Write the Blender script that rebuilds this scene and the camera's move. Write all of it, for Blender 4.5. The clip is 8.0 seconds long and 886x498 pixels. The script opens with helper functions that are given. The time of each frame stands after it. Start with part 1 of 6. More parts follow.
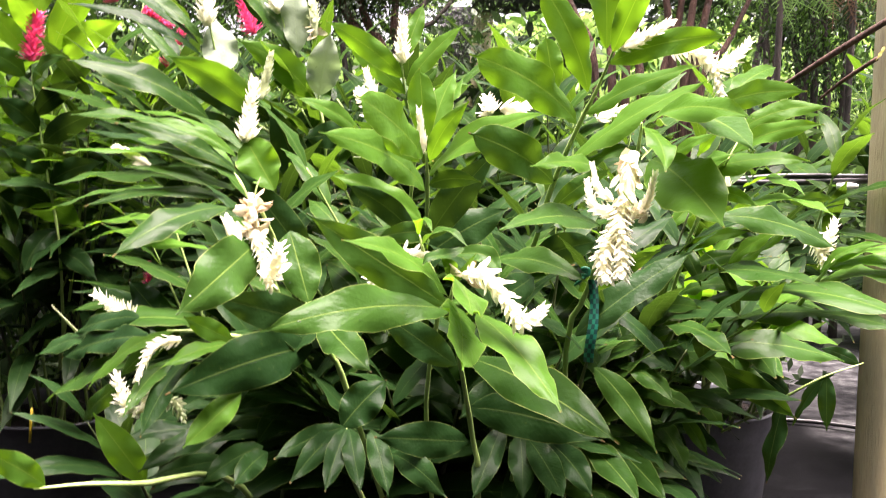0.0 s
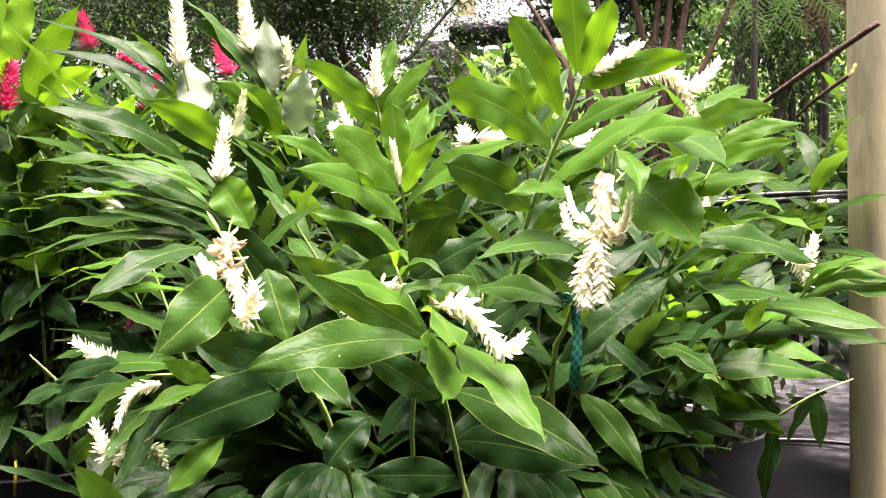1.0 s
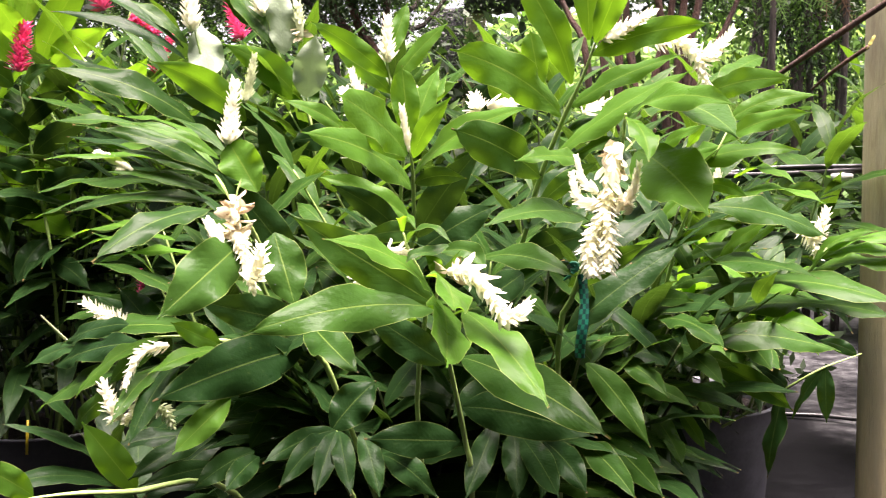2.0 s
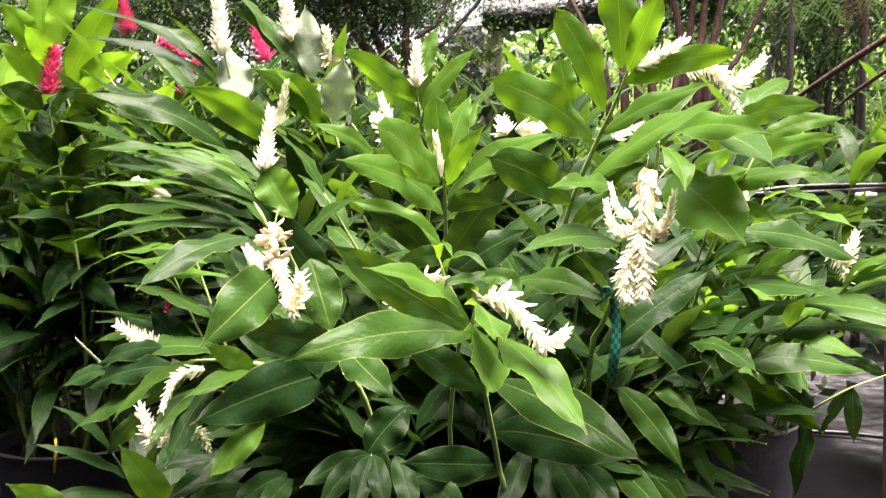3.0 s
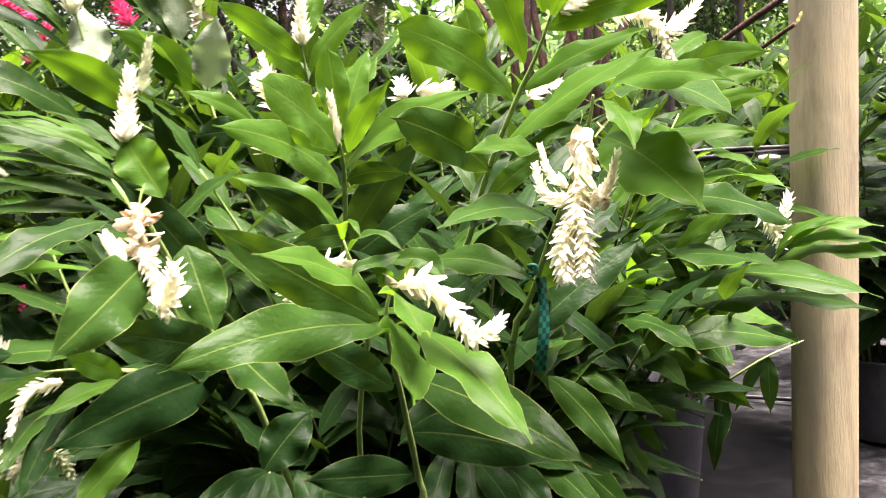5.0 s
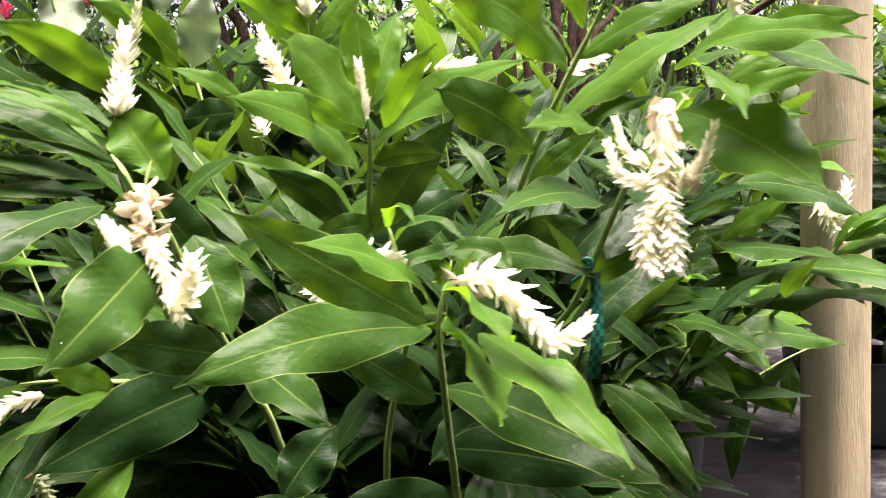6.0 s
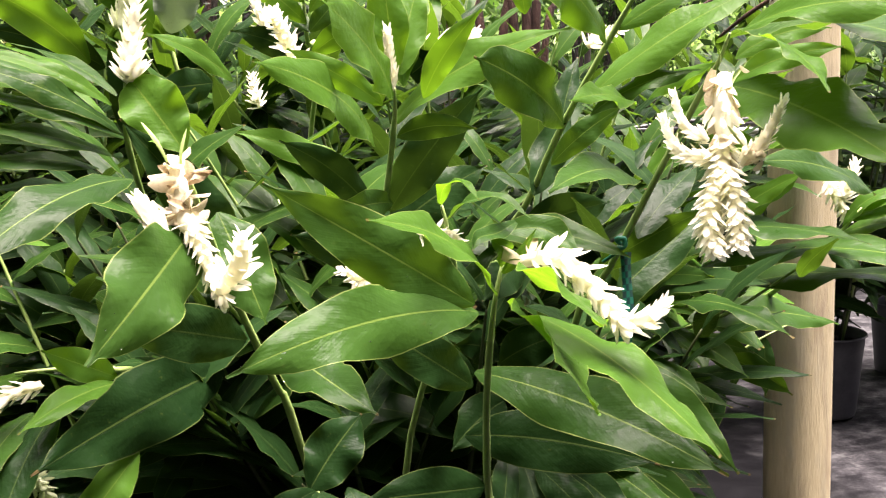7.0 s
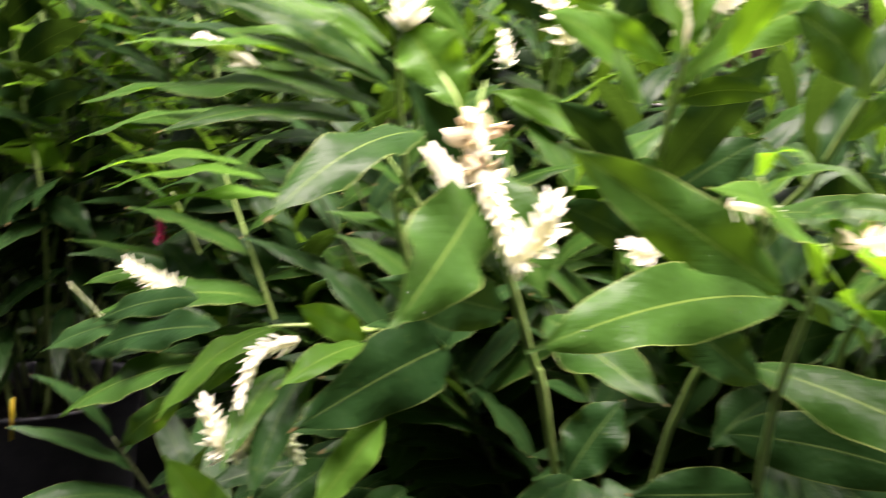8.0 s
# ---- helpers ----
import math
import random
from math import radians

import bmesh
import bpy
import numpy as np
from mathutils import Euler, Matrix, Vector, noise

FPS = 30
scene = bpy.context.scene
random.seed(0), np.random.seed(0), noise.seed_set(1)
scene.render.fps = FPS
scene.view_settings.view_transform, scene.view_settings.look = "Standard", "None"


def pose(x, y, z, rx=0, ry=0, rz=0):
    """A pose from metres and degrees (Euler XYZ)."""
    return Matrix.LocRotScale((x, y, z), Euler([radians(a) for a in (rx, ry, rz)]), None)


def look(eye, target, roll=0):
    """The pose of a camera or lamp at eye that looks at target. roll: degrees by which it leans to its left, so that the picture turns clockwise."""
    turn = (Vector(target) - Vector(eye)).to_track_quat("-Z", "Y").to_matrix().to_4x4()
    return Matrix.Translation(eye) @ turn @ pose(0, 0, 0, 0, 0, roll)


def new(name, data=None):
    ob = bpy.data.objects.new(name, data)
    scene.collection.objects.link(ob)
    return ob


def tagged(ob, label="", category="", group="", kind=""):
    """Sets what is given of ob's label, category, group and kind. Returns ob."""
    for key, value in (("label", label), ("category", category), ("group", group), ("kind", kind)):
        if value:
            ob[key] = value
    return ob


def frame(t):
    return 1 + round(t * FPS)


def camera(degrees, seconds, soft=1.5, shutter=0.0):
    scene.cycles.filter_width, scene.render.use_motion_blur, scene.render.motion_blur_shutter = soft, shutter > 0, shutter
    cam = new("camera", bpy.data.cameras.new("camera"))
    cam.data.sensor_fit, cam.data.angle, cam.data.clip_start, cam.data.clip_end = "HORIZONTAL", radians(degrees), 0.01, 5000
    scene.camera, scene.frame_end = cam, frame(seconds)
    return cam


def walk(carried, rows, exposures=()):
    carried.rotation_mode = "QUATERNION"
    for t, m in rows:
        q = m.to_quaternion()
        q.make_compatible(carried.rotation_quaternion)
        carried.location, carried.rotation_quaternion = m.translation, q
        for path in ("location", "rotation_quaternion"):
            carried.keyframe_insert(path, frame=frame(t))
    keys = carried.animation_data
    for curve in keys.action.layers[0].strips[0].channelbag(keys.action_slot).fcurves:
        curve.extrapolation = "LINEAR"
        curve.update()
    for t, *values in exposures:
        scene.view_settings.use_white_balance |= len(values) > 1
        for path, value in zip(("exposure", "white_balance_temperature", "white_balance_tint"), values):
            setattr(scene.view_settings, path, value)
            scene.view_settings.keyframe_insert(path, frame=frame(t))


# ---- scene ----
cam = camera(51.7, 8.0, soft=1.1, shutter=0.5)
PATH = [
    (0, (0.1260, -0.0150, 1.3688), (0.0276, 1.9740, 1.1840), 0.41),
    (0.5, (0.1242, -0.0140, 1.3729), (0.0381, 1.9804, 1.2505), -1.58),
    (1, (0.1427, -0.0011, 1.3637), (0.0683, 1.9944, 1.2517), -1.88),
    (1.5, (0.1557, 0.0009, 1.3620), (0.1046, 1.9938, 1.2017), -2.47),
    (1.7, (0.1533, 0.0028, 1.3551), (0.0884, 1.9939, 1.1785), -1.78),
    (2.8, (0.1314, -0.0149, 1.3766), (-0.0241, 1.9721, 1.2098), -0.91),
    (3, (0.1195, -0.0159, 1.3792), (-0.0129, 1.9743, 1.2323), -1.20),
    (3.5, (0.0844, -0.0069, 1.3789), (-0.0101, 1.9886, 1.2840), -0.88),
    (4, (0.0749, 0.0070, 1.3682), (-0.0247, 2.0022, 1.2736), -0.99),
    (4.5, (0.0786, 0.0689, 1.3621), (0.1151, 2.0611, 1.1901), -1.24),
    (4.7, (0.0818, 0.1119, 1.3643), (0.1556, 2.1001, 1.1603), -1.92),
    (5.8, (0.0230, 0.3437, 1.3489), (0.2244, 2.3238, 1.1523), -2.85),
    (6, (-0.0194, 0.3566, 1.3410), (0.1954, 2.3343, 1.1347), -2.45),
    (6.5, (-0.1125, 0.4116, 1.3421), (0.2807, 2.3596, 1.1167), -1.83),
    (7, (-0.1386, 0.4286, 1.3392), (0.2358, 2.3763, 1.0818), -1.84),
    (7.5, (-0.1648, 0.4425, 1.3364), (0.1049, 2.4087, 1.0883), -2.92),
    (8, (-0.2495, 0.5184, 1.3247), (-0.2292, 2.4945, 1.0176), 0.43),
]
walk(cam, [(t, look(eye, target, roll)) for t, eye, target, roll in PATH], [(0.0, 2.95, 6900, 29), (1.5, 2.8, 6900, 29), (3.5, 2.75, 6900, 29), (4.5, 2.72, 6900, 29), (6.5, 2.5, 6900, 29), (8.0, 2.58, 6900, 29)])

# ---- world and light ----
world = bpy.data.worlds.new("overcast_sky")
scene.world = world
world.use_nodes = True
wn = world.node_tree
sky = wn.nodes.new("ShaderNodeTexSky")
sky.sky_type, sky.sun_disc = "NISHITA", False
sky.sun_elevation, sky.sun_rotation = radians(81), radians(97)
sky.dust_density, sky.air_density, sky.ozone_density = 4.0, 1.0, 1.0
soft_sky = wn.nodes.new("ShaderNodeHueSaturation")
soft_sky.inputs["Saturation"].default_value = 0.35
wn.links.new(sky.outputs[0], soft_sky.inputs["Color"])
wn.links.new(soft_sky.outputs[0], wn.nodes["Background"].inputs[0])
wn.nodes["Background"].inputs[1].default_value = 0.09

sun = new("sun", bpy.data.lights.new("sun", "SUN"))
sun.data.energy, sun.data.angle, sun.data.color = 5.0, radians(40), (1.0, 0.97, 0.9)
sun.matrix_world = look((0.8, -0.1, 5.0), (0, 0, 0))


# ---- materials ----
def material(name, rough=0.6, metal=0.0, spec=0.5):
    m = bpy.data.materials.new(name)
    m.use_nodes = True
    b = m.node_tree.nodes["Principled BSDF"]
    b.inputs["Roughness"].default_value, b.inputs["Metallic"].default_value = rough, metal
    b.inputs["Specular IOR Level"].default_value = spec
    return m, m.node_tree, b


def ramp(nt, fac, stops):
    r = nt.nodes.new("ShaderNodeValToRGB")
    e = r.color_ramp.elements
    e[0].position, e[0].color = stops[0][0], (*stops[0][1], 1)
    e[1].position, e[1].color = stops[-1][0], (*stops[-1][1], 1)
    for p, c in stops[1:-1]:
        x = e.new(p)
        x.color = (*c, 1)
    nt.links.new(fac, r.inputs[0])
    return r.outputs[0]


def noise_tex(nt, scale, detail=4.0, coord="Object", stretch=None, rough=0.55):
    tc = nt.nodes.new("ShaderNodeTexCoord")
    n = nt.nodes.new("ShaderNodeTexNoise")
    n.inputs["Scale"].default_value, n.inputs["Detail"].default_value, n.inputs["Roughness"].default_value = scale, detail, rough
    src = tc.outputs[coord]
    if stretch:
        mp = nt.nodes.new("ShaderNodeMapping")
        mp.inputs["Scale"].default_value = stretch
        nt.links.new(src, mp.inputs[0])
        src = mp.outputs[0]
    nt.links.new(src, n.inputs["Vector"])
    return n.outputs[0]


def mix(nt, fac, a, b, blend="MIX"):
    m = nt.nodes.new("ShaderNodeMix")
    m.data_type, m.blend_type = "RGBA", blend
    for sock, v in ((m.inputs[0], fac), (m.inputs[6], a), (m.inputs[7], b)):
        if isinstance(v, (int, float)):
            sock.default_value = v
        elif isinstance(v, tuple):
            sock.default_value = (*v, 1)
        else:
            nt.links.new(v, sock)
    return m.outputs[2]


def calc(nt, op, a, b=0.0, c=0.0):
    m = nt.nodes.new("ShaderNodeMath")
    m.operation = op
    for sock, v in zip(m.inputs, (a, b, c)):
        if isinstance(v, (int, float)):
            sock.default_value = v
        else:
            nt.links.new(v, sock)
    return m.outputs[0]


def bump(nt, bsdf, height, strength=0.3, dist=0.01):
    b = nt.nodes.new("ShaderNodeBump")
    b.inputs["Strength"].default_value, b.inputs["Distance"].default_value = strength, dist
    nt.links.new(height, b.inputs["Height"])
    nt.links.new(b.outputs[0], bsdf.inputs["Normal"])
    return b


def see_through(nt, bsdf, colour, amount):
    """Lets light shine through a thin leaf or petal."""
    t = nt.nodes.new("ShaderNodeBsdfTranslucent")
    ms = nt.nodes.new("ShaderNodeMixShader")
    ms.inputs[0].default_value = amount
    if isinstance(colour, tuple):
        t.inputs[0].default_value = (*colour, 1)
    else:
        nt.links.new(colour, t.inputs[0])
    nt.links.new(bsdf.outputs[0], ms.inputs[1])
    nt.links.new(t.outputs[0], ms.inputs[2])
    nt.links.new(ms.outputs[0], nt.nodes["Material Output"].inputs[0])


def leaf_material(name, dark, light, rib, edge, through_col, amount=0.3, rough=0.34, gloss=0.035, stripes=0.03):
    """A ginger leaf: pale midrib, slanting side veins, thin pale margin. UV: x across (0.5 is the midrib), y along."""
    m, nt, b = material(name, rough, spec=gloss)
    uv = nt.nodes.new("ShaderNodeUVMap")
    sep = nt.nodes.new("ShaderNodeSeparateXYZ")
    nt.links.new(uv.outputs[0], sep.inputs[0])
    across = calc(nt, "ABSOLUTE", calc(nt, "MULTIPLY_ADD", sep.outputs[0], 2.0, -1.0))
    info = nt.nodes.new("ShaderNodeObjectInfo")
    n1 = noise_tex(nt, 9.0, 3.0)
    n2 = noise_tex(nt, 120.0, 3.0)
    n3 = noise_tex(nt, 30.0, 4.0, rough=0.65)
    tone = calc(nt, "ADD", calc(nt, "MULTIPLY", info.outputs["Random"], 0.5), calc(nt, "MULTIPLY_ADD", n1, 0.35, calc(nt, "MULTIPLY_ADD", n3, 0.5, -0.12)))
    base = ramp(nt, tone, ((0.15, dark), (0.8, light)))
    vein_pos = calc(nt, "MULTIPLY_ADD", across, -0.22, sep.outputs[1])
    vein = calc(nt, "SINE", calc(nt, "MULTIPLY", vein_pos, 290.0))
    veined = mix(nt, calc(nt, "MULTIPLY_ADD", vein, stripes, stripes + 0.02), base, rib if stripes > 0.1 else light)
    freckle = mix(nt, calc(nt, "MULTIPLY", calc(nt, "GREATER_THAN", n2, 0.69), 0.35), veined, (0.05, 0.07, 0.015))
    ribbed = mix(nt, calc(nt, "MULTIPLY", calc(nt, "LESS_THAN", across, 0.028), 0.55), freckle, rib)
    edged = mix(nt, calc(nt, "MULTIPLY", calc(nt, "GREATER_THAN", across, 0.972), calc(nt, "MULTIPLY", n3, 1.0)), ribbed, edge)
    worn = calc(nt, "ADD", sep.outputs[1], calc(nt, "MULTIPLY", calc(nt, "SUBTRACT", noise_tex(nt, 40.0, 2.0), 0.5), 0.05))
    scorch = calc(nt, "GREATER_THAN", worn, calc(nt, "MULTIPLY_ADD", info.outputs["Random"], 0.035, 0.972))
    edged = mix(nt, calc(nt, "MULTIPLY", scorch, 0.7), edged, (0.12, 0.075, 0.03))
    blot = calc(nt, "MULTIPLY", calc(nt, "GREATER_THAN", noise_tex(nt, 17.0, 4.0, rough=0.7), 0.68), 0.08)
    edged = mix(nt, blot, edged, rib)
    nt.links.new(edged, b.inputs["Base Color"])
    nt.links.new(calc(nt, "MULTIPLY_ADD", n3, 0.4, rough - 0.2), b.inputs["Roughness"])
    pleat = calc(nt, "MULTIPLY", calc(nt, "SINE", calc(nt, "MULTIPLY_ADD", vein_pos, 105.0, calc(nt, "MULTIPLY", n1, 6.0))), calc(nt, "MULTIPLY", n3, 0.14))
    groove = calc(nt, "MULTIPLY_ADD", calc(nt, "LESS_THAN", across, 0.06), -1.2, calc(nt, "MULTIPLY", vein, calc(nt, "MULTIPLY", n1, 0.07)))
    bump(nt, b, calc(nt, "ADD", calc(nt, "ADD", groove, pleat), calc(nt, "MULTIPLY_ADD", noise_tex(nt, 42.0, 3.0), 4.6, calc(nt, "MULTIPLY", n2, 0.6))), 0.45, 0.0012)
    see_through(nt, b, mix(nt, 0.35, through_col, edged), amount)
    return m


LEAF = leaf_material("ginger_leaf", (0.0085, 0.03, 0.0052), (0.026, 0.07, 0.0115), (0.15, 0.22, 0.045), (0.26, 0.32, 0.09), (0.13, 0.28, 0.012), 0.3, 0.34, 0.065)
LEAF_YOUNG = leaf_material("young_ginger_leaf", (0.024, 0.07, 0.008), (0.056, 0.14, 0.018), (0.18, 0.26, 0.045), (0.28, 0.36, 0.09), (0.19, 0.42, 0.008), 0.42, 0.34, 0.06)
# Older leaf, darkened further so shade inside the plants is in its colour.
LEAF_OLD_SHADED = leaf_material("old_shaded_ginger_leaf", (0.0042, 0.016, 0.0042), (0.0125, 0.037, 0.0092), (0.07, 0.11, 0.028), (0.12, 0.16, 0.045), (0.06, 0.13, 0.009), 0.2, 0.36, 0.055)
# Pale colour with strong vein stripes, for three upright leaves.
LEAF_PALE = leaf_material("pale_striped_leaf", (0.17, 0.23, 0.15), (0.29, 0.36, 0.26), (0.28, 0.36, 0.22), (0.26, 0.32, 0.18), (0.16, 0.28, 0.05), 0.2, 0.34, 0.18, 0.3)
LEAF_RED = leaf_material("red_ginger_leaf", (0.075, 0.2, 0.01), (0.16, 0.34, 0.022), (0.22, 0.34, 0.045), (0.24, 0.35, 0.045), (0.22, 0.46, 0.012), 0.4, 0.38, 0.06)


def simple(name, c1, c2, scale=20.0, rough=0.6, bumps=0.3, thin=0.0, stretch=None, dist=0.004, coord="Object"):
    m, nt, b = material(name, rough)
    n1 = noise_tex(nt, scale, 5.0, coord, stretch)
    n2 = noise_tex(nt, scale * 6, 3.0, coord, stretch)
    col = ramp(nt, calc(nt, "ADD", calc(nt, "MULTIPLY", n1, 0.7), calc(nt, "MULTIPLY", n2, 0.3)), ((0.35, c1), (0.65, c2)))
    nt.links.new(col, b.inputs["Base Color"])
    bump(nt, b, calc(nt, "ADD", n1, n2), bumps, dist)
    if thin:
        see_through(nt, b, col, thin)
    return m


STEM = simple("green_stem", (0.21, 0.34, 0.08), (0.35, 0.47, 0.15), 25, 0.5, 0.2, stretch=(1, 1, 0.2))
# Dark copy of the stem: shade on the inner canes put into colour.
STEM_SHADED = simple("shaded_stem", (0.03, 0.045, 0.012), (0.07, 0.085, 0.03), 25, 0.6, 0.2, stretch=(1, 1, 0.2))
CREAM = simple("cream_bract", (0.88, 0.86, 0.67), (0.93, 0.925, 0.8), 30, 0.5, 0.2, 0.5, dist=0.002)
GREEN_CREAM = simple("greenish_bract", (0.55, 0.62, 0.36), (0.75, 0.78, 0.55), 30, 0.55, 0.2, 0.3, dist=0.002)
DRY = simple("dry_bract", (0.52, 0.42, 0.24), (0.86, 0.8, 0.62), 40, 0.7, 0.4, 0.25, dist=0.003)
RED = simple("red_bract", (0.72, 0.04, 0.17), (0.86, 0.15, 0.33), 30, 0.5, 0.2, 0.25, dist=0.002)
PLASTIC = simple("black_pot_plastic", (0.045, 0.046, 0.053), (0.078, 0.079, 0.09), 14, 0.45, 0.15, dist=0.002)
# Lighter copy of the pot plastic: light on the big pot put into colour.
LIT_PLASTIC = simple("lit_pot_plastic", (0.1, 0.1, 0.118), (0.17, 0.17, 0.195), 14, 0.45, 0.15, dist=0.002)
PIPE = simple("black_pipe", (0.01, 0.01, 0.011), (0.03, 0.03, 0.03), 30, 0.4, 0.1)
SOIL = simple("potting_soil", (0.008, 0.004, 0.003), (0.03, 0.015, 0.01), 60, 0.95, 1.0, dist=0.02)
BARK = simple("red_brown_bark", (0.03, 0.015, 0.01), (0.11, 0.05, 0.032), 14, 0.85, 0.8, stretch=(1, 1, 0.15), dist=0.02)
BARK_DARK = simple("dark_bark", (0.015, 0.012, 0.01), (0.06, 0.045, 0.035), 14, 0.9, 0.8, stretch=(1, 1, 0.2), dist=0.02)
BROWN = simple("brown_bract", (0.34, 0.24, 0.13), (0.62, 0.5, 0.32), 50, 0.8, 0.5, 0.2, dist=0.003)
WATER, _, water_bsdf = material("water", 0.02, spec=0.5)
water_bsdf.inputs["Transmission Weight"].default_value, water_bsdf.inputs["IOR"].default_value = 1.0, 1.33
WHITE_PLASTIC = simple("white_plastic", (0.6, 0.6, 0.58), (0.78, 0.78, 0.76), 30, 0.4, 0.1)


# weed mat: fine weave, dust in pale drifts
def mat_ground():
    m, nt, b = material("weed_mat", 0.7, spec=0.04)
    n1 = noise_tex(nt, 1.8, 6.0, stretch=(0.8, 1.1, 1), rough=0.65)
    n2 = noise_tex(nt, 9.0, 8.0, stretch=(0.8, 1.0, 1), rough=0.75)
    w = nt.nodes.new("ShaderNodeTexWave")
    w.inputs["Scale"].default_value = 60.0
    tc = nt.nodes.new("ShaderNodeTexCoord")
    nt.links.new(tc.outputs["Object"], w.inputs["Vector"])
    dust = calc(nt, "ADD", calc(nt, "MULTIPLY", n1, 0.55), calc(nt, "MULTIPLY", n2, 0.5))
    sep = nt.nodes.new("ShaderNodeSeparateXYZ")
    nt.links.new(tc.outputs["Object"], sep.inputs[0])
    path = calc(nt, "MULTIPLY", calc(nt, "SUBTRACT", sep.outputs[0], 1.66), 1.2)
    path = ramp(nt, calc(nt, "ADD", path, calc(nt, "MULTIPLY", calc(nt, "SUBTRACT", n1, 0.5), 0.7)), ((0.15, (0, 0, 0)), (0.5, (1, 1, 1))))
    # Below the mat's own black: shade by the plants put into the colour.
    shaded_mat = ramp(nt, dust, ((0.5, (0.0028, 0.0028, 0.0033)), (0.72, (0.0075, 0.0078, 0.0085))))
    # Worn dusty grey beyond the post, raised for the daylight on it.
    trodden_daylit = ramp(nt, n2, ((0.4, (0.012, 0.012, 0.013)), (0.52, (0.04, 0.04, 0.042)), (0.68, (0.12, 0.122, 0.12))))
    col = mix(nt, path, shaded_mat, trodden_daylit)
    nt.links.new(col, b.inputs["Base Color"])
    nt.links.new(ramp(nt, dust, ((0.4, (0.55, 0.55, 0.55)), (0.7, (0.85, 0.85, 0.85)))), b.inputs["Roughness"])
    bump(nt, b, calc(nt, "ADD", calc(nt, "MULTIPLY", w.outputs[1], 0.15), n2), 0.22, 0.008)
    return m


def mat_post():
    m, nt, b = material("weathered_pine", 0.75)
    grain = noise_tex(nt, 40.0, 6.0, stretch=(1, 1, 0.12), rough=0.75)
    fine = noise_tex(nt, 160.0, 4.0, stretch=(1, 1, 0.12))
    blot = noise_tex(nt, 9.0, 6.0, stretch=(1, 1, 0.3), rough=0.72)
    stain = noise_tex(nt, 16.0, 5.0, stretch=(1, 1, 0.16), rough=0.7)
    col = ramp(nt, calc(nt, "ADD", calc(nt, "MULTIPLY", grain, 0.65), calc(nt, "MULTIPLY", fine, 0.35)),
               ((0.15, (0.35, 0.29, 0.165)), (0.5, (0.46, 0.395, 0.235)), (0.85, (0.57, 0.505, 0.32))))
    grey = mix(nt, ramp(nt, blot, ((0.45, (0, 0, 0)), (0.6, (0.8, 0.8, 0.8)))), col, (0.38, 0.345, 0.23))
    moss = mix(nt, ramp(nt, noise_tex(nt, 5.0, 5.0, stretch=(1, 1, 0.3)), ((0.58, (0, 0, 0)), (0.75, (0.5, 0.5, 0.5)))), grey, (0.36, 0.36, 0.18))
    moss = mix(nt, ramp(nt, stain, ((0.54, (0, 0, 0)), (0.7, (0.8, 0.8, 0.8)))), moss, (0.27, 0.21, 0.135))
    nt.links.new(moss, b.inputs["Base Color"])
    bump(nt, b, calc(nt, "ADD", calc(nt, "ADD", grain, fine), calc(nt, "MULTIPLY", blot, 2.0)), 0.6, 0.004)
    return m


GROUND, POST = mat_ground(), mat_post()


# ---- building helpers ----
def link(name, verts, faces, mats, parent=None, label="", uvs=None, smooth=True, faces_mat=None):
    """One mesh object from vertices and faces, under a thing or part."""
    me = bpy.data.meshes.new(name)
    me.from_pydata([tuple(v) for v in verts], [], faces)
    for mt in (mats if isinstance(mats, (list, tuple)) else (mats,)):
        me.materials.append(mt)
    if uvs is not None:
        layer = me.uv_layers.new(name="UVMap")
        loop_v = np.zeros(len(me.loops), dtype=np.int32)
        me.loops.foreach_get("vertex_index", loop_v)
        layer.data.foreach_set("uv", np.asarray(uvs, dtype=np.float32)[loop_v].ravel())
    if faces_mat is not None:
        me.polygons.foreach_set("material_index", np.asarray(faces_mat, dtype=np.int32))
    if smooth:
        me.polygons.foreach_set("use_smooth", np.ones(len(me.polygons), dtype=bool))
    me.update()
    ob = new(name, me)
    if parent is not None:
        ob.parent = parent
        ob.matrix_parent_inverse = parent.matrix_world.inverted() if parent.type == "MESH" else Matrix.Identity(4)
    if label:
        ob["label"] = label
    return ob


def part(name, bm, mat, parent, label=""):
    me = bpy.data.meshes.new(name)
    bm.to_mesh(me)
    bm.free()
    me.materials.append(mat)
    me.polygons.foreach_set("use_smooth", np.ones(len(me.polygons), dtype=bool))
    ob = new(name, me)
    if parent is not None:
        ob.parent = parent
    if label:
        ob["label"] = label
    return ob


def thing(name, label, category, group="", kind=""):
    return tagged(new(name), label, category, group, kind)


def unit(v):
    v = np.asarray(v, float)
    return v / (np.linalg.norm(v) + 1e-9)


def bezier(pts, n):
    """n points of a smooth curve through pts."""
    p = np.asarray(pts, float)
    if len(p) == 2:
        return p[0] + (p[1] - p[0]) * np.linspace(0, 1, n)[:, None]
    ext = np.vstack((2 * p[0] - p[1], p, 2 * p[-1] - p[-2]))
    out = []
    for k in np.linspace(0, len(p) - 1, n):
        i = min(int(k), len(p) - 2)
        t = k - i
        a, b, c, d = ext[i], ext[i + 1], ext[i + 2], ext[i + 3]
        out.append(0.5 * (2 * b + (c - a) * t + (2 * a - 5 * b + 4 * c - d) * t * t + (3 * b - 3 * c + d - a) * t ** 3))
    return np.array(out)


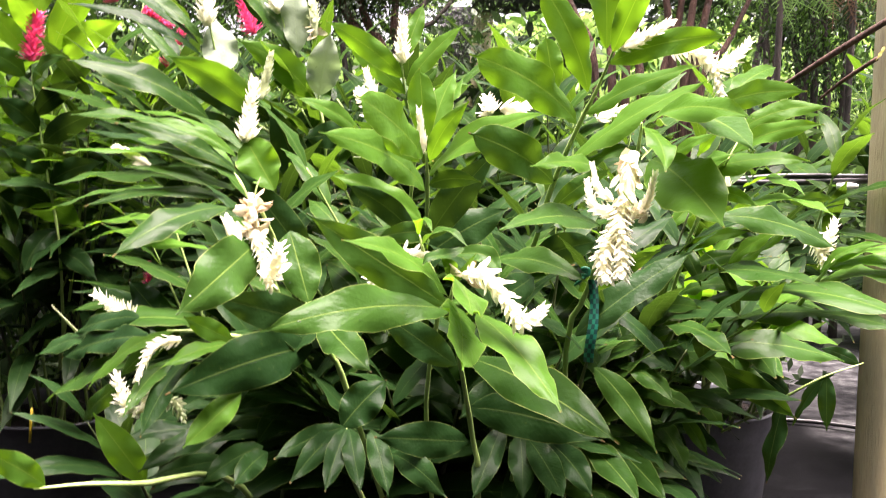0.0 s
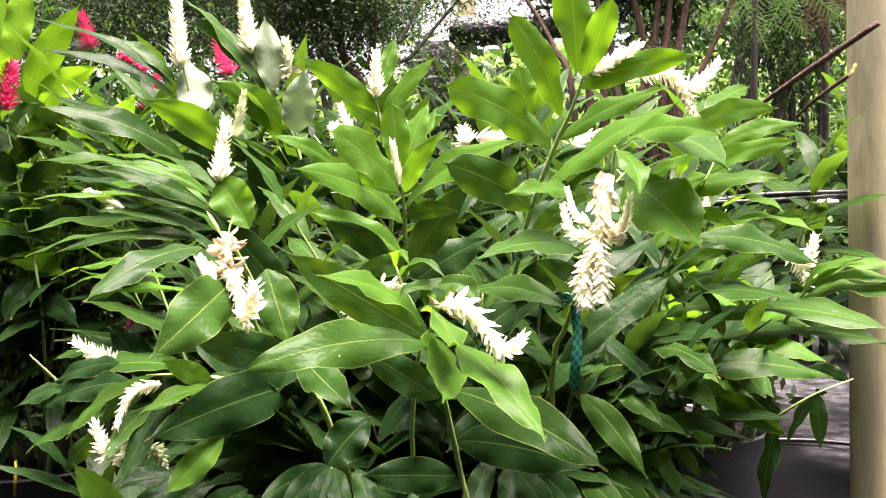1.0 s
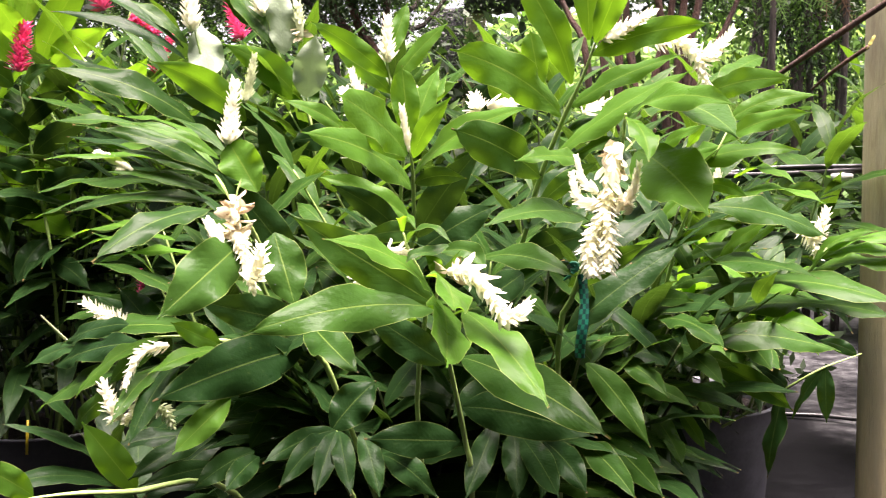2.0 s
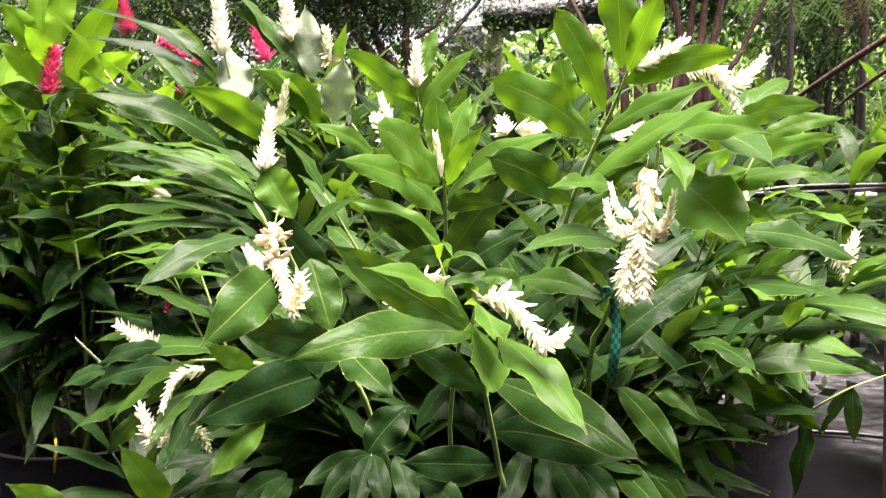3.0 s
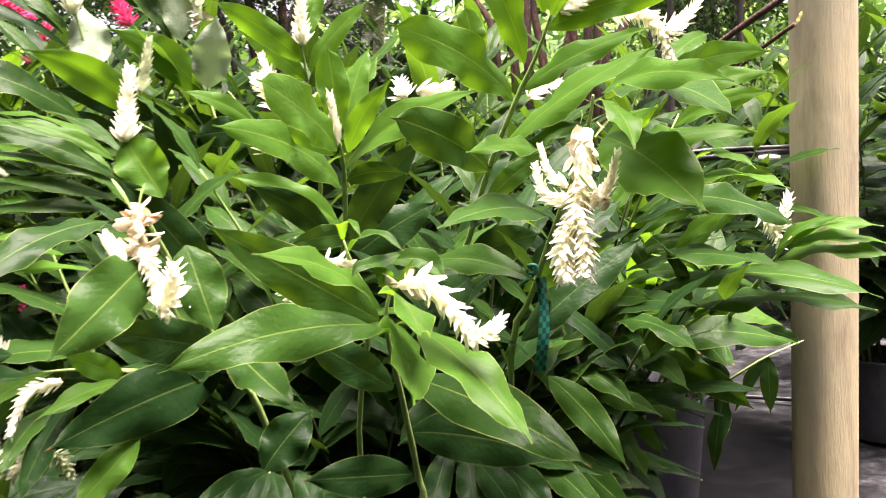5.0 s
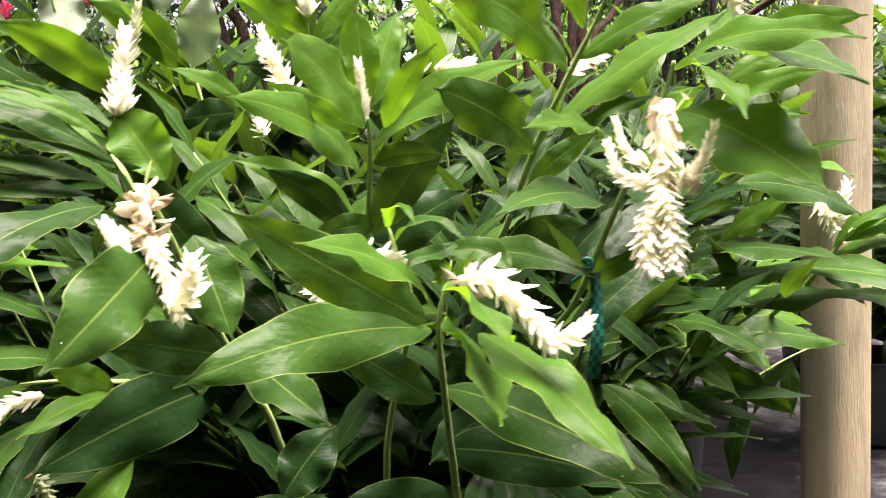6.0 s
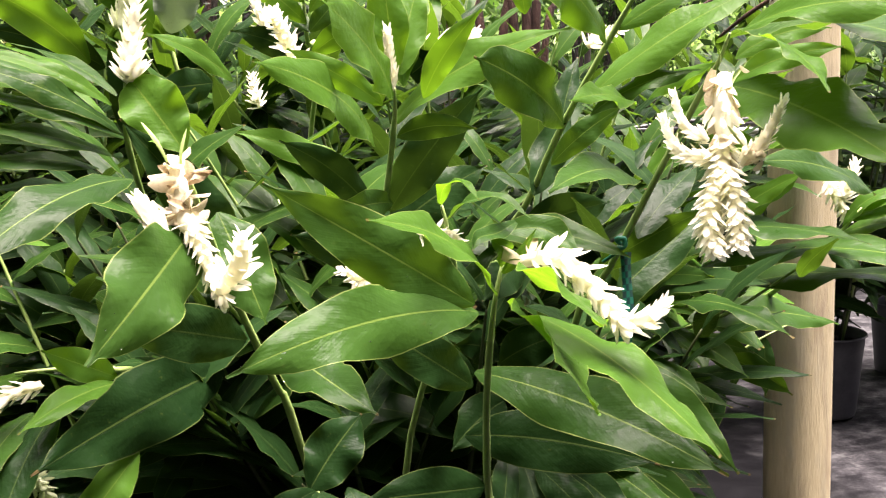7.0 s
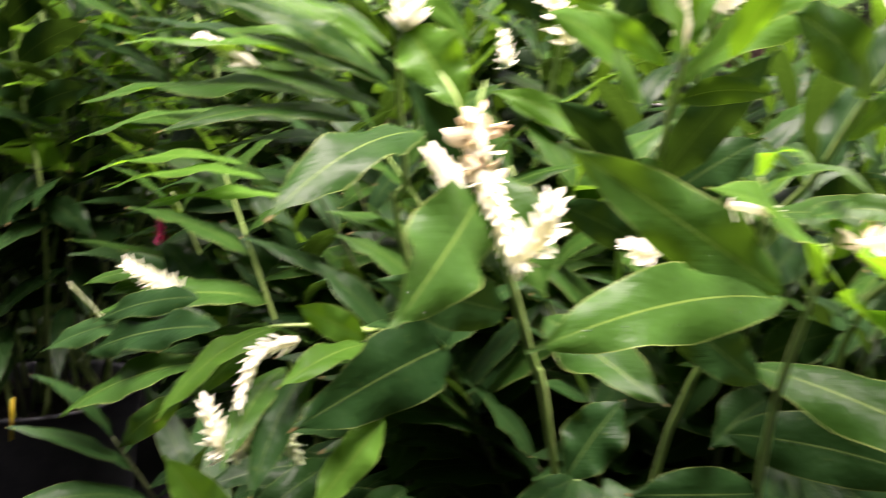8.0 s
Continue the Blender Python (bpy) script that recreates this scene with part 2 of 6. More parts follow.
def tube_data(curve, radii, sides=8, knots=0.0):
    n = len(curve)
    radii = np.interp(np.linspace(0, 1, n), np.linspace(0, 1, len(radii)), radii)
    verts, faces = [], []
    ref = np.array((0.31, 0.95, 0.05))
    for i in range(n):
        d = unit(curve[min(i + 1, n - 1)] - curve[max(i - 1, 0)])
        a = unit(np.cross(d, ref if abs(d @ ref) < 0.9 else np.array((1.0, 0, 0))))
        b = np.cross(d, a)
        r = radii[i] * (1 + knots * (1 if i % 4 == 0 else 0))
        for k in range(sides):
            th = 2 * math.pi * k / sides
            verts.append(curve[i] + r * (math.cos(th) * a + math.sin(th) * b))
    for i in range(n - 1):
        for k in range(sides):
            faces.append((i * sides + k, i * sides + (k + 1) % sides, (i + 1) * sides + (k + 1) % sides, (i + 1) * sides + k))
    faces.append(tuple(range(sides - 1, -1, -1)))
    faces.append(tuple((n - 1) * sides + k for k in range(sides)))
    return verts, faces


def tube(name, pts, radii, mat, parent=None, label="", steps=14, sides=8, knots=0.0):
    v, f = tube_data(bezier(pts, steps), radii, sides, knots)
    return link(name, v, f, mat, parent, label)


def blade_data(base, tip, width, normal, sag=0.08, fold=0.25, twist=0.0, wave=0.05, rows=15, cols=7, seed=0, curl=0.25, blunt=0.85, bow=(0, 0, 0)):
    """A ginger leaf from its foot to its point: an arched midrib, a shallow V across and a wavy margin."""
    rnd = random.Random(seed)
    base, tip = np.asarray(base, float), np.asarray(tip, float)
    span = tip - base
    length = np.linalg.norm(span)
    d = span / length
    n = unit(np.asarray(normal, float) - d * (np.asarray(normal, float) @ d))
    s = np.cross(d, n)
    bow = np.asarray(bow, float)
    ph, fr = rnd.uniform(0, 6.3), rnd.uniform(9, 15)
    ph2 = rnd.uniform(0, 6.3)
    vs = np.linspace(0, 1, rows)
    top = max(v ** 0.7 * max(0.0, 1 - v / 0.95) ** blunt for v in np.linspace(0.01, 0.94, 60))
    verts, uvs, faces = [], [], []
    for v in vs:
        mid = base + span * v + (n * sag * length + bow) * 4 * (v ** 0.9) * (1 - v)
        w = 0.5 * width * max(v, 0.0) ** 0.7 * max(0.0, 1 - v / 0.95) ** blunt / top
        w = max(w, 0.075 * width * (1 - v) / 0.12) if v > 0.85 else w
        w = max(w, 0.035 * width if v < 0.1 else 0.0015)
        a = twist * v
        sv, nv = s * math.cos(a) + n * math.sin(a), n * math.cos(a) - s * math.sin(a)
        for k in range(cols):
            u = -1 + 2 * k / (cols - 1)
            au = abs(u)
            lift = fold * au * w - curl * au * au * w + wave * width * au * au * math.sin(v * fr + (ph if u > 0 else ph2)) * math.sin(math.pi * v)
            lift += 0.016 * width * math.sin(v * fr * 1.7 + 3.1 * u + ph) * au
            lift += 0.028 * width * math.sin(v * fr * 2.7 + (ph2 if u > 0 else ph)) * au ** 3
            verts.append(mid + sv * u * w + nv * lift)
            uvs.append((0.5 + 0.5 * u, v))
    for i in range(rows - 1):
        for k in range(cols - 1):
            faces.append((i * cols + k, i * cols + k + 1, (i + 1) * cols + k + 1, (i + 1) * cols + k))
    return verts, faces, uvs


leaf_count = [0]


def leaf(owner, base, tip, width, normal, bow, mat=None, curl=0.25, rows=21, blunt=0.0):
    """One leaf from foot to point; normal: the way its upper side faces; bow: how far its middle lies off the straight line."""
    leaf_count[0] += 1
    r = random.Random(leaf_count[0])
    v, f, uv = blade_data(base, tip, width, normal, 0.03, r.uniform(0.15, 0.35), r.uniform(-0.25, 0.25), r.uniform(0.09, 0.17), rows, 9, leaf_count[0], curl, blunt or r.uniform(0.72, 0.92), bow)
    return link("leaf", v, f, mat or LEAF, owner, "", uv)


def curled_leaf(owner, pts, width, normal, mat):
    """A small leaf whose midrib follows a curve, its two halves folded up and its margin crimped."""
    leaf_count[0] += 1
    r = random.Random(leaf_count[0])
    curve = bezier(pts, 17)
    verts, uvs, faces = [], [], []
    ph = r.uniform(0, 6.3)
    for i, p in enumerate(curve):
        v = i / 16
        d = unit(curve[min(i + 1, 16)] - curve[max(i - 1, 0)])
        n = unit(np.array(normal) - d * (np.array(normal) @ d))
        side = np.cross(d, n)
        w = max(0.06, math.sin(math.pi * min(1.0, 0.06 + 0.94 * v) ** 0.85)) * width * 0.5
        for k in range(7):
            u = -1 + k / 3
            lift = w * (0.45 * abs(u) - 0.15 * u * u) + 0.1 * width * u * u * math.sin(v * 15 + ph + u) * math.sin(math.pi * v)
            verts.append(p + side * u * w + n * lift)
            uvs.append((0.5 + 0.5 * u, v))
    for i in range(16):
        for k in range(6):
            faces.append((i * 7 + k, i * 7 + k + 1, i * 7 + k + 8, i * 7 + k + 7))
    return link("leaf", verts, faces, mat, owner, "", uvs)


def stem(plant, pts, r0=0.006, r1=0.004, mat=None):
    return tube("stem", pts, (r0, r0 * 0.6 + r1 * 0.4, r1, r1 * 0.4), mat or STEM, plant, steps=18, sides=7, knots=0.12)


def shoot(plant, foot, top, pairs=7, size=0.3, az=0.0, first=0.3, mat=None, bend=(0, 0, 0), seed=1, low=None, wide=0.215, rows=11):
    """A cane with leaves in two ranks, az degrees round from +x; the upper ones stand, the lower ones hang."""
    rnd = random.Random(seed)
    foot, top, bend = np.array(foot, float), np.array(top, float), np.array(bend, float)
    curve = bezier((foot, (foot + top) / 2 + bend, top), 20)
    st = stem(plant, curve[::3].tolist() + [curve[-1]], 0.006, 0.0035, STEM_SHADED if mat == LEAF_OLD_SHADED else None)
    count = pairs * 2
    for i in range(count):
        f = first + (1 - first) * i / (count - 1)
        p = curve[min(19, int(f * 19))] * (1 - (f * 19) % 1) + curve[min(19, int(f * 19) + 1)] * ((f * 19) % 1)
        a = radians(az + (180 if i % 2 else 0) + rnd.uniform(-28, 28))
        up = -0.35 + 1.5 * ((f - first) / (1 - first)) ** 1.8 + rnd.uniform(-0.15, 0.15)
        way = unit((math.cos(a), math.sin(a), up))
        ln = size * (0.75 + 0.35 * math.sin(math.pi * min(1, (f - first) / (1 - first) * 0.9 + 0.1))) * rnd.uniform(0.85, 1.12)
        tip = p + way * ln - np.array((0, 0, 0.06 * ln))
        m = mat or LEAF
        # lower leaves take the colour with shade put into it
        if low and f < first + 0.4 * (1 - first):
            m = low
        v, fc, uv = blade_data(p, tip, ln * wide * rnd.uniform(0.85, 1.15), (-way[0] * up * 0.8 + rnd.uniform(-0.3, 0.3), -way[1] * up * 0.8 - 0.3 + rnd.uniform(-0.3, 0.3), 1.0),
                               rnd.uniform(0.05, 0.12), rnd.uniform(0.15, 0.35), rnd.uniform(-0.4, 0.4), 0.05, rows, 7, rnd.randint(0, 99999))
        link("leaf", v, fc, m, st, "", uv)
    return st


def bract_mesh(name, length, width, mat, flare=0.06):
    """A pointed, boat-shaped bract standing along +z, its hollow towards -y and its point turned out."""
    verts, faces = [], []
    rows, cols = 7, 5
    for i in range(rows):
        v = i / (rows - 1)
        w = 0.5 * width * (0.45 + 0.55 * min(1.0, v * 1.9)) * max(0.06, 1 - v ** 4.2) ** 0.68
        for k in range(cols):
            u = -1 + 2 * k / (cols - 1)
            verts.append((u * w, length * (flare * v * v + 0.1 * math.sin(math.pi * v)) - abs(u) ** 1.7 * w * 0.42, v * length))
    for i in range(rows - 1):
        for k in range(cols - 1):
            faces.append((i * cols + k, i * cols + k + 1, (i + 1) * cols + k + 1, (i + 1) * cols + k))
    me = bpy.data.meshes.new(name)
    me.from_pydata(verts, [], faces)
    me.materials.append(mat)
    me.polygons.foreach_set("use_smooth", np.ones(len(me.polygons), dtype=bool))
    return me


BRACTS = {"cream": bract_mesh("bract", 0.029, 0.0135, CREAM, 0.16), "green": bract_mesh("bract", 0.03, 0.013, GREEN_CREAM),
          "dry": bract_mesh("bract", 0.024, 0.02, DRY, 0.5), "brown": bract_mesh("bract", 0.028, 0.012, BROWN, 0.4), "spear": bract_mesh("bract", 0.05, 0.006, STEM, 0.05), "red": bract_mesh("bract", 0.036, 0.012, RED, 0.2)}


def flower(plant, pts, radius=0.02, kind="cream", turns=5.0, per=10, dry=0.0, scale=1.0, open_angle=42, label="", seed=3, taper=0.6, hug=False, spread=-0.45):
    """A ginger spike: a core along pts and bracts laid round it in a spiral, each a mesh of its own."""
    rnd = random.Random(seed)
    curve = bezier(pts, 24)
    core_mat = {"cream": CREAM, "green": GREEN_CREAM, "red": RED}[kind]
    v, f = tube_data(curve, (radius * 0.3, radius * 0.42, radius * 0.12), 8)
    core = link("flower_spike", v, f, core_mat, plant, label)
    count = int(turns * per)
    for i in range(count):
        t = i / (count - 1)
        k = t * 22.0
        j = min(int(k), 22)
        p = curve[j] + (curve[j + 1] - curve[j]) * (k - j)
        d = unit(curve[j + 1] - curve[j])
        th = i * 2.39996 + rnd.uniform(-0.2, 0.2)
        a = unit(np.cross(d, (0.3, 0.9, 0.2)))
        b = np.cross(d, a)
        out = math.cos(th) * a + math.sin(th) * b
        ang = radians(open_angle * 1.3 * (1.0 + spread * t) * rnd.uniform(0.75, 1.25))
        kd, sc = kind, scale * (1 - (1 - taper) * t) * rnd.uniform(0.85, 1.12)
        if t < dry:
            kd = rnd.choice(("dry", "dry", kind, kind, "brown", "dry") if hug else ("dry", "brown", "dry", kind, "brown", "dry"))
            ang = radians(rnd.uniform(2, 32) if hug else rnd.uniform(60, 115))
            sc = scale * rnd.uniform(0.55, 1.1)
            sc = sc * 0.8 if hug else sc
            p = p + np.array([rnd.uniform(-0.4, 0.4) * radius for _ in range(3)])
            if i < 2:
                kd, ang = "spear", radians(rnd.uniform(150, 178))
        zdir = unit(d * math.cos(ang) + out * math.sin(ang))
        ydir = unit(out * math.cos(ang) - d * math.sin(ang))
        xdir = np.cross(ydir, zdir)
        if t < dry:
            turn = rnd.uniform(-1.4, 1.4)
            xdir, ydir = xdir * math.cos(turn) + ydir * math.sin(turn), ydir * math.cos(turn) - xdir * math.sin(turn)
        ob = new("bract", BRACTS[kd])
        o = p + out * radius * 0.2 * (1 - 0.5 * t) - zdir * 0.003
        ob.parent = core
        ob.matrix_basis = Matrix(((xdir[0] * sc, ydir[0] * sc, zdir[0] * sc, o[0]), (xdir[1] * sc, ydir[1] * sc, zdir[1] * sc, o[1]),
                                  (xdir[2] * sc, ydir[2] * sc, zdir[2] * sc, o[2]), (0, 0, 0, 1)))
    return core


def pot(x, y, rim, height, label, group="nursery pots", soil_drop=0.05, wall=None):
    """A round black nursery pot: tapered wall, rolled rim, soil inside."""
    t = thing("plant_pot", label, "plant pot", group)
    t.location = (x, y, 0)
    prof = [(rim * 0.78, 0.0), (rim * 0.80, 0.012), (rim * 0.93, height - 0.06), (rim * 0.945, height - 0.055), (rim * 0.955, height - 0.008), (rim, height - 0.004),
            (rim, height + 0.004), (rim * 0.97, height + 0.006), (rim * 0.945, height - 0.005), (rim * 0.91, height - 0.1)]
    seg = 48
    verts, faces = [], []
    for r, z in prof:
        for k in range(seg):
            a = 2 * math.pi * k / seg
            verts.append((r * math.cos(a), r * math.sin(a), z))
    for i in range(len(prof) - 1):
        for k in range(seg):
            faces.append((i * seg + k, i * seg + (k + 1) % seg, (i + 1) * seg + (k + 1) % seg, (i + 1) * seg + k))
    faces.append(tuple(range(seg - 1, -1, -1)))
    link("pot_wall", verts, faces, wall or PLASTIC, t)
    verts, faces = [(0, 0, height - soil_drop + 0.01)], []
    rnd = random.Random(int(x * 1000))
    rings = 8
    for i in range(1, rings + 1):
        for k in range(seg):
            a = 2 * math.pi * k / seg
            r = rim * 0.935 * i / rings
            verts.append((r * math.cos(a), r * math.sin(a), height - soil_drop + rnd.uniform(-0.008, 0.012)))
    for k in range(seg):
        faces.append((0, 1 + k, 1 + (k + 1) % seg))
    for i in range(rings - 1):
        for k in range(seg):
            a, b = 1 + i * seg + k, 1 + i * seg + (k + 1) % seg
            faces.append((a, a + seg, b + seg, b))
    link("soil", verts, faces, SOIL, t, "dark brown potting soil")
    return t


def water_drops(owner, count, seed):
    """Small flattened drops lying on a leaf."""
    rnd = random.Random(seed)
    me = owner.data
    verts, faces = [], []
    for i in range(count):
        poly = me.polygons[rnd.randrange(len(me.polygons))]
        c = [np.array(me.vertices[k].co) for k in poly.vertices]
        a, b = rnd.random(), rnd.random()
        p = (c[0] * (1 - a) + c[1] * a) * (1 - b) + (c[3] * (1 - a) + c[2] * a) * b
        n = np.array(poly.normal)
        n = n if n[2] > 0 else -n
        s = unit(np.cross(n, (0.2, 0.9, 0.1)))
        t = np.cross(n, s)
        r = 0.0003 + 0.0006 * rnd.random() ** 3
        k0 = len(verts)
        for j, (rr, h) in enumerate(((1.0, 0.0), (0.8, 0.45), (0.4, 0.68))):
            for q in range(8):
                th = q * math.pi / 4
                verts.append(p + n * (0.0004 + h * r) + rr * r * (math.cos(th) * s + math.sin(th) * t))
        for j in range(2):
            for q in range(8):
                faces.append((k0 + j * 8 + q, k0 + j * 8 + (q + 1) % 8, k0 + j * 8 + 8 + (q + 1) % 8, k0 + j * 8 + 8 + q))
        faces.append(tuple(k0 + 16 + q for q in range(8)))
        faces.append(tuple(k0 + 7 - q for q in range(8)))
    tagged(link("water_drops", verts, faces, WATER), "clear rain drops lying on a broad ginger leaf", "water drops", kind="stuff")


# ---- ground and post ----
def ground_sheet():
    verts, faces = [], []
    xs = np.concatenate((np.linspace(-400, -12, 8), np.linspace(-10, 12, 90), np.linspace(14, 400, 8)))
    ys = np.concatenate((np.linspace(-400, -6, 8), np.linspace(-5, 16, 90), np.linspace(18, 400, 8)))
    for y in ys:
        for x in xs:
            near = abs(x) < 11 and -5 < y < 16
            z = 0.012 * noise.noise((x * 1.7, y * 1.7, 0.0)) + 0.006 * noise.noise((x * 6, y * 6, 2.0)) - 0.012 if near else -0.012
            verts.append((x, y, z))
    nx = len(xs)
    for j in range(len(ys) - 1):
        for i in range(nx - 1):
            faces.append((j * nx + i, j * nx + i + 1, (j + 1) * nx + i + 1, (j + 1) * nx + i))
    tagged(link("ground", verts, faces, GROUND), "black woven weed mat with pale dust and shade in its colour", "ground", kind="structure")


ground_sheet()


def wooden_post(x, y, r, h):
    t = thing("wooden_post", "weathered pale pine shade house post standing in the ground", "post")
    t.location = (x, y, 0)
    verts, faces = [], []
    seg, rows = 28, 40
    for i in range(rows):
        z = -0.05 + (h + 0.05) * i / (rows - 1)
        for k in range(seg):
            a = 2 * math.pi * k / seg
            c, s = math.cos(a), math.sin(a)
            q = (abs(c) ** 3.2 + abs(s) ** 3.2) ** (-1 / 3.2)
            rr = r * q * (1 + 0.012 * noise.noise((c * 2, s * 2, z * 3)))
            verts.append((rr * c, rr * s, z))
    for i in range(rows - 1):
        for k in range(seg):
            faces.append((i * seg + k, i * seg + (k + 1) % seg, (i + 1) * seg + (k + 1) % seg, (i + 1) * seg + k))
    faces.append(tuple((rows - 1) * seg + k for k in range(seg)))
    p = link("shaft", verts, faces, POST, t)
    t.rotation_euler = (0, 0, radians(20))
    return t


wooden_post(1.355, 2.78, 0.082, 3.2)

# ---- pots ----
pot(0.86, 3.25, 0.30, 0.53, "large black plastic nursery pot full of soil, wall lightened as if lit", wall=LIT_PLASTIC)
pot(0.12, 2.05, 0.28, 0.42, "large black plastic nursery pot hidden under leaves")
pot(-1.42, 3.15, 0.3, 0.49, "large black plastic nursery pot under a red ginger")
pot(-0.38, 2.7, 0.28, 0.42, "large black plastic nursery pot hidden under leaves")
pot(-0.45, 2.05, 0.22, 0.4, "black plastic nursery pot hidden under leaves")

# ---- gingers ----
main = thing("white_ginger", "tall white ginger with glossy green leaves and hanging spikes", "ginger plant", "white gingers")
left = thing("white_ginger", "low white ginger with canes arching out of its pot", "ginger plant", "white gingers")
back = thing("white_ginger", "tall white ginger with upright cream spikes", "ginger plant", "white gingers")
right = thing("white_ginger", "leafy white ginger leaning out of a large black pot", "ginger plant", "white gingers")
red = thing("red_ginger", "red ginger with yellow-green leaves and red spikes", "ginger plant")

# front cane with the drooping spike
front_cane = stem(main, [(0.100, 1.850, 0.380), (0.114, 1.500, 0.821), (0.105, 1.460, 0.913), (0.088, 1.380, 1.045), (0.073, 1.280, 1.161), (0.082, 1.270, 1.215)], 0.0052, 0.0038)
water_drops(leaf(front_cane, (0.070, 1.332, 1.152), (-0.179, 1.186, 1.142), 0.069, (0.40, -0.66, 0.63), (-0.001, 0.002, 0.012)), 15, 2)
leaf(front_cane, (0.082, 1.250, 1.172), (0.096, 1.057, 1.124), 0.072, (0.676, -0.130, 0.725), (0.000, 0.000, 0.000), LEAF_YOUNG)
leaf(front_cane, (0.112, 1.260, 1.159), (0.219, 1.100, 1.064), 0.064, (0.160, -0.425, 0.891), (0.003, 0.001, 0.003), LEAF_YOUNG)
water_drops(leaf(front_cane, (0.100, 1.488, 1.046), (0.316, 1.266, 0.974), 0.078, (-0.265, -0.520, 0.812), (0.003, 0.001, 0.006)), 4, 5)
water_drops(leaf(front_cane, (0.064, 1.323, 1.162), (-0.141, 1.315, 1.295), 0.066, (0.116, -0.986, 0.119), (0.000, 0.000, 0.000)), 4, 6)
leaf(front_cane, (0.071, 1.260, 1.181), (-0.062, 1.145, 1.271), 0.048, (0.662, -0.205, 0.721), (0.006, 0.002, 0.012), LEAF_YOUNG)
leaf(front_cane, (0.085, 1.220, 1.211), (0.107, 1.066, 1.190), 0.063, (0.681, -0.006, 0.733), (0.000, 0.000, 0.000), LEAF_YOUNG)
leaf(front_cane, (0.098, 1.548, 0.946), (0.318, 1.439, 0.924), 0.079, (-0.394, -0.857, 0.331), (0.002, 0.002, 0.009), LEAF_OLD_SHADED)
leaf(front_cane, (0.097, 1.440, 0.919), (-0.052, 1.400, 0.935), 0.059, (0.277, -0.920, 0.277), (0.000, 0.000, 0.000), LEAF_OLD_SHADED)
leaf(front_cane, (0.077, 1.400, 1.054), (-0.041, 1.360, 1.145), 0.052, (0.333, -0.943, 0.016), (0.000, 0.000, 0.000), LEAF_OLD_SHADED)

head_cane = stem(main, [(0.050, 1.850, 0.380), (0.020, 1.560, 0.900), (0.051, 1.380, 1.155), (0.034, 1.300, 1.238), (0.027, 1.290, 1.268)], 0.0045, 0.003)
curled_leaf(head_cane, [(0.025, 1.290, 1.269), (0.027, 1.270, 1.287), (0.040, 1.250, 1.291), (0.050, 1.230, 1.276)], 0.016, (0.2, -0.5, 0.85), LEAF_YOUNG)
curled_leaf(head_cane, [(0.033, 1.290, 1.254), (0.047, 1.270, 1.271), (0.074, 1.250, 1.276), (0.098, 1.230, 1.257)], 0.019, (-0.1, -0.35, 0.95), LEAF)
curled_leaf(front_cane, [(0.092, 1.260, 1.251), (0.069, 1.240, 1.244), (0.047, 1.220, 1.243), (0.038, 1.210, 1.233)], 0.018, (0.3, -0.6, 0.75), LEAF)
curled_leaf(front_cane, [(0.082, 1.270, 1.243), (0.115, 1.260, 1.244), (0.133, 1.250, 1.234), (0.144, 1.230, 1.220)], 0.03, (-0.2, -0.75, 0.65), LEAF)
curled_leaf(front_cane, [(0.079, 1.260, 1.211), (0.073, 1.240, 1.229), (0.062, 1.240, 1.239)], 0.02, (0.2, -0.95, 0.1), LEAF_YOUNG)
curled_leaf(front_cane, [(0.078, 1.260, 1.203), (0.091, 1.250, 1.219), (0.109, 1.250, 1.245)], 0.011, (-0.3, -0.9, 0.2), LEAF_YOUNG)

# cane with the dried spike
dry_spike_cane = stem(main, [(0.000, 1.850, 0.380), (-0.115, 1.550, 0.963), (-0.140, 1.500, 1.049), (-0.184, 1.400, 1.193), (-0.209, 1.310, 1.304), (-0.216, 1.300, 1.317)], 0.0052, 0.0038)
water_drops(leaf(dry_spike_cane, (-0.203, 1.306, 1.261), (-0.278, 1.141, 1.171), 0.075, (0.667, -0.568, 0.482), (-0.000, -0.000, 0.000)), 6, 18)
leaf(dry_spike_cane, (-0.259, 1.320, 1.303), (-0.368, 1.160, 1.244), 0.049, (0.204, -0.458, 0.865), (-0.004, -0.001, 0.009))
leaf(dry_spike_cane, (-0.209, 1.702, 1.019), (-0.399, 1.426, 0.990), 0.099, (0.761, -0.558, 0.331), (-0.003, 0.001, 0.007), LEAF_OLD_SHADED)
water_drops(leaf(dry_spike_cane, (-0.135, 1.420, 1.116), (-0.042, 1.292, 1.065), 0.060, (-0.235, -0.504, 0.831), (-0.002, -0.001, -0.002)), 6, 21)
water_drops(leaf(dry_spike_cane, (-0.189, 1.420, 1.261), (-0.145, 1.360, 1.149), 0.069, (0.098, -0.862, 0.498), (0.000, 0.000, 0.000)), 6, 22)
leaf(dry_spike_cane, (-0.174, 1.500, 1.198), (-0.285, 1.450, 1.362), 0.061, (0.333, -0.941, -0.061), (0.003, 0.001, 0.002), LEAF_OLD_SHADED)
leaf(dry_spike_cane, (-0.222, 1.460, 1.325), (-0.279, 1.500, 1.408), 0.068, (0.004, -0.899, 0.438), (0.000, 0.000, 0.000), LEAF_YOUNG, curl=0.1, blunt=0.5)
leaf(dry_spike_cane, (-0.170, 1.500, 1.103), (-0.308, 1.380, 1.161), 0.065, (0.662, -0.750, 0.016), (0.000, 0.000, 0.000), LEAF_OLD_SHADED)
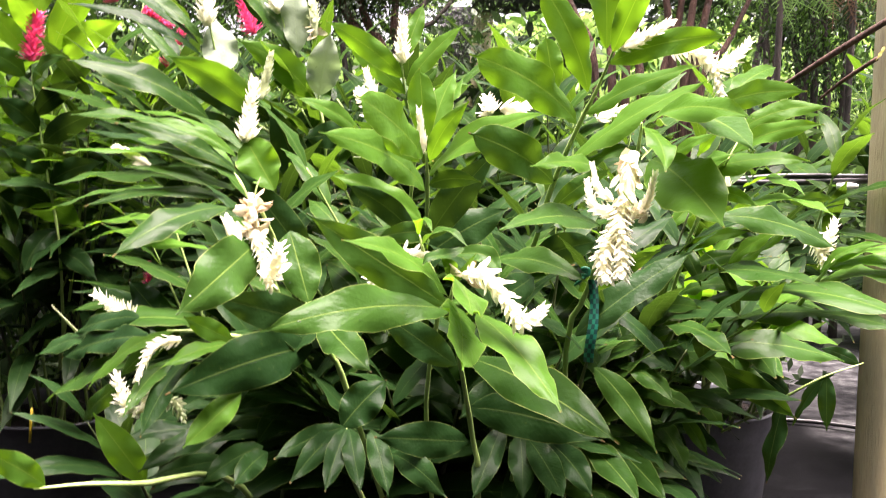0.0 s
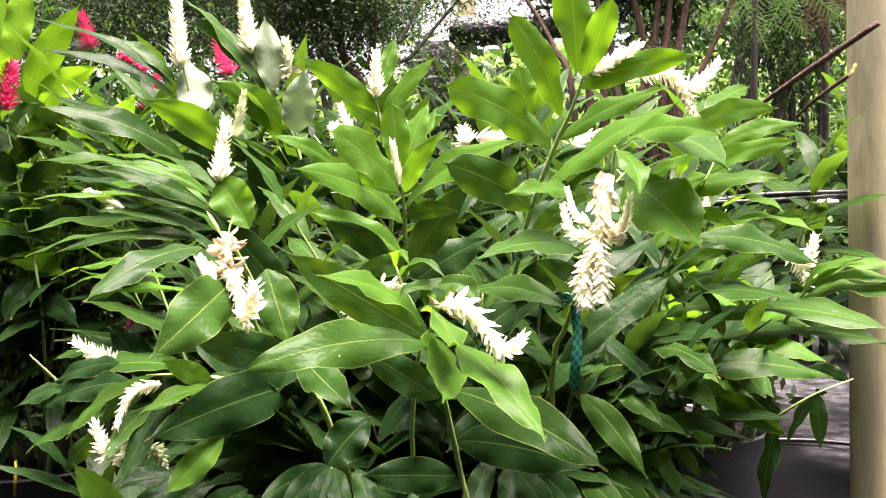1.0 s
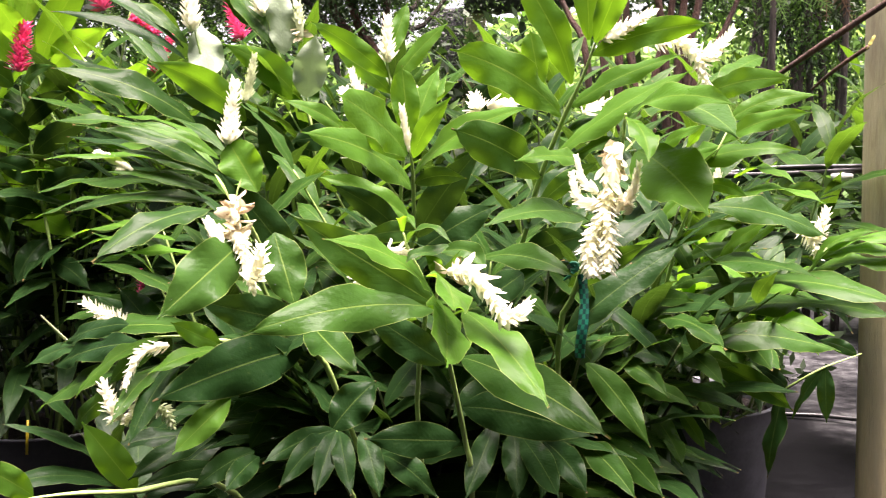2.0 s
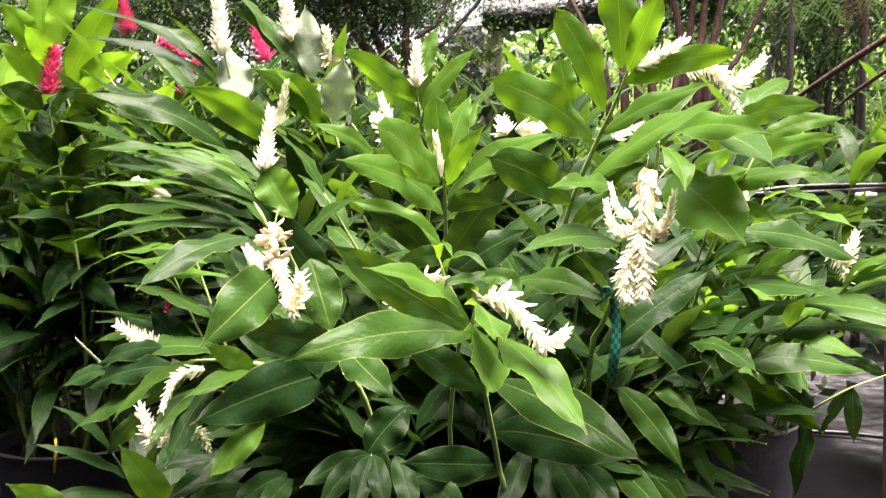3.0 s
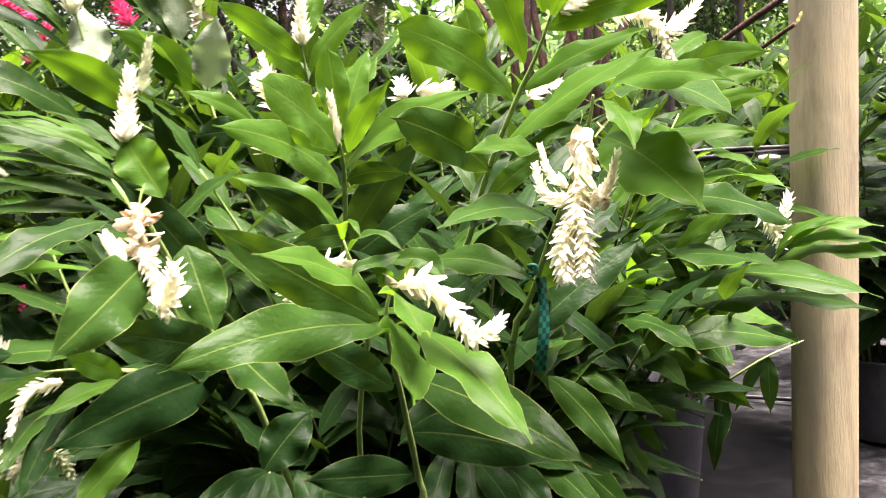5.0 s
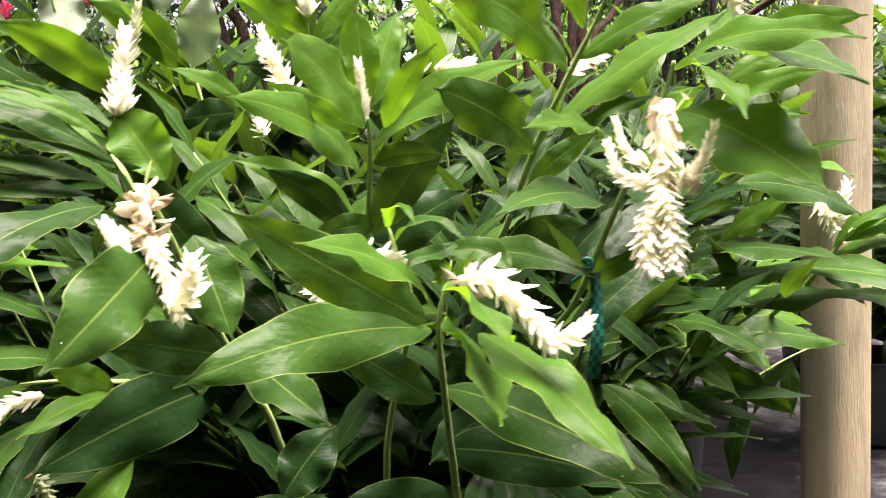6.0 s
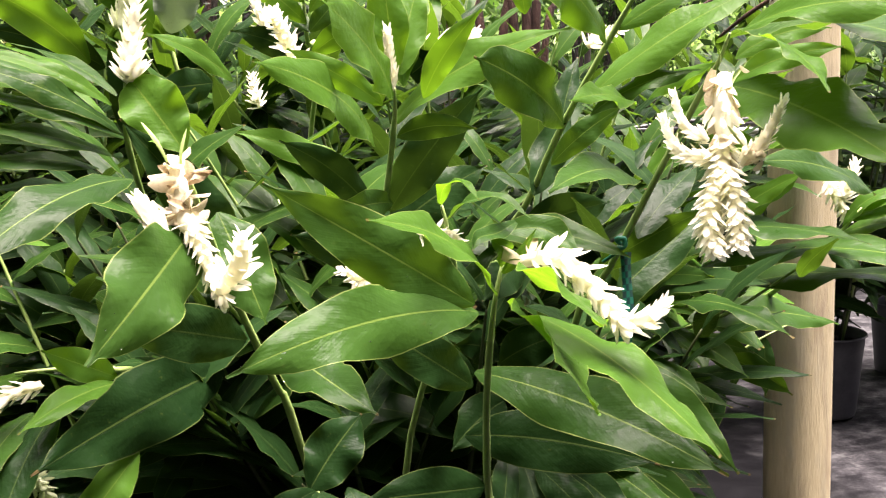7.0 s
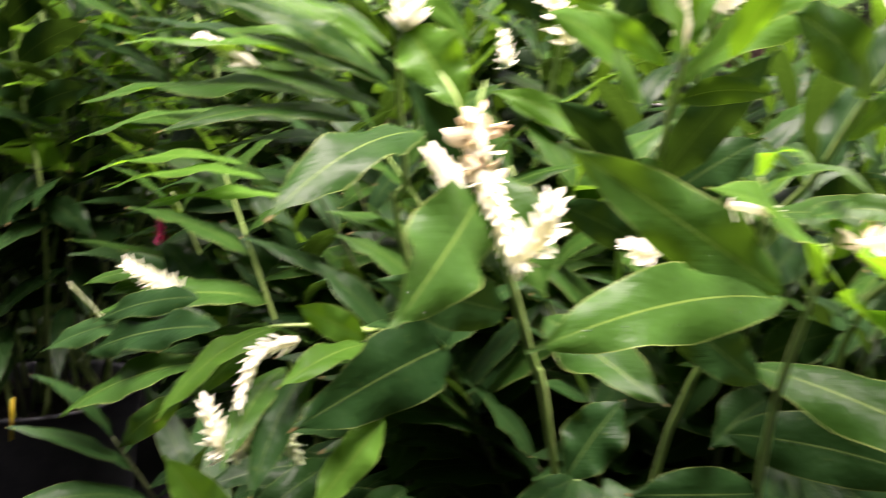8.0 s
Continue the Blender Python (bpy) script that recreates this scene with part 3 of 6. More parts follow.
fan_cane = stem(main, [(-0.050, 1.950, 0.380), (-0.283, 1.750, 1.106), (-0.284, 1.620, 1.239), (-0.289, 1.520, 1.343), (-0.283, 1.500, 1.408)], 0.0052, 0.0038)
leaf(fan_cane, (-0.296, 1.530, 1.348), (-0.480, 1.450, 1.432), 0.035, (0.447, -0.618, 0.647), (0.003, 0.001, 0.009))
leaf(fan_cane, (-0.304, 1.530, 1.379), (-0.440, 1.500, 1.441), 0.024, (0.304, -0.768, 0.564), (0.003, 0.001, 0.007), LEAF_YOUNG)
leaf(fan_cane, (-0.333, 1.550, 1.392), (-0.578, 1.500, 1.447), 0.041, (0.225, -0.378, 0.898), (0.003, 0.001, 0.013))
leaf(fan_cane, (-0.341, 1.550, 1.414), (-0.504, 1.600, 1.459), 0.028, (0.113, -0.274, 0.955), (0.002, 0.000, 0.007), LEAF_YOUNG)
leaf(fan_cane, (-0.292, 1.530, 1.341), (-0.450, 1.460, 1.396), 0.029, (0.415, -0.593, 0.690), (0.002, 0.001, 0.005))
leaf(fan_cane, (-0.307, 1.530, 1.322), (-0.467, 1.450, 1.361), 0.029, (0.400, -0.576, 0.713), (0.001, 0.000, 0.005))
leaf(fan_cane, (-0.323, 1.530, 1.308), (-0.522, 1.420, 1.297), 0.036, (0.252, -0.510, 0.823), (-0.001, 0.000, 0.013))
leaf(fan_cane, (-0.415, 1.600, 1.306), (-0.700, 1.670, 1.278), 0.047, (-0.149, -0.327, 0.933), (-0.001, -0.000, 0.014))
leaf(fan_cane, (-0.357, 1.550, 1.330), (-0.671, 1.630, 1.326), 0.052, (-0.086, -0.296, 0.951), (-0.000, 0.000, 0.010))
leaf(fan_cane, (-0.538, 1.900, 1.237), (-0.834, 2.050, 1.205), 0.035, (-0.191, -0.222, 0.956), (-0.001, 0.000, 0.012), LEAF_YOUNG)
leaf(fan_cane, (-0.498, 1.850, 1.219), (-0.783, 2.000, 1.186), 0.034, (-0.193, -0.211, 0.958), (-0.001, 0.001, 0.012), LEAF_YOUNG)
leaf(fan_cane, (-0.453, 1.850, 1.189), (-0.736, 1.980, 1.154), 0.033, (-0.199, -0.240, 0.950), (-0.001, 0.001, 0.010), LEAF_YOUNG)
leaf(fan_cane, (-0.345, 1.550, 1.354), (-0.553, 1.420, 1.383), 0.040, (0.272, -0.281, 0.920), (0.001, 0.000, 0.011), LEAF_YOUNG)
leaf(fan_cane, (-0.343, 1.580, 1.383), (-0.594, 1.600, 1.403), 0.040, (0.031, -0.340, 0.940), (0.001, 0.000, 0.008), LEAF_YOUNG)
leaf(fan_cane, (-0.364, 1.580, 1.364), (-0.597, 1.600, 1.425), 0.039, (0.153, -0.337, 0.929), (0.001, 0.000, 0.004), LEAF_OLD_SHADED)
leaf(fan_cane, (-0.309, 1.530, 1.362), (-0.426, 1.560, 1.433), 0.022, (0.166, -0.603, 0.780), (0.003, 0.001, 0.005), LEAF_YOUNG)
leaf(fan_cane, (-0.305, 1.560, 1.274), (-0.518, 1.600, 1.271), 0.035, (-0.081, -0.364, 0.928), (-0.000, 0.001, 0.010), LEAF_OLD_SHADED)
leaf(fan_cane, (-0.302, 1.560, 1.391), (-0.442, 1.650, 1.463), 0.029, (0.112, -0.377, 0.920), (0.003, 0.001, 0.005))

# leafy cane in the middle
middle_cane = stem(main, [(0.080, 1.900, 0.380), (0.003, 1.750, 1.095), (0.015, 1.620, 1.247), (0.021, 1.550, 1.348), (0.019, 1.520, 1.390)], 0.0052, 0.0038)
leaf(middle_cane, (0.015, 1.513, 1.380), (-0.074, 1.358, 1.471), 0.07, (0.889, -0.444, 0.112), (0.003, 0.000, 0.003), LEAF_YOUNG, curl=0.15, blunt=0.5)
leaf(middle_cane, (0.008, 1.550, 1.372), (-0.104, 1.550, 1.441), 0.032, (0.023, -0.999, 0.038), (0.002, 0.000, 0.003), LEAF_YOUNG)
leaf(middle_cane, (0.009, 1.660, 1.322), (-0.145, 1.433, 1.418), 0.071, (0.844, -0.445, 0.300), (0.007, 0.001, 0.014), LEAF_YOUNG)
leaf(middle_cane, (-0.002, 1.756, 1.255), (-0.185, 1.744, 1.347), 0.050, (0.273, -0.858, 0.435), (0.006, 0.001, 0.012), LEAF_YOUNG)
leaf(middle_cane, (-0.006, 1.620, 1.238), (-0.119, 1.550, 1.333), 0.045, (0.411, -0.895, -0.172), (0.006, 0.001, 0.008), LEAF_OLD_SHADED)
leaf(middle_cane, (0.019, 1.520, 1.406), (0.009, 1.520, 1.527), 0.047, (0.087, -0.996, 0.007), (0.000, 0.000, 0.000), LEAF_YOUNG, blunt=0.5)
leaf(middle_cane, (0.028, 1.520, 1.406), (0.068, 1.580, 1.531), 0.048, (-0.387, -0.777, 0.497), (-0.003, -0.000, 0.001), LEAF_YOUNG)
leaf(middle_cane, (0.030, 1.520, 1.393), (0.081, 1.620, 1.524), 0.042, (-0.668, -0.443, 0.598), (-0.003, -0.000, 0.001), LEAF_YOUNG)
leaf(middle_cane, (0.034, 1.409, 1.374), (0.095, 1.386, 1.464), 0.031, (-0.050, -0.975, -0.215), (-0.006, -0.001, 0.004), LEAF_YOUNG)
leaf(middle_cane, (0.024, 1.550, 1.333), (0.113, 1.500, 1.340), 0.032, (-0.489, -0.872, -0.021), (-0.001, 0.000, 0.008))
leaf(middle_cane, (0.020, 1.616, 1.236), (0.138, 1.568, 1.391), 0.061, (-0.129, -0.971, -0.203), (-0.005, -0.000, 0.004), LEAF_OLD_SHADED)
leaf(middle_cane, (0.020, 1.571, 1.347), (0.223, 1.471, 1.453), 0.061, (-0.582, -0.526, 0.620), (-0.006, -0.000, 0.012), LEAF_YOUNG)
leaf(middle_cane, (0.018, 1.620, 1.206), (0.163, 1.660, 1.289), 0.071, (0.182, -0.972, 0.152), (-0.003, 0.000, 0.005), LEAF_OLD_SHADED)
leaf(middle_cane, (0.022, 1.600, 1.248), (-0.064, 1.500, 1.245), 0.038, (0.752, -0.648, 0.121), (-0.000, 0.000, 0.004))
leaf(middle_cane, (0.013, 1.650, 1.152), (-0.110, 1.600, 1.214), 0.051, (0.373, -0.928, -0.009), (0.002, 0.001, 0.004), LEAF_OLD_SHADED)

# tall cane
tall_cane = stem(main, [(0.250, 1.900, 0.380), (0.199, 1.750, 1.087), (0.216, 1.620, 1.249), (0.236, 1.550, 1.339), (0.272, 1.480, 1.438), (0.298, 1.450, 1.496), (0.327, 1.420, 1.577)], 0.0052, 0.0038)
leaf(tall_cane, (0.235, 1.540, 1.339), (0.093, 1.420, 1.418), 0.07, (0.511, -0.806, -0.100), (0.004, -0.000, 0.008), LEAF, blunt=0.5)
leaf(tall_cane, (0.265, 1.470, 1.436), (0.095, 1.360, 1.531), 0.069, (0.598, -0.785, 0.161), (0.006, -0.001, 0.010), LEAF_YOUNG, blunt=0.5)
leaf(tall_cane, (0.280, 1.450, 1.484), (0.200, 1.400, 1.642), 0.055, (0.440, -0.896, -0.058), (0.006, -0.001, 0.003), LEAF_YOUNG, blunt=0.5)
leaf(tall_cane, (0.304, 1.420, 1.547), (0.289, 1.400, 1.735), 0.061, (0.339, -0.938, -0.073), (0.000, -0.000, 0.000), LEAF_YOUNG, blunt=0.5)
leaf(tall_cane, (0.314, 1.420, 1.543), (0.357, 1.380, 1.654), 0.043, (-0.215, -0.942, -0.257), (-0.000, 0.000, 0.000), LEAF_YOUNG, blunt=0.5)
leaf(tall_cane, (0.310, 1.430, 1.526), (0.476, 1.360, 1.559), 0.045, (-0.411, -0.896, 0.168), (-0.002, -0.001, 0.008), LEAF_YOUNG)
leaf(tall_cane, (0.281, 1.470, 1.450), (0.444, 1.400, 1.520), 0.047, (-0.517, -0.640, 0.569), (-0.002, -0.000, 0.005), LEAF_YOUNG)
leaf(tall_cane, (0.249, 1.750, 1.504), (0.230, 1.750, 1.613), 0.049, (-0.066, -0.998, -0.012), (0.000, -0.000, 0.000), LEAF_YOUNG, blunt=0.5)
leaf(tall_cane, (0.259, 1.520, 1.371), (0.468, 1.450, 1.503), 0.063, (-0.579, -0.471, 0.665), (-0.003, 0.000, 0.005), LEAF_YOUNG)
leaf(tall_cane, (0.263, 1.520, 1.352), (0.375, 1.450, 1.401), 0.034, (-0.600, -0.572, 0.560), (-0.003, 0.000, 0.007))
leaf(tall_cane, (0.312, 1.500, 1.362), (0.188, 1.380, 1.366), 0.042, (0.379, -0.364, 0.851), (0.000, -0.000, 0.005), LEAF_YOUNG)
leaf(tall_cane, (0.310, 1.493, 1.268), (0.142, 1.314, 1.274), 0.060, (0.436, -0.381, 0.815), (-0.000, 0.001, 0.012))
leaf(tall_cane, (0.129, 1.600, 1.196), (0.285, 1.450, 1.181), 0.053, (-0.338, -0.436, 0.834), (0.003, 0.001, 0.013))
leaf(tall_cane, (0.231, 1.540, 1.339), (0.276, 1.600, 1.429), 0.033, (0.177, -0.858, 0.482), (-0.003, 0.000, 0.002), LEAF_OLD_SHADED)
leaf(tall_cane, (0.211, 1.600, 1.250), (0.302, 1.700, 1.365), 0.053, (0.284, -0.824, 0.490), (-0.003, 0.000, 0.002), LEAF_OLD_SHADED)
leaf(tall_cane, (0.237, 1.600, 1.289), (0.338, 1.600, 1.363), 0.035, (-0.040, -0.998, 0.054), (-0.003, 0.000, 0.005))
leaf(tall_cane, (0.210, 1.650, 1.196), (0.319, 1.600, 1.236), 0.060, (-0.410, -0.912, -0.030), (-0.001, 0.000, 0.004), LEAF_OLD_SHADED)
leaf(tall_cane, (0.209, 1.650, 1.165), (0.126, 1.550, 1.121), 0.056, (0.560, -0.672, 0.485), (-0.000, 0.000, 0.000), LEAF_OLD_SHADED)

# cane with the forked hanging spike
fork_cane = stem(main, [(0.300, 1.900, 0.380), (0.270, 1.650, 1.006), (0.293, 1.550, 1.144), (0.316, 1.480, 1.245), (0.345, 1.400, 1.362), (0.346, 1.350, 1.403), (0.345, 1.325, 1.430)], 0.0052, 0.0038)
leaf(fork_cane, (0.370, 1.374, 1.378), (0.422, 1.146, 1.292), 0.095, (-0.5, -0.4, 0.75), (0.004, -0.000, 0.004), LEAF_YOUNG)
leaf(fork_cane, (0.339, 1.258, 1.421), (0.349, 1.157, 1.361), 0.040, (0.348, -0.454, 0.820), (0.005, -0.001, 0.002), LEAF_YOUNG)
leaf(fork_cane, (0.355, 1.321, 1.431), (0.450, 1.133, 1.427), 0.052, (-0.554, -0.296, 0.778), (-0.001, -0.001, 0.012), LEAF_YOUNG)
leaf(fork_cane, (0.391, 1.440, 1.430), (0.453, 1.133, 1.388), 0.077, (-0.060, -0.148, 0.987), (0.004, -0.001, 0.017))
leaf(fork_cane, (0.282, 1.550, 1.154), (0.410, 1.500, 1.230), 0.042, (-0.354, -0.935, -0.021), (-0.002, 0.001, 0.003))
leaf(fork_cane, (0.283, 1.600, 1.067), (0.496, 1.650, 1.215), 0.065, (-0.250, -0.749, 0.614), (-0.001, 0.000, 0.002), LEAF_OLD_SHADED)
leaf(fork_cane, (0.306, 1.500, 1.032), (0.391, 1.380, 0.926), 0.047, (-0.360, -0.749, 0.556), (0.006, 0.000, 0.004))
leaf(fork_cane, (0.316, 1.500, 1.197), (0.448, 1.600, 1.280), 0.045, (-0.027, -0.618, 0.786), (-0.002, 0.001, 0.003), LEAF_OLD_SHADED)

# canes leaning to the side of the post
side_cane = stem(right, [(0.750, 3.100, 0.420), (0.506, 2.300, 0.786), (0.519, 2.100, 0.967), (0.533, 1.950, 1.140), (0.538, 1.850, 1.242), (0.609, 1.800, 1.418)], 0.0052, 0.0038)
side_cane_low = stem(right, [(0.720, 3.100, 0.420), (0.520, 2.300, 0.756), (0.537, 2.000, 0.934), (0.589, 1.800, 1.019), (0.682, 1.700, 1.119)], 0.0052, 0.0038)
leaf(side_cane, (0.487, 1.500, 1.460), (0.589, 1.360, 1.478), 0.043, (-0.804, -0.565, 0.187), (-0.002, -0.000, 0.009), LEAF_YOUNG)
leaf(side_cane, (0.611, 1.800, 1.438), (0.781, 1.800, 1.484), 0.043, (-0.116, -0.899, 0.421), (-0.003, 0.000, 0.013), LEAF_YOUNG)
leaf(side_cane, (0.599, 1.800, 1.395), (0.736, 1.700, 1.446), 0.043, (-0.629, -0.610, 0.482), (-0.003, 0.001, 0.010), LEAF_YOUNG)
leaf(side_cane, (0.529, 1.850, 1.343), (0.731, 1.750, 1.379), 0.056, (-0.399, -0.533, 0.746), (-0.002, 0.001, 0.013), LEAF_YOUNG)
leaf(side_cane, (0.606, 1.850, 1.510), (0.737, 2.000, 1.580), 0.052, (0.113, -0.500, 0.859), (-0.002, 0.000, 0.004), LEAF_YOUNG)
leaf(side_cane, (0.518, 1.850, 1.357), (0.575, 1.700, 1.389), 0.040, (-0.690, -0.106, 0.716), (-0.001, 0.000, 0.004), LEAF_YOUNG)
leaf(side_cane, (0.485, 1.850, 1.379), (0.556, 1.750, 1.429), 0.032, (-0.812, -0.332, 0.479), (-0.002, 0.000, 0.004), LEAF_YOUNG)
leaf(side_cane, (0.542, 1.850, 1.390), (0.571, 1.800, 1.436), 0.018, (-0.837, -0.544, -0.064), (-0.000, 0.000, 0.000), LEAF_YOUNG)
leaf(side_cane, (0.636, 1.850, 1.327), (0.707, 1.700, 1.317), 0.041, (-0.101, -0.115, 0.988), (0.002, -0.000, 0.019), LEAF_YOUNG)
leaf(side_cane, (0.609, 1.850, 1.271), (0.744, 1.650, 1.283), 0.059, (-0.163, -0.050, 0.985), (-0.000, 0.001, 0.021), LEAF_YOUNG)
leaf(side_cane, (0.778, 2.000, 1.291), (0.869, 2.000, 1.300), 0.029, (-0.006, -0.998, 0.063), (-0.000, 0.000, 0.005))
leaf(side_cane, (0.579, 1.850, 1.315), (0.636, 1.750, 1.292), 0.029, (-0.823, -0.518, 0.233), (0.003, -0.000, 0.008), LEAF_YOUNG)
leaf(side_cane, (0.598, 1.800, 1.178), (0.675, 1.700, 1.258), 0.037, (-0.855, -0.403, 0.326), (-0.002, 0.001, 0.003), LEAF_YOUNG)
leaf(side_cane, (0.603, 1.800, 1.165), (0.710, 1.750, 1.262), 0.038, (-0.716, -0.282, 0.639), (0.003, -0.001, -0.003), LEAF_YOUNG)
leaf(side_cane, (0.518, 1.850, 1.134), (0.718, 1.600, 1.155), 0.078, (-0.282, -0.146, 0.948), (0.001, 0.002, 0.019))
leaf(side_cane, (0.546, 1.800, 1.100), (0.845, 1.550, 1.112), 0.095, (-0.145, -0.123, 0.982), (0.002, 0.003, 0.023))
leaf(side_cane, (0.601, 1.800, 1.064), (0.865, 1.600, 1.082), 0.081, (-0.192, -0.163, 0.968), (0.001, 0.002, 0.015))
leaf(side_cane, (0.617, 1.620, 1.111), (0.631, 1.550, 1.174), 0.027, (-0.589, -0.601, -0.539), (-0.005, 0.002, 0.003))
leaf(side_cane, (0.555, 1.850, 1.005), (0.863, 1.880, 0.970), 0.076, (0.149, -0.636, 0.757), (0.001, 0.002, 0.011))
leaf(side_cane, (0.606, 1.900, 0.940), (0.767, 1.870, 0.849), 0.054, (-0.103, -0.984, 0.143), (0.005, 0.001, 0.008))
leaf(side_cane, (0.526, 1.850, 1.197), (0.638, 1.800, 1.241), 0.032, (-0.498, -0.776, 0.388), (-0.003, 0.001, 0.008), LEAF_YOUNG)
leaf(side_cane, (0.536, 1.850, 1.162), (0.670, 1.800, 1.195), 0.036, (-0.396, -0.604, 0.691), (-0.002, 0.001, 0.009))
leaf(side_cane, (0.502, 1.900, 1.241), (0.597, 1.950, 1.318), 0.033, (0.174, -0.910, 0.377), (-0.003, 0.001, 0.003), LEAF_YOUNG)
leaf(side_cane, (0.524, 1.900, 1.205), (0.547, 1.800, 1.133), 0.034, (-0.446, -0.587, 0.676), (0.004, -0.001, 0.002))
leaf(side_cane, (0.522, 1.900, 1.099), (0.636, 1.800, 1.130), 0.038, (-0.568, -0.430, 0.702), (-0.001, 0.002, 0.011))
leaf(side_cane, (0.513, 1.543, 1.285), (0.738, 1.621, 1.225), 0.060, (0.399, -0.652, 0.645), (0.003, -0.000, 0.009))
leaf(side_cane_low, (0.475, 1.850, 1.009), (0.508, 1.700, 0.981), 0.038, (-0.259, -0.227, 0.939), (0.006, 0.000, 0.006))
leaf(side_cane_low, (0.381, 1.750, 0.981), (0.461, 1.600, 0.947), 0.043, (-0.204, -0.320, 0.925), (0.006, 0.001, 0.009))
leaf(side_cane_low, (0.401, 1.750, 0.936), (0.508, 1.610, 0.927), 0.043, (-0.489, -0.419, 0.765), (0.003, 0.002, 0.008))
leaf(side_cane_low, (0.461, 1.700, 1.069), (0.535, 1.500, 1.052), 0.052, (-0.217, -0.162, 0.963), (0.005, 0.001, 0.011))
leaf(side_cane_low, (0.462, 1.900, 1.054), (0.525, 1.700, 1.104), 0.053, (-0.734, -0.061, 0.676), (-0.002, 0.002, 0.009))
leaf(side_cane_low, (0.507, 1.900, 0.980), (0.584, 1.700, 0.941), 0.053, (-0.129, -0.239, 0.962), (0.006, 0.001, 0.009))
leaf(side_cane_low, (0.480, 1.900, 0.836), (0.507, 1.700, 0.789), 0.051, (0.117, -0.213, 0.970), (0.004, -0.000, 0.002))
leaf(side_cane_low, (0.445, 1.900, 0.862), (0.494, 1.750, 0.742), 0.049, (0.281, -0.542, 0.792), (0.004, -0.000, 0.002))
leaf(side_cane_low, (0.354, 1.750, 0.837), (0.445, 1.550, 0.783), 0.055, (-0.417, -0.408, 0.812), (0.003, 0.001, 0.003))
leaf(side_cane_low, (0.311, 1.700, 0.842), (0.390, 1.500, 0.798), 0.054, (-0.137, -0.265, 0.955), (0.003, 0.001, 0.003))
leaf(side_cane_low, (0.530, 1.900, 0.955), (0.621, 1.750, 0.966), 0.043, (-0.558, -0.283, 0.780), (0.002, 0.002, 0.009))
leaf(side_cane_low, (0.401, 1.900, 0.996), (0.497, 1.900, 1.052), 0.040, (-0.114, -0.974, 0.195), (-0.002, 0.001, 0.004))
leaf(side_cane_low, (0.413, 1.900, 1.008), (0.388, 1.950, 1.122), 0.053, (-0.174, -0.916, 0.362), (0.002, -0.000, 0.001))
leaf(side_cane_low, (0.449, 1.900, 1.018), (0.505, 2.000, 1.136), 0.048, (0.031, -0.770, 0.638), (-0.002, 0.000, 0.001))
leaf(side_cane_low, (0.472, 1.900, 1.005), (0.545, 1.900, 1.098), 0.029, (-0.593, -0.656, 0.467), (-0.002, 0.001, 0.001))
leaf(side_cane_low, (0.436, 1.900, 0.959), (0.522, 1.850, 1.059), 0.035, (-0.694, -0.669, 0.267), (-0.002, 0.001, 0.002))
leaf(side_cane_low, (0.391, 1.900, 1.056), (0.410, 1.800, 0.981), 0.046, (-0.289, -0.612, 0.736), (0.002, -0.000, 0.001))
leaf(side_cane_low, (0.585, 2.000, 0.869), (0.627, 1.900, 0.813), 0.037, (-0.512, -0.574, 0.639), (0.004, -0.000, 0.003))
leaf(side_cane_low, (0.559, 2.000, 0.819), (0.608, 1.950, 0.743), 0.030, (-0.281, -0.874, 0.396), (0.002, -0.000, 0.001))
leaf(side_cane_low, (0.698, 2.200, 0.887), (0.802, 2.100, 0.837), 0.037, (-0.225, -0.611, 0.759), (0.004, 0.001, 0.007))
flower_fan_cane = stem(right, [(0.800, 2.600, 0.700), (0.727, 1.850, 1.051), (0.736, 1.720, 1.146), (0.759, 1.680, 1.201)], 0.0052, 0.0038)
leaf(flower_fan_cane, (0.740, 1.700, 1.171), (0.835, 1.650, 1.233), 0.031, (-0.618, -0.268, 0.739), (-0.006, 0.004, 0.012), LEAF_YOUNG)
leaf(flower_fan_cane, (0.745, 1.700, 1.177), (0.895, 1.620, 1.186), 0.042, (-0.254, -0.381, 0.889), (0.000, 0.002, 0.014), LEAF_YOUNG)
leaf(flower_fan_cane, (0.750, 1.700, 1.190), (0.885, 1.620, 1.216), 0.039, (-0.342, -0.280, 0.897), (-0.001, 0.002, 0.012), LEAF_YOUNG)
leaf(flower_fan_cane, (0.746, 1.720, 1.154), (0.905, 1.600, 1.162), 0.049, (-0.277, -0.302, 0.912), (0.000, 0.002, 0.014), LEAF_YOUNG)
leaf(flower_fan_cane, (0.740, 1.750, 1.131), (0.855, 1.800, 1.054), 0.036, (0.538, -0.793, 0.286), (0.004, -0.001, 0.005), LEAF_OLD_SHADED)
leaf(flower_fan_cane, (0.740, 1.750, 1.142), (0.826, 1.750, 1.128), 0.024, (0.011, -0.998, 0.068), (0.001, 0.000, 0.006), LEAF_OLD_SHADED)

# thin cane hanging beside the big pot
thin_cane = stem(right, [(0.900, 3.100, 0.440), (0.907, 2.600, 0.664), (0.932, 2.450, 0.749), (1.013, 2.400, 0.818), (1.114, 2.400, 0.857)], 0.005, 0.003)
leaf(thin_cane, (1.021, 2.400, 0.821), (1.027, 2.400, 0.673), 0.045, (-0.332, -0.943, -0.013), (0.000, -0.000, 0.000), LEAF_OLD_SHADED)
leaf(thin_cane, (0.932, 2.450, 0.749), (0.875, 2.400, 0.525), 0.058, (-0.795, -0.516, 0.318), (-0.000, 0.000, 0.000), LEAF_OLD_SHADED)
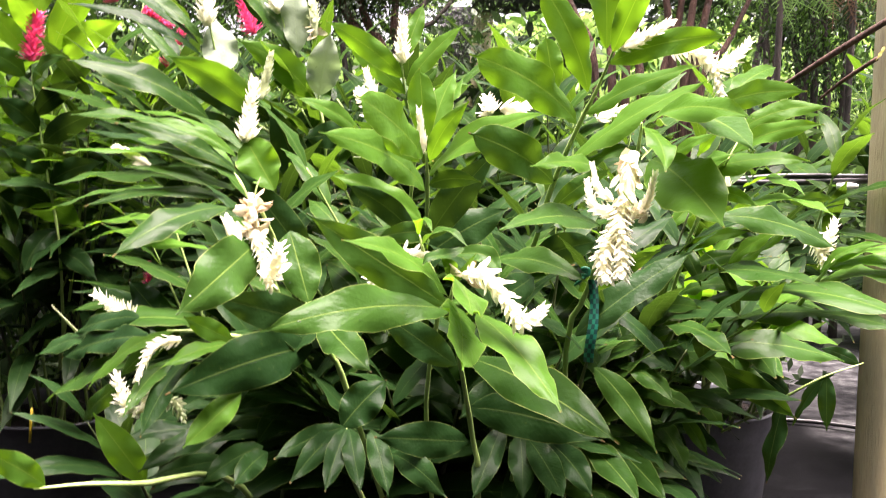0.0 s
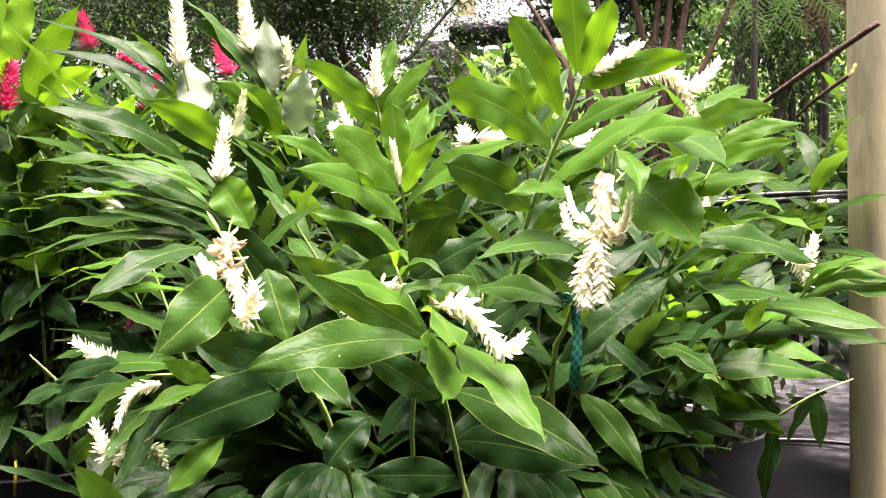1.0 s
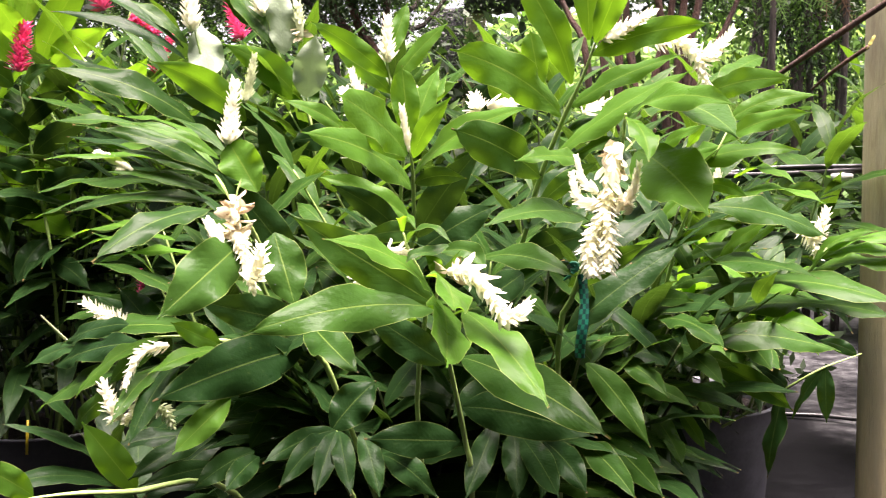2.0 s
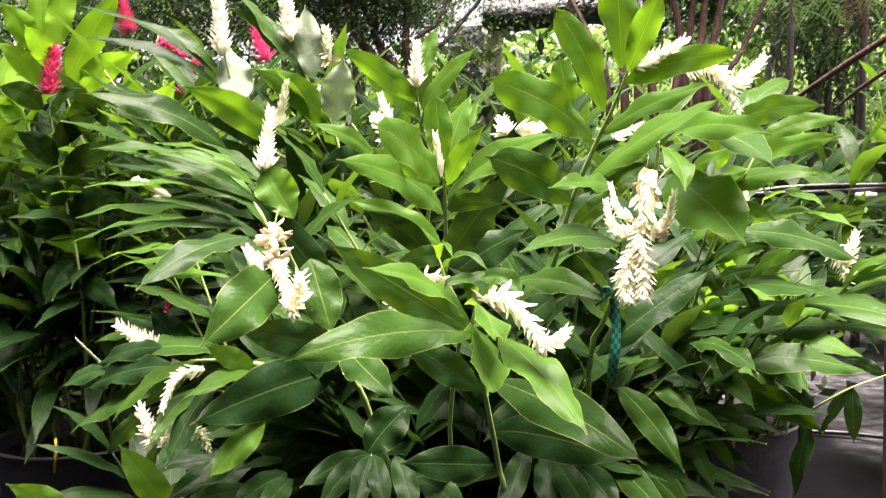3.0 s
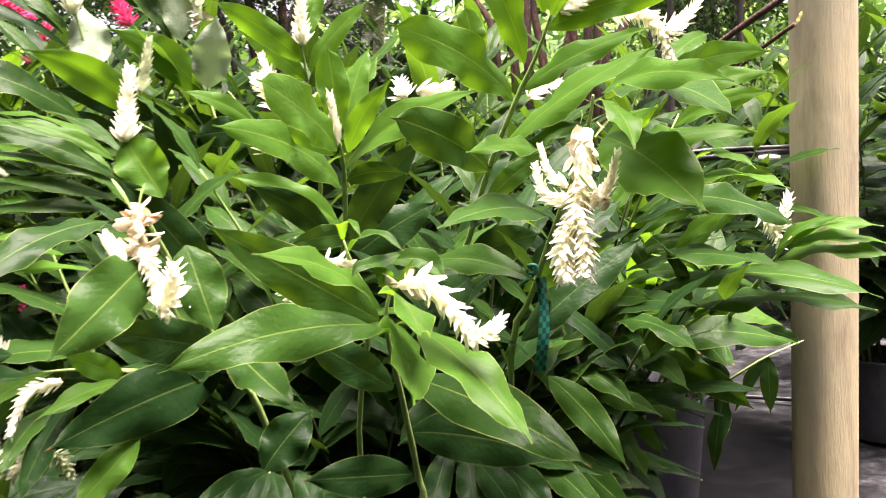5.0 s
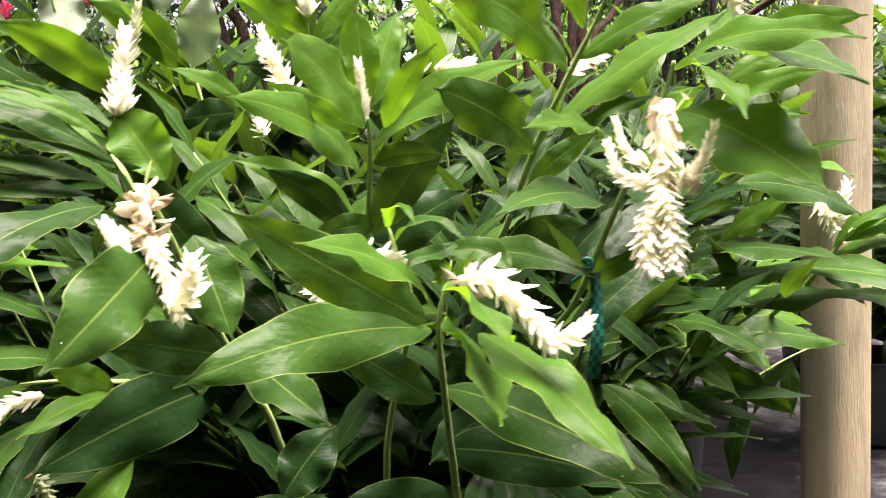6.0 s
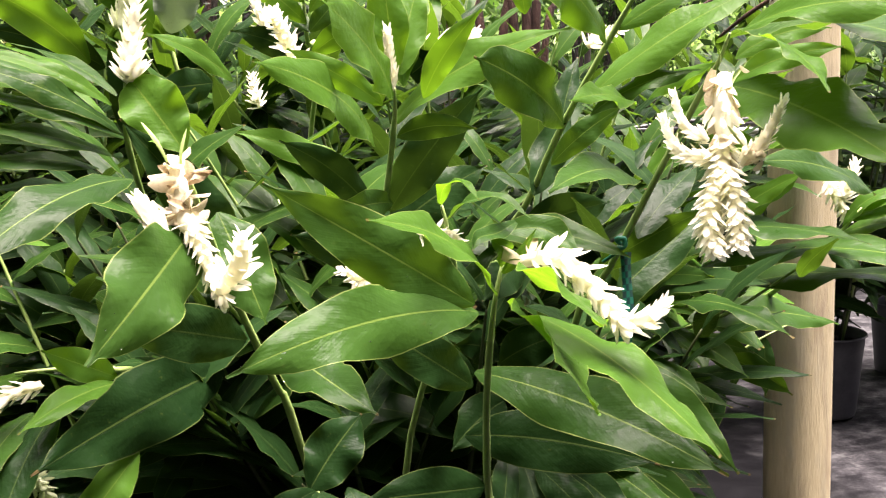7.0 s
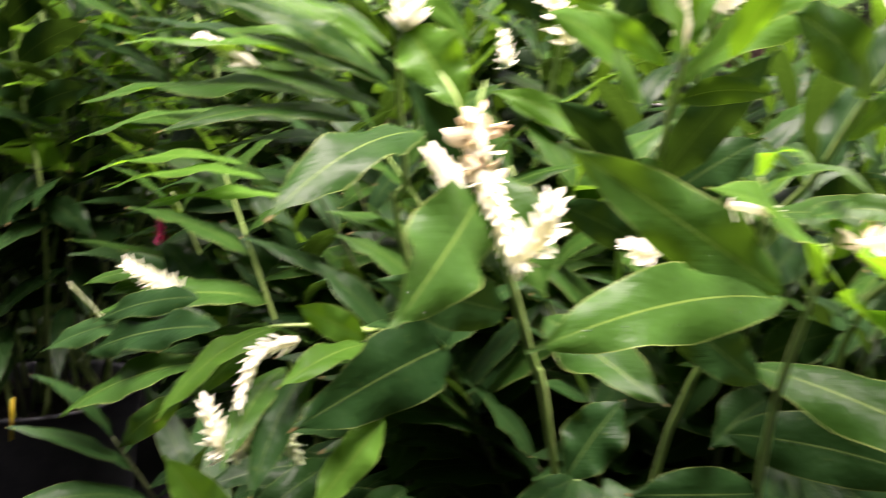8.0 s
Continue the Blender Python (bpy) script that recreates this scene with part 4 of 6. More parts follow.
leaf(thin_cane, (0.940, 2.450, 0.752), (0.836, 2.400, 0.825), 0.039, (0.312, -0.931, -0.191), (0.005, 0.000, 0.007), LEAF_OLD_SHADED)
leaf(thin_cane, (1.102, 2.400, 0.853), (1.017, 2.450, 0.884), 0.036, (-0.431, -0.875, 0.221), (0.002, 0.000, 0.006), LEAF_OLD_SHADED)
leaf(thin_cane, (1.013, 2.400, 0.815), (0.954, 2.450, 0.670), 0.040, (-0.890, -0.393, 0.230), (-0.002, 0.001, 0.001), LEAF_OLD_SHADED)

# low front leaves, in the colour that carries their shade
low_cane = stem(main, [(0.020, 1.850, 0.380), (-0.100, 1.500, 0.830), (-0.099, 1.420, 0.942)], 0.0052, 0.0038)
leaf(low_cane, (-0.102, 1.420, 0.944), (-0.194, 1.320, 0.922), 0.035, (0.619, -0.660, 0.426), (-0.002, 0.001, 0.005), LEAF_OLD_SHADED)
leaf(low_cane, (-0.103, 1.420, 0.942), (-0.166, 1.300, 0.892), 0.038, (0.555, -0.554, 0.620), (-0.004, 0.000, 0.004), LEAF_OLD_SHADED)
leaf(low_cane, (-0.099, 1.420, 0.942), (-0.113, 1.300, 0.881), 0.035, (0.335, -0.454, 0.826), (-0.002, -0.000, 0.001), LEAF_OLD_SHADED)
leaf(low_cane, (-0.095, 1.420, 0.942), (-0.059, 1.300, 0.880), 0.035, (-0.035, -0.469, 0.883), (0.000, 0.000, 0.000), LEAF_OLD_SHADED)
leaf(low_cane, (-0.108, 1.430, 0.941), (-0.041, 1.480, 1.009), 0.064, (0.273, -0.884, 0.379), (-0.003, 0.000, 0.002), LEAF_OLD_SHADED)
leaf(low_cane, (-0.064, 1.450, 0.932), (-0.025, 1.360, 0.856), 0.039, (-0.038, -0.653, 0.756), (0.003, 0.001, 0.001), LEAF_OLD_SHADED)
leaf(low_cane, (-0.029, 1.450, 0.893), (0.067, 1.340, 0.860), 0.044, (-0.468, -0.601, 0.648), (0.004, 0.002, 0.005), LEAF_OLD_SHADED)
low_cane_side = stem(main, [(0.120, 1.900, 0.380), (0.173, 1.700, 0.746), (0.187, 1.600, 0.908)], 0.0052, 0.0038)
leaf(low_cane_side, (0.155, 1.550, 0.918), (0.105, 1.420, 0.829), 0.043, (0.230, -0.611, 0.757), (-0.000, 0.000, 0.000), LEAF_OLD_SHADED)
leaf(low_cane_side, (0.201, 1.580, 0.883), (0.257, 1.450, 0.821), 0.050, (-0.378, -0.524, 0.764), (0.003, 0.000, 0.002), LEAF_OLD_SHADED)
leaf(low_cane_side, (0.240, 1.580, 0.876), (0.305, 1.480, 0.818), 0.052, (-0.399, -0.638, 0.659), (0.005, 0.001, 0.004), LEAF_OLD_SHADED)
leaf(low_cane_side, (0.187, 1.600, 0.887), (0.190, 1.500, 0.800), 0.049, (-0.037, -0.657, 0.753), (0.002, -0.000, 0.000), LEAF_OLD_SHADED)
leaf(low_cane_side, (0.179, 1.600, 0.949), (0.286, 1.550, 0.988), 0.059, (-0.456, -0.882, 0.122), (-0.001, 0.001, 0.006), LEAF_OLD_SHADED)
leaf(low_cane_side, (0.170, 1.620, 0.965), (0.079, 1.550, 0.926), 0.060, (0.413, -0.789, 0.455), (-0.003, 0.001, 0.005), LEAF_OLD_SHADED)
leaf(low_cane_side, (0.172, 1.650, 1.010), (0.253, 1.600, 1.058), 0.061, (-0.506, -0.861, -0.045), (-0.002, 0.001, 0.005), LEAF_OLD_SHADED)
leaf(low_cane_side, (0.173, 1.660, 1.019), (0.102, 1.620, 1.050), 0.051, (0.498, -0.867, 0.011), (0.002, 0.001, 0.006), LEAF_OLD_SHADED)

# low canes arching out with white spikes
arching_cane = stem(left, [(-0.300, 2.100, 0.400), (-0.186, 1.950, 0.848), (-0.284, 1.820, 0.991), (-0.322, 1.640, 1.046), (-0.391, 1.570, 1.069), (-0.438, 1.550, 1.073)], 0.0052, 0.0038)
leaf(arching_cane, (-0.630, 1.850, 1.010), (-0.857, 1.900, 0.945), 0.059, (-0.337, -0.448, 0.828), (-0.002, 0.001, 0.009), LEAF_OLD_SHADED)
leaf(arching_cane, (-0.570, 1.750, 0.972), (-0.815, 1.850, 0.856), 0.071, (-0.525, -0.430, 0.735), (-0.004, 0.000, 0.008))
leaf(arching_cane, (-0.544, 1.750, 1.022), (-0.776, 1.860, 0.952), 0.065, (-0.460, -0.503, 0.731), (-0.002, 0.001, 0.007), LEAF_OLD_SHADED)
leaf(arching_cane, (-0.427, 1.560, 1.070), (-0.552, 1.480, 0.982), 0.042, (-0.276, -0.488, 0.828), (-0.007, -0.001, 0.011), LEAF_YOUNG)
leaf(arching_cane, (-0.585, 1.700, 0.936), (-0.701, 1.780, 0.836), 0.042, (-0.592, -0.805, 0.040), (-0.003, -0.001, 0.003))
leaf(arching_cane, (-0.422, 1.550, 1.024), (-0.467, 1.420, 0.953), 0.038, (0.059, -0.494, 0.867), (-0.005, -0.001, 0.005))
leaf(arching_cane, (-0.388, 1.540, 1.035), (-0.439, 1.420, 0.919), 0.043, (-0.118, -0.664, 0.738), (-0.005, -0.001, 0.003), LEAF_OLD_SHADED)
leaf(arching_cane, (-0.718, 2.100, 1.032), (-0.864, 2.100, 1.011), 0.036, (-0.116, -0.583, 0.804), (-0.001, 0.001, 0.008))
leaf(arching_cane, (-0.719, 2.100, 1.016), (-0.835, 2.100, 0.991), 0.029, (-0.133, -0.777, 0.615), (-0.001, 0.000, 0.005))
leaf(arching_cane, (-0.605, 2.050, 0.968), (-0.733, 2.120, 1.087), 0.076, (0.030, -0.847, 0.531), (0.002, 0.001, 0.001), LEAF_OLD_SHADED)
leaf(arching_cane, (-0.649, 2.100, 0.966), (-0.804, 2.150, 1.065), 0.048, (-0.005, -0.895, 0.446), (0.003, 0.002, 0.004), LEAF_OLD_SHADED)
leaf(arching_cane, (-0.584, 1.800, 1.053), (-0.764, 1.880, 0.997), 0.050, (-0.476, -0.691, 0.543), (-0.002, 0.000, 0.007), LEAF_OLD_SHADED)
leaf(arching_cane, (-0.330, 1.580, 1.052), (-0.407, 1.550, 1.098), 0.039, (0.419, -0.901, 0.111), (0.000, 0.000, 0.000), LEAF_YOUNG)
leaf(arching_cane, (-0.307, 1.550, 0.965), (-0.379, 1.450, 0.894), 0.048, (0.519, -0.712, 0.473), (-0.000, -0.000, 0.000), LEAF_YOUNG)
leaf(arching_cane, (-0.369, 1.650, 0.861), (-0.533, 1.550, 0.870), 0.047, (0.252, -0.331, 0.909), (-0.001, 0.002, 0.008), LEAF_OLD_SHADED)
leaf(arching_cane, (-0.368, 1.650, 0.871), (-0.476, 1.500, 0.833), 0.046, (0.425, -0.497, 0.756), (-0.003, 0.001, 0.005), LEAF_OLD_SHADED)
leaf(arching_cane, (-0.351, 1.600, 0.824), (-0.457, 1.500, 0.823), 0.040, (0.644, -0.686, 0.338), (-0.001, 0.001, 0.004), LEAF_OLD_SHADED)
leaf(arching_cane, (-0.282, 1.600, 0.853), (-0.366, 1.500, 0.815), 0.045, (0.586, -0.663, 0.466), (-0.003, 0.001, 0.005), LEAF_OLD_SHADED)
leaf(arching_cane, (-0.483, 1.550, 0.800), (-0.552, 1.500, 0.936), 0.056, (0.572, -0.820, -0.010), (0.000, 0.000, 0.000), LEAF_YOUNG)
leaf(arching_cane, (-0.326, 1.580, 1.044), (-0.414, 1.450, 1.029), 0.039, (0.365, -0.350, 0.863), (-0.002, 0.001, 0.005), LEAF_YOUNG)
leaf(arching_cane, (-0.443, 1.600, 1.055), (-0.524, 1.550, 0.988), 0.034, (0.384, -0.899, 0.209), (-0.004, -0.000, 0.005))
leaf(arching_cane, (-0.237, 1.750, 0.949), (-0.345, 1.650, 0.903), 0.054, (0.539, -0.754, 0.376), (-0.003, 0.001, 0.006), LEAF_OLD_SHADED)
leaf(arching_cane, (-0.251, 1.750, 0.904), (-0.307, 1.650, 0.837), 0.054, (0.491, -0.658, 0.570), (-0.005, -0.000, 0.004), LEAF_OLD_SHADED)
leaf(arching_cane, (-0.206, 1.800, 0.866), (-0.306, 1.750, 0.906), 0.056, (0.493, -0.856, 0.158), (0.002, 0.002, 0.006), LEAF_OLD_SHADED)
leaf(arching_cane, (-0.273, 1.600, 0.842), (-0.308, 1.500, 0.813), 0.043, (0.633, -0.411, 0.656), (-0.003, 0.000, 0.003), LEAF_OLD_SHADED)

# tall canes behind with upright spikes
spike_cane = stem(back, [(-0.400, 2.550, 0.400), (-0.347, 2.300, 1.289), (-0.461, 2.250, 1.476), (-0.534, 2.220, 1.614), (-0.556, 2.200, 1.721)], 0.0052, 0.0038)
spike_cane_two = stem(back, [(-0.300, 2.550, 0.400), (-0.287, 2.300, 1.389), (-0.322, 2.270, 1.516), (-0.365, 2.250, 1.655), (-0.393, 2.250, 1.753)], 0.0052, 0.0038)
spike_cane_three = stem(back, [(-0.200, 2.500, 0.400), (-0.045, 2.100, 1.385), (-0.056, 2.000, 1.496), (-0.063, 1.950, 1.589)], 0.0052, 0.0038)
leaf(spike_cane, (-0.580, 2.200, 1.656), (-0.886, 2.150, 1.817), 0.038, (0.464, -0.511, 0.724), (0.009, 0.001, 0.017), LEAF_OLD_SHADED)
leaf(spike_cane, (-0.572, 2.200, 1.667), (-0.767, 2.200, 1.786), 0.042, (0.368, -0.705, 0.607), (0.007, 0.001, 0.012))
leaf(spike_cane, (-0.573, 2.200, 1.626), (-0.853, 2.100, 1.733), 0.038, (0.461, -0.559, 0.689), (0.008, 0.000, 0.020), LEAF_OLD_SHADED)
leaf(spike_cane, (-0.518, 2.200, 1.581), (-0.551, 2.250, 1.722), 0.086, (0.185, -0.911, 0.368), (0.000, 0.000, 0.000), LEAF_PALE)
leaf(spike_cane, (-0.440, 2.220, 1.481), (-0.623, 2.100, 1.614), 0.078, (0.437, -0.879, -0.191), (0.010, 0.002, 0.016), LEAF_YOUNG)
leaf(spike_cane, (-0.553, 2.200, 1.468), (-0.839, 2.050, 1.599), 0.085, (0.571, -0.596, 0.565), (0.008, 0.002, 0.020))
leaf(spike_cane, (-0.621, 2.220, 1.512), (-0.870, 2.200, 1.639), 0.069, (0.428, -0.488, 0.761), (0.004, 0.001, 0.007), LEAF_OLD_SHADED)
leaf(spike_cane, (-0.418, 2.250, 1.475), (-0.614, 2.200, 1.545), 0.069, (0.232, -0.972, -0.047), (0.004, 0.000, 0.010), LEAF_OLD_SHADED)
leaf(spike_cane, (-0.490, 2.250, 1.434), (-0.644, 2.200, 1.477), 0.064, (0.300, -0.953, -0.038), (0.002, 0.000, 0.008), LEAF_OLD_SHADED)
leaf(spike_cane_two, (-0.347, 2.250, 1.641), (-0.360, 2.250, 1.821), 0.070, (0.179, -0.984, 0.013), (0.000, 0.000, 0.000), LEAF_PALE)
leaf(spike_cane_two, (-0.297, 2.250, 1.536), (-0.258, 2.200, 1.681), 0.083, (0.099, -0.932, -0.348), (-0.000, -0.000, 0.000), LEAF_PALE)
leaf(spike_cane_two, (-0.311, 2.250, 1.526), (-0.486, 2.200, 1.665), 0.075, (0.207, -0.974, -0.091), (0.012, 0.001, 0.015), LEAF_YOUNG)
leaf(spike_cane_two, (-0.358, 2.250, 1.652), (-0.568, 2.300, 1.833), 0.069, (0.362, -0.699, 0.616), (0.011, 0.001, 0.013))
leaf(spike_cane_two, (-0.369, 2.250, 1.638), (-0.567, 2.300, 1.878), 0.077, (0.630, -0.471, 0.618), (0.009, 0.001, 0.007))
leaf(spike_cane_two, (-0.187, 2.200, 1.442), (-0.324, 2.100, 1.520), 0.046, (0.654, -0.724, 0.222), (0.005, 0.000, 0.009), LEAF_YOUNG)
leaf(spike_cane_two, (-0.347, 2.300, 1.304), (-0.406, 2.200, 1.514), 0.084, (0.305, -0.891, -0.337), (0.003, 0.001, 0.001), LEAF_OLD_SHADED)
leaf(spike_cane_two, (-0.317, 2.300, 1.332), (-0.285, 2.300, 1.475), 0.086, (0.159, -0.987, -0.036), (-0.000, -0.000, 0.000), LEAF_OLD_SHADED)
leaf(spike_cane_two, (-0.228, 2.300, 1.445), (-0.325, 2.200, 1.430), 0.070, (0.714, -0.699, 0.046), (-0.000, -0.000, 0.000), LEAF_OLD_SHADED)
leaf(spike_cane_two, (-0.392, 2.400, 1.480), (-0.226, 2.400, 1.507), 0.060, (0.012, -0.997, -0.072), (-0.000, -0.000, 0.000), LEAF_OLD_SHADED)
leaf(spike_cane_three, (-0.060, 1.960, 1.552), (-0.213, 1.900, 1.663), 0.050, (0.228, -0.953, -0.201), (0.004, -0.000, 0.006), LEAF_YOUNG)
leaf(spike_cane_three, (-0.052, 1.960, 1.536), (0.067, 1.960, 1.662), 0.043, (-0.312, -0.903, 0.295), (-0.003, -0.001, 0.003), LEAF_YOUNG)
leaf(spike_cane_three, (-0.059, 1.950, 1.592), (-0.019, 2.000, 1.714), 0.039, (0.221, -0.926, 0.307), (-0.000, -0.000, 0.000), LEAF_YOUNG)
leaf(spike_cane_three, (-0.057, 1.970, 1.519), (-0.184, 2.000, 1.622), 0.042, (-0.146, -0.984, 0.106), (0.003, -0.000, 0.004), LEAF_YOUNG)
leaf(spike_cane_three, (-0.053, 1.970, 1.506), (-0.132, 2.100, 1.620), 0.046, (-0.177, -0.705, 0.687), (0.000, 0.000, 0.000))
leaf(spike_cane_three, (-0.053, 1.970, 1.506), (0.014, 2.000, 1.581), 0.037, (0.265, -0.953, 0.146), (-0.000, -0.000, 0.000))
leaf(spike_cane_three, (-0.050, 2.000, 1.459), (-0.179, 1.950, 1.507), 0.049, (0.314, -0.940, -0.133), (0.003, -0.000, 0.007), LEAF_OLD_SHADED)
leaf(spike_cane_three, (-0.050, 2.000, 1.471), (0.087, 2.000, 1.543), 0.049, (0.033, -0.997, -0.063), (-0.003, -0.001, 0.007), LEAF_YOUNG)
leaf(spike_cane_three, (0.100, 2.300, 1.468), (0.173, 2.300, 1.586), 0.057, (0.012, -1.000, -0.007), (-0.005, -0.000, 0.003), LEAF_OLD_SHADED)
leaf(spike_cane_three, (0.114, 2.300, 1.439), (0.228, 2.300, 1.536), 0.057, (0.008, -1.000, -0.009), (-0.004, -0.000, 0.004))
leaf(spike_cane_three, (0.199, 2.300, 1.424), (0.144, 2.300, 1.552), 0.057, (-0.049, -0.999, -0.021), (0.005, -0.000, 0.002), LEAF_OLD_SHADED)

# red ginger leaves
red_cane = stem(red, [(-1.350, 3.050, 0.440), (-1.225, 2.800, 1.049), (-1.260, 2.800, 1.334), (-1.300, 2.800, 1.634)], 0.0052, 0.0038)
red_cane_two = stem(red, [(-1.420, 3.100, 0.440), (-1.197, 2.900, 1.294), (-1.270, 2.900, 1.606), (-1.345, 2.900, 1.861)], 0.0052, 0.0038)
leaf(red_cane_two, (-1.339, 2.850, 1.826), (-1.358, 2.900, 2.104), 0.076, (0.444, -0.876, 0.187), (-0.000, -0.000, 0.000), LEAF_RED)
leaf(red_cane_two, (-1.303, 2.850, 1.820), (-1.258, 2.900, 2.110), 0.086, (0.477, -0.875, 0.076), (-0.000, -0.000, 0.000), LEAF_RED)
leaf(red_cane_two, (-1.252, 2.850, 1.709), (-1.049, 2.800, 1.994), 0.095, (0.269, -0.898, -0.349), (-0.011, -0.006, 0.007), LEAF_RED)
leaf(red_cane_two, (-1.367, 2.850, 1.822), (-1.444, 2.800, 1.970), 0.085, (0.423, -0.902, -0.086), (0.011, 0.005, 0.007), LEAF_RED)
leaf(red_cane_two, (-1.305, 2.850, 1.763), (-1.314, 2.700, 1.880), 0.077, (0.584, -0.518, -0.625), (0.006, 0.002, 0.003), LEAF_RED)
leaf(red_cane_two, (-1.239, 2.900, 1.696), (-0.983, 2.750, 1.795), 0.089, (-0.287, -0.820, -0.496), (-0.009, -0.006, 0.014), LEAF_RED)
leaf(red_cane_two, (-1.294, 2.900, 1.715), (-1.178, 2.950, 1.956), 0.081, (0.459, -0.887, -0.038), (-0.006, -0.003, 0.003), LEAF_RED)
leaf(red_cane_two, (-1.369, 2.900, 1.717), (-1.458, 2.800, 1.848), 0.072, (0.546, -0.802, -0.242), (0.007, 0.003, 0.007), LEAF_RED)
leaf(red_cane_two, (-1.280, 2.900, 1.588), (-1.086, 2.800, 1.683), 0.079, (-0.204, -0.853, -0.481), (-0.008, -0.004, 0.011))
leaf(red_cane_two, (-1.372, 2.900, 1.644), (-1.463, 2.800, 1.708), 0.079, (0.649, -0.731, -0.212), (0.007, 0.002, 0.013))
leaf(red_cane, (-1.296, 2.800, 1.599), (-1.130, 2.700, 1.682), 0.051, (-0.574, -0.798, 0.182), (-0.014, -0.008, 0.018))
leaf(red_cane, (-1.290, 2.800, 1.511), (-1.099, 2.700, 1.606), 0.069, (-0.211, -0.853, -0.477), (-0.008, -0.004, 0.011), LEAF_OLD_SHADED)
leaf(red_cane, (-1.283, 2.800, 1.458), (-1.361, 2.700, 1.560), 0.076, (0.629, -0.738, -0.242), (0.008, 0.004, 0.010), LEAF_OLD_SHADED)
leaf(red_cane, (-1.266, 2.800, 1.423), (-1.032, 2.700, 1.520), 0.076, (-0.232, -0.900, -0.368), (-0.006, -0.003, 0.012), LEAF_OLD_SHADED)
leaf(red_cane, (-1.260, 2.800, 1.334), (-1.350, 2.700, 1.406), 0.077, (0.677, -0.719, -0.159), (0.006, 0.003, 0.012), LEAF_OLD_SHADED)
leaf(red_cane, (-1.252, 2.800, 1.299), (-1.037, 2.700, 1.367), 0.076, (-0.332, -0.903, -0.274), (-0.005, -0.002, 0.013), LEAF_OLD_SHADED)
leaf(red_cane, (-1.246, 2.800, 1.227), (-1.372, 2.700, 1.269), 0.077, (0.618, -0.786, -0.009), (0.003, 0.002, 0.014), LEAF_OLD_SHADED)
leaf(red_cane, (-1.239, 2.800, 1.156), (-1.294, 2.700, 1.027), 0.070, (0.565, -0.750, 0.344), (-0.011, -0.004, 0.008), LEAF_OLD_SHADED)
leaf(red_cane, (-1.233, 2.800, 1.085), (-1.067, 2.700, 1.008), 0.070, (-0.239, -0.809, 0.537), (0.008, 0.005, 0.011), LEAF_OLD_SHADED)
leaf(red_cane_two, (-1.020, 2.900, 1.583), (-0.889, 2.800, 1.714), 0.078, (-0.044, -0.814, -0.579), (-0.006, -0.002, 0.004), LEAF_RED)
leaf(red_cane_two, (-1.022, 2.900, 1.547), (-0.838, 2.800, 1.643), 0.079, (-0.236, -0.863, -0.446), (-0.004, -0.002, 0.006), LEAF_RED)
leaf(red_cane_two, (-1.057, 2.900, 1.584), (-1.048, 2.800, 1.752), 0.079, (0.382, -0.785, -0.488), (0.007, 0.003, 0.001), LEAF_RED)

stem(red, [(-1.42, 3.15, 0.440), (-1.180, 3.100, 1.150), (-1.018, 3.200, 1.688)], 0.0065, 0.005)
stem(red, [(-1.42, 3.15, 0.440), (-1.150, 2.950, 1.250), (-0.920, 2.750, 1.844)], 0.0065, 0.005)
stem(red, [(-1.42, 3.15, 0.440), (-1.300, 3.150, 1.300), (-1.185, 3.200, 1.917)], 0.0065, 0.005)
stem(red, [(-1.42, 3.15, 0.440), (-0.950, 3.050, 1.200), (-0.667, 3.100, 1.793)], 0.0065, 0.005)

# stray leaf close to the camera
stray_cane = stem(left, [(-0.300, 2.050, 0.380), (-0.330, 1.600, 0.781), (-0.451, 1.450, 0.831), (-0.525, 1.400, 0.846), (-0.589, 1.360, 0.851)], 0.006, 0.004)
leaf(stray_cane, (-0.576, 1.370, 0.853), (-0.643, 1.300, 0.934), 0.044, (0.740, -0.672, 0.039), (0.001, 0.002, 0.003), LEAF_YOUNG)

# flower spikes
flower(main, [(-0.217, 1.300, 1.314), (-0.213, 1.285, 1.273), (-0.202, 1.275, 1.250), (-0.178, 1.248, 1.189)], 0.024, dry=0.5, turns=11, scale=0.9, seed=1, open_angle=34, label='hanging cream spike, its upper bracts dried tan')
flower(main, [(-0.225, 1.270, 1.244), (-0.236, 1.275, 1.264), (-0.250, 1.285, 1.285)], 0.02, turns=2.6, scale=1.05, seed=2, open_angle=7)
flower(main, [(-0.181, 1.240, 1.206), (-0.164, 1.220, 1.231), (-0.158, 1.215, 1.260)], 0.02, turns=3, scale=0.9, seed=4)
flower(main, [(0.334, 1.315, 1.386), (0.322, 1.295, 1.347), (0.314, 1.275, 1.299)], 0.026, dry=1.0, hug=True, turns=6, scale=1.0, open_angle=30, seed=5, label='long hanging cream spike with tan dried bracts')
flower(main, [(0.317, 1.285, 1.318), (0.305, 1.270, 1.282), (0.287, 1.255, 1.244), (0.288, 1.245, 1.212)], 0.024, turns=11, scale=0.82, open_angle=31, seed=8, taper=0.95, spread=-0.15)
flower(main, [(0.308, 1.262, 1.294), (0.311, 1.245, 1.249), (0.307, 1.235, 1.218)], 0.016, turns=7, scale=0.78, seed=81, open_angle=31, taper=0.95, spread=-0.1)
flower(main, [(0.304, 1.280, 1.302), (0.276, 1.300, 1.311), (0.268, 1.325, 1.349)], 0.015, turns=6, scale=0.65, seed=6, open_angle=24)
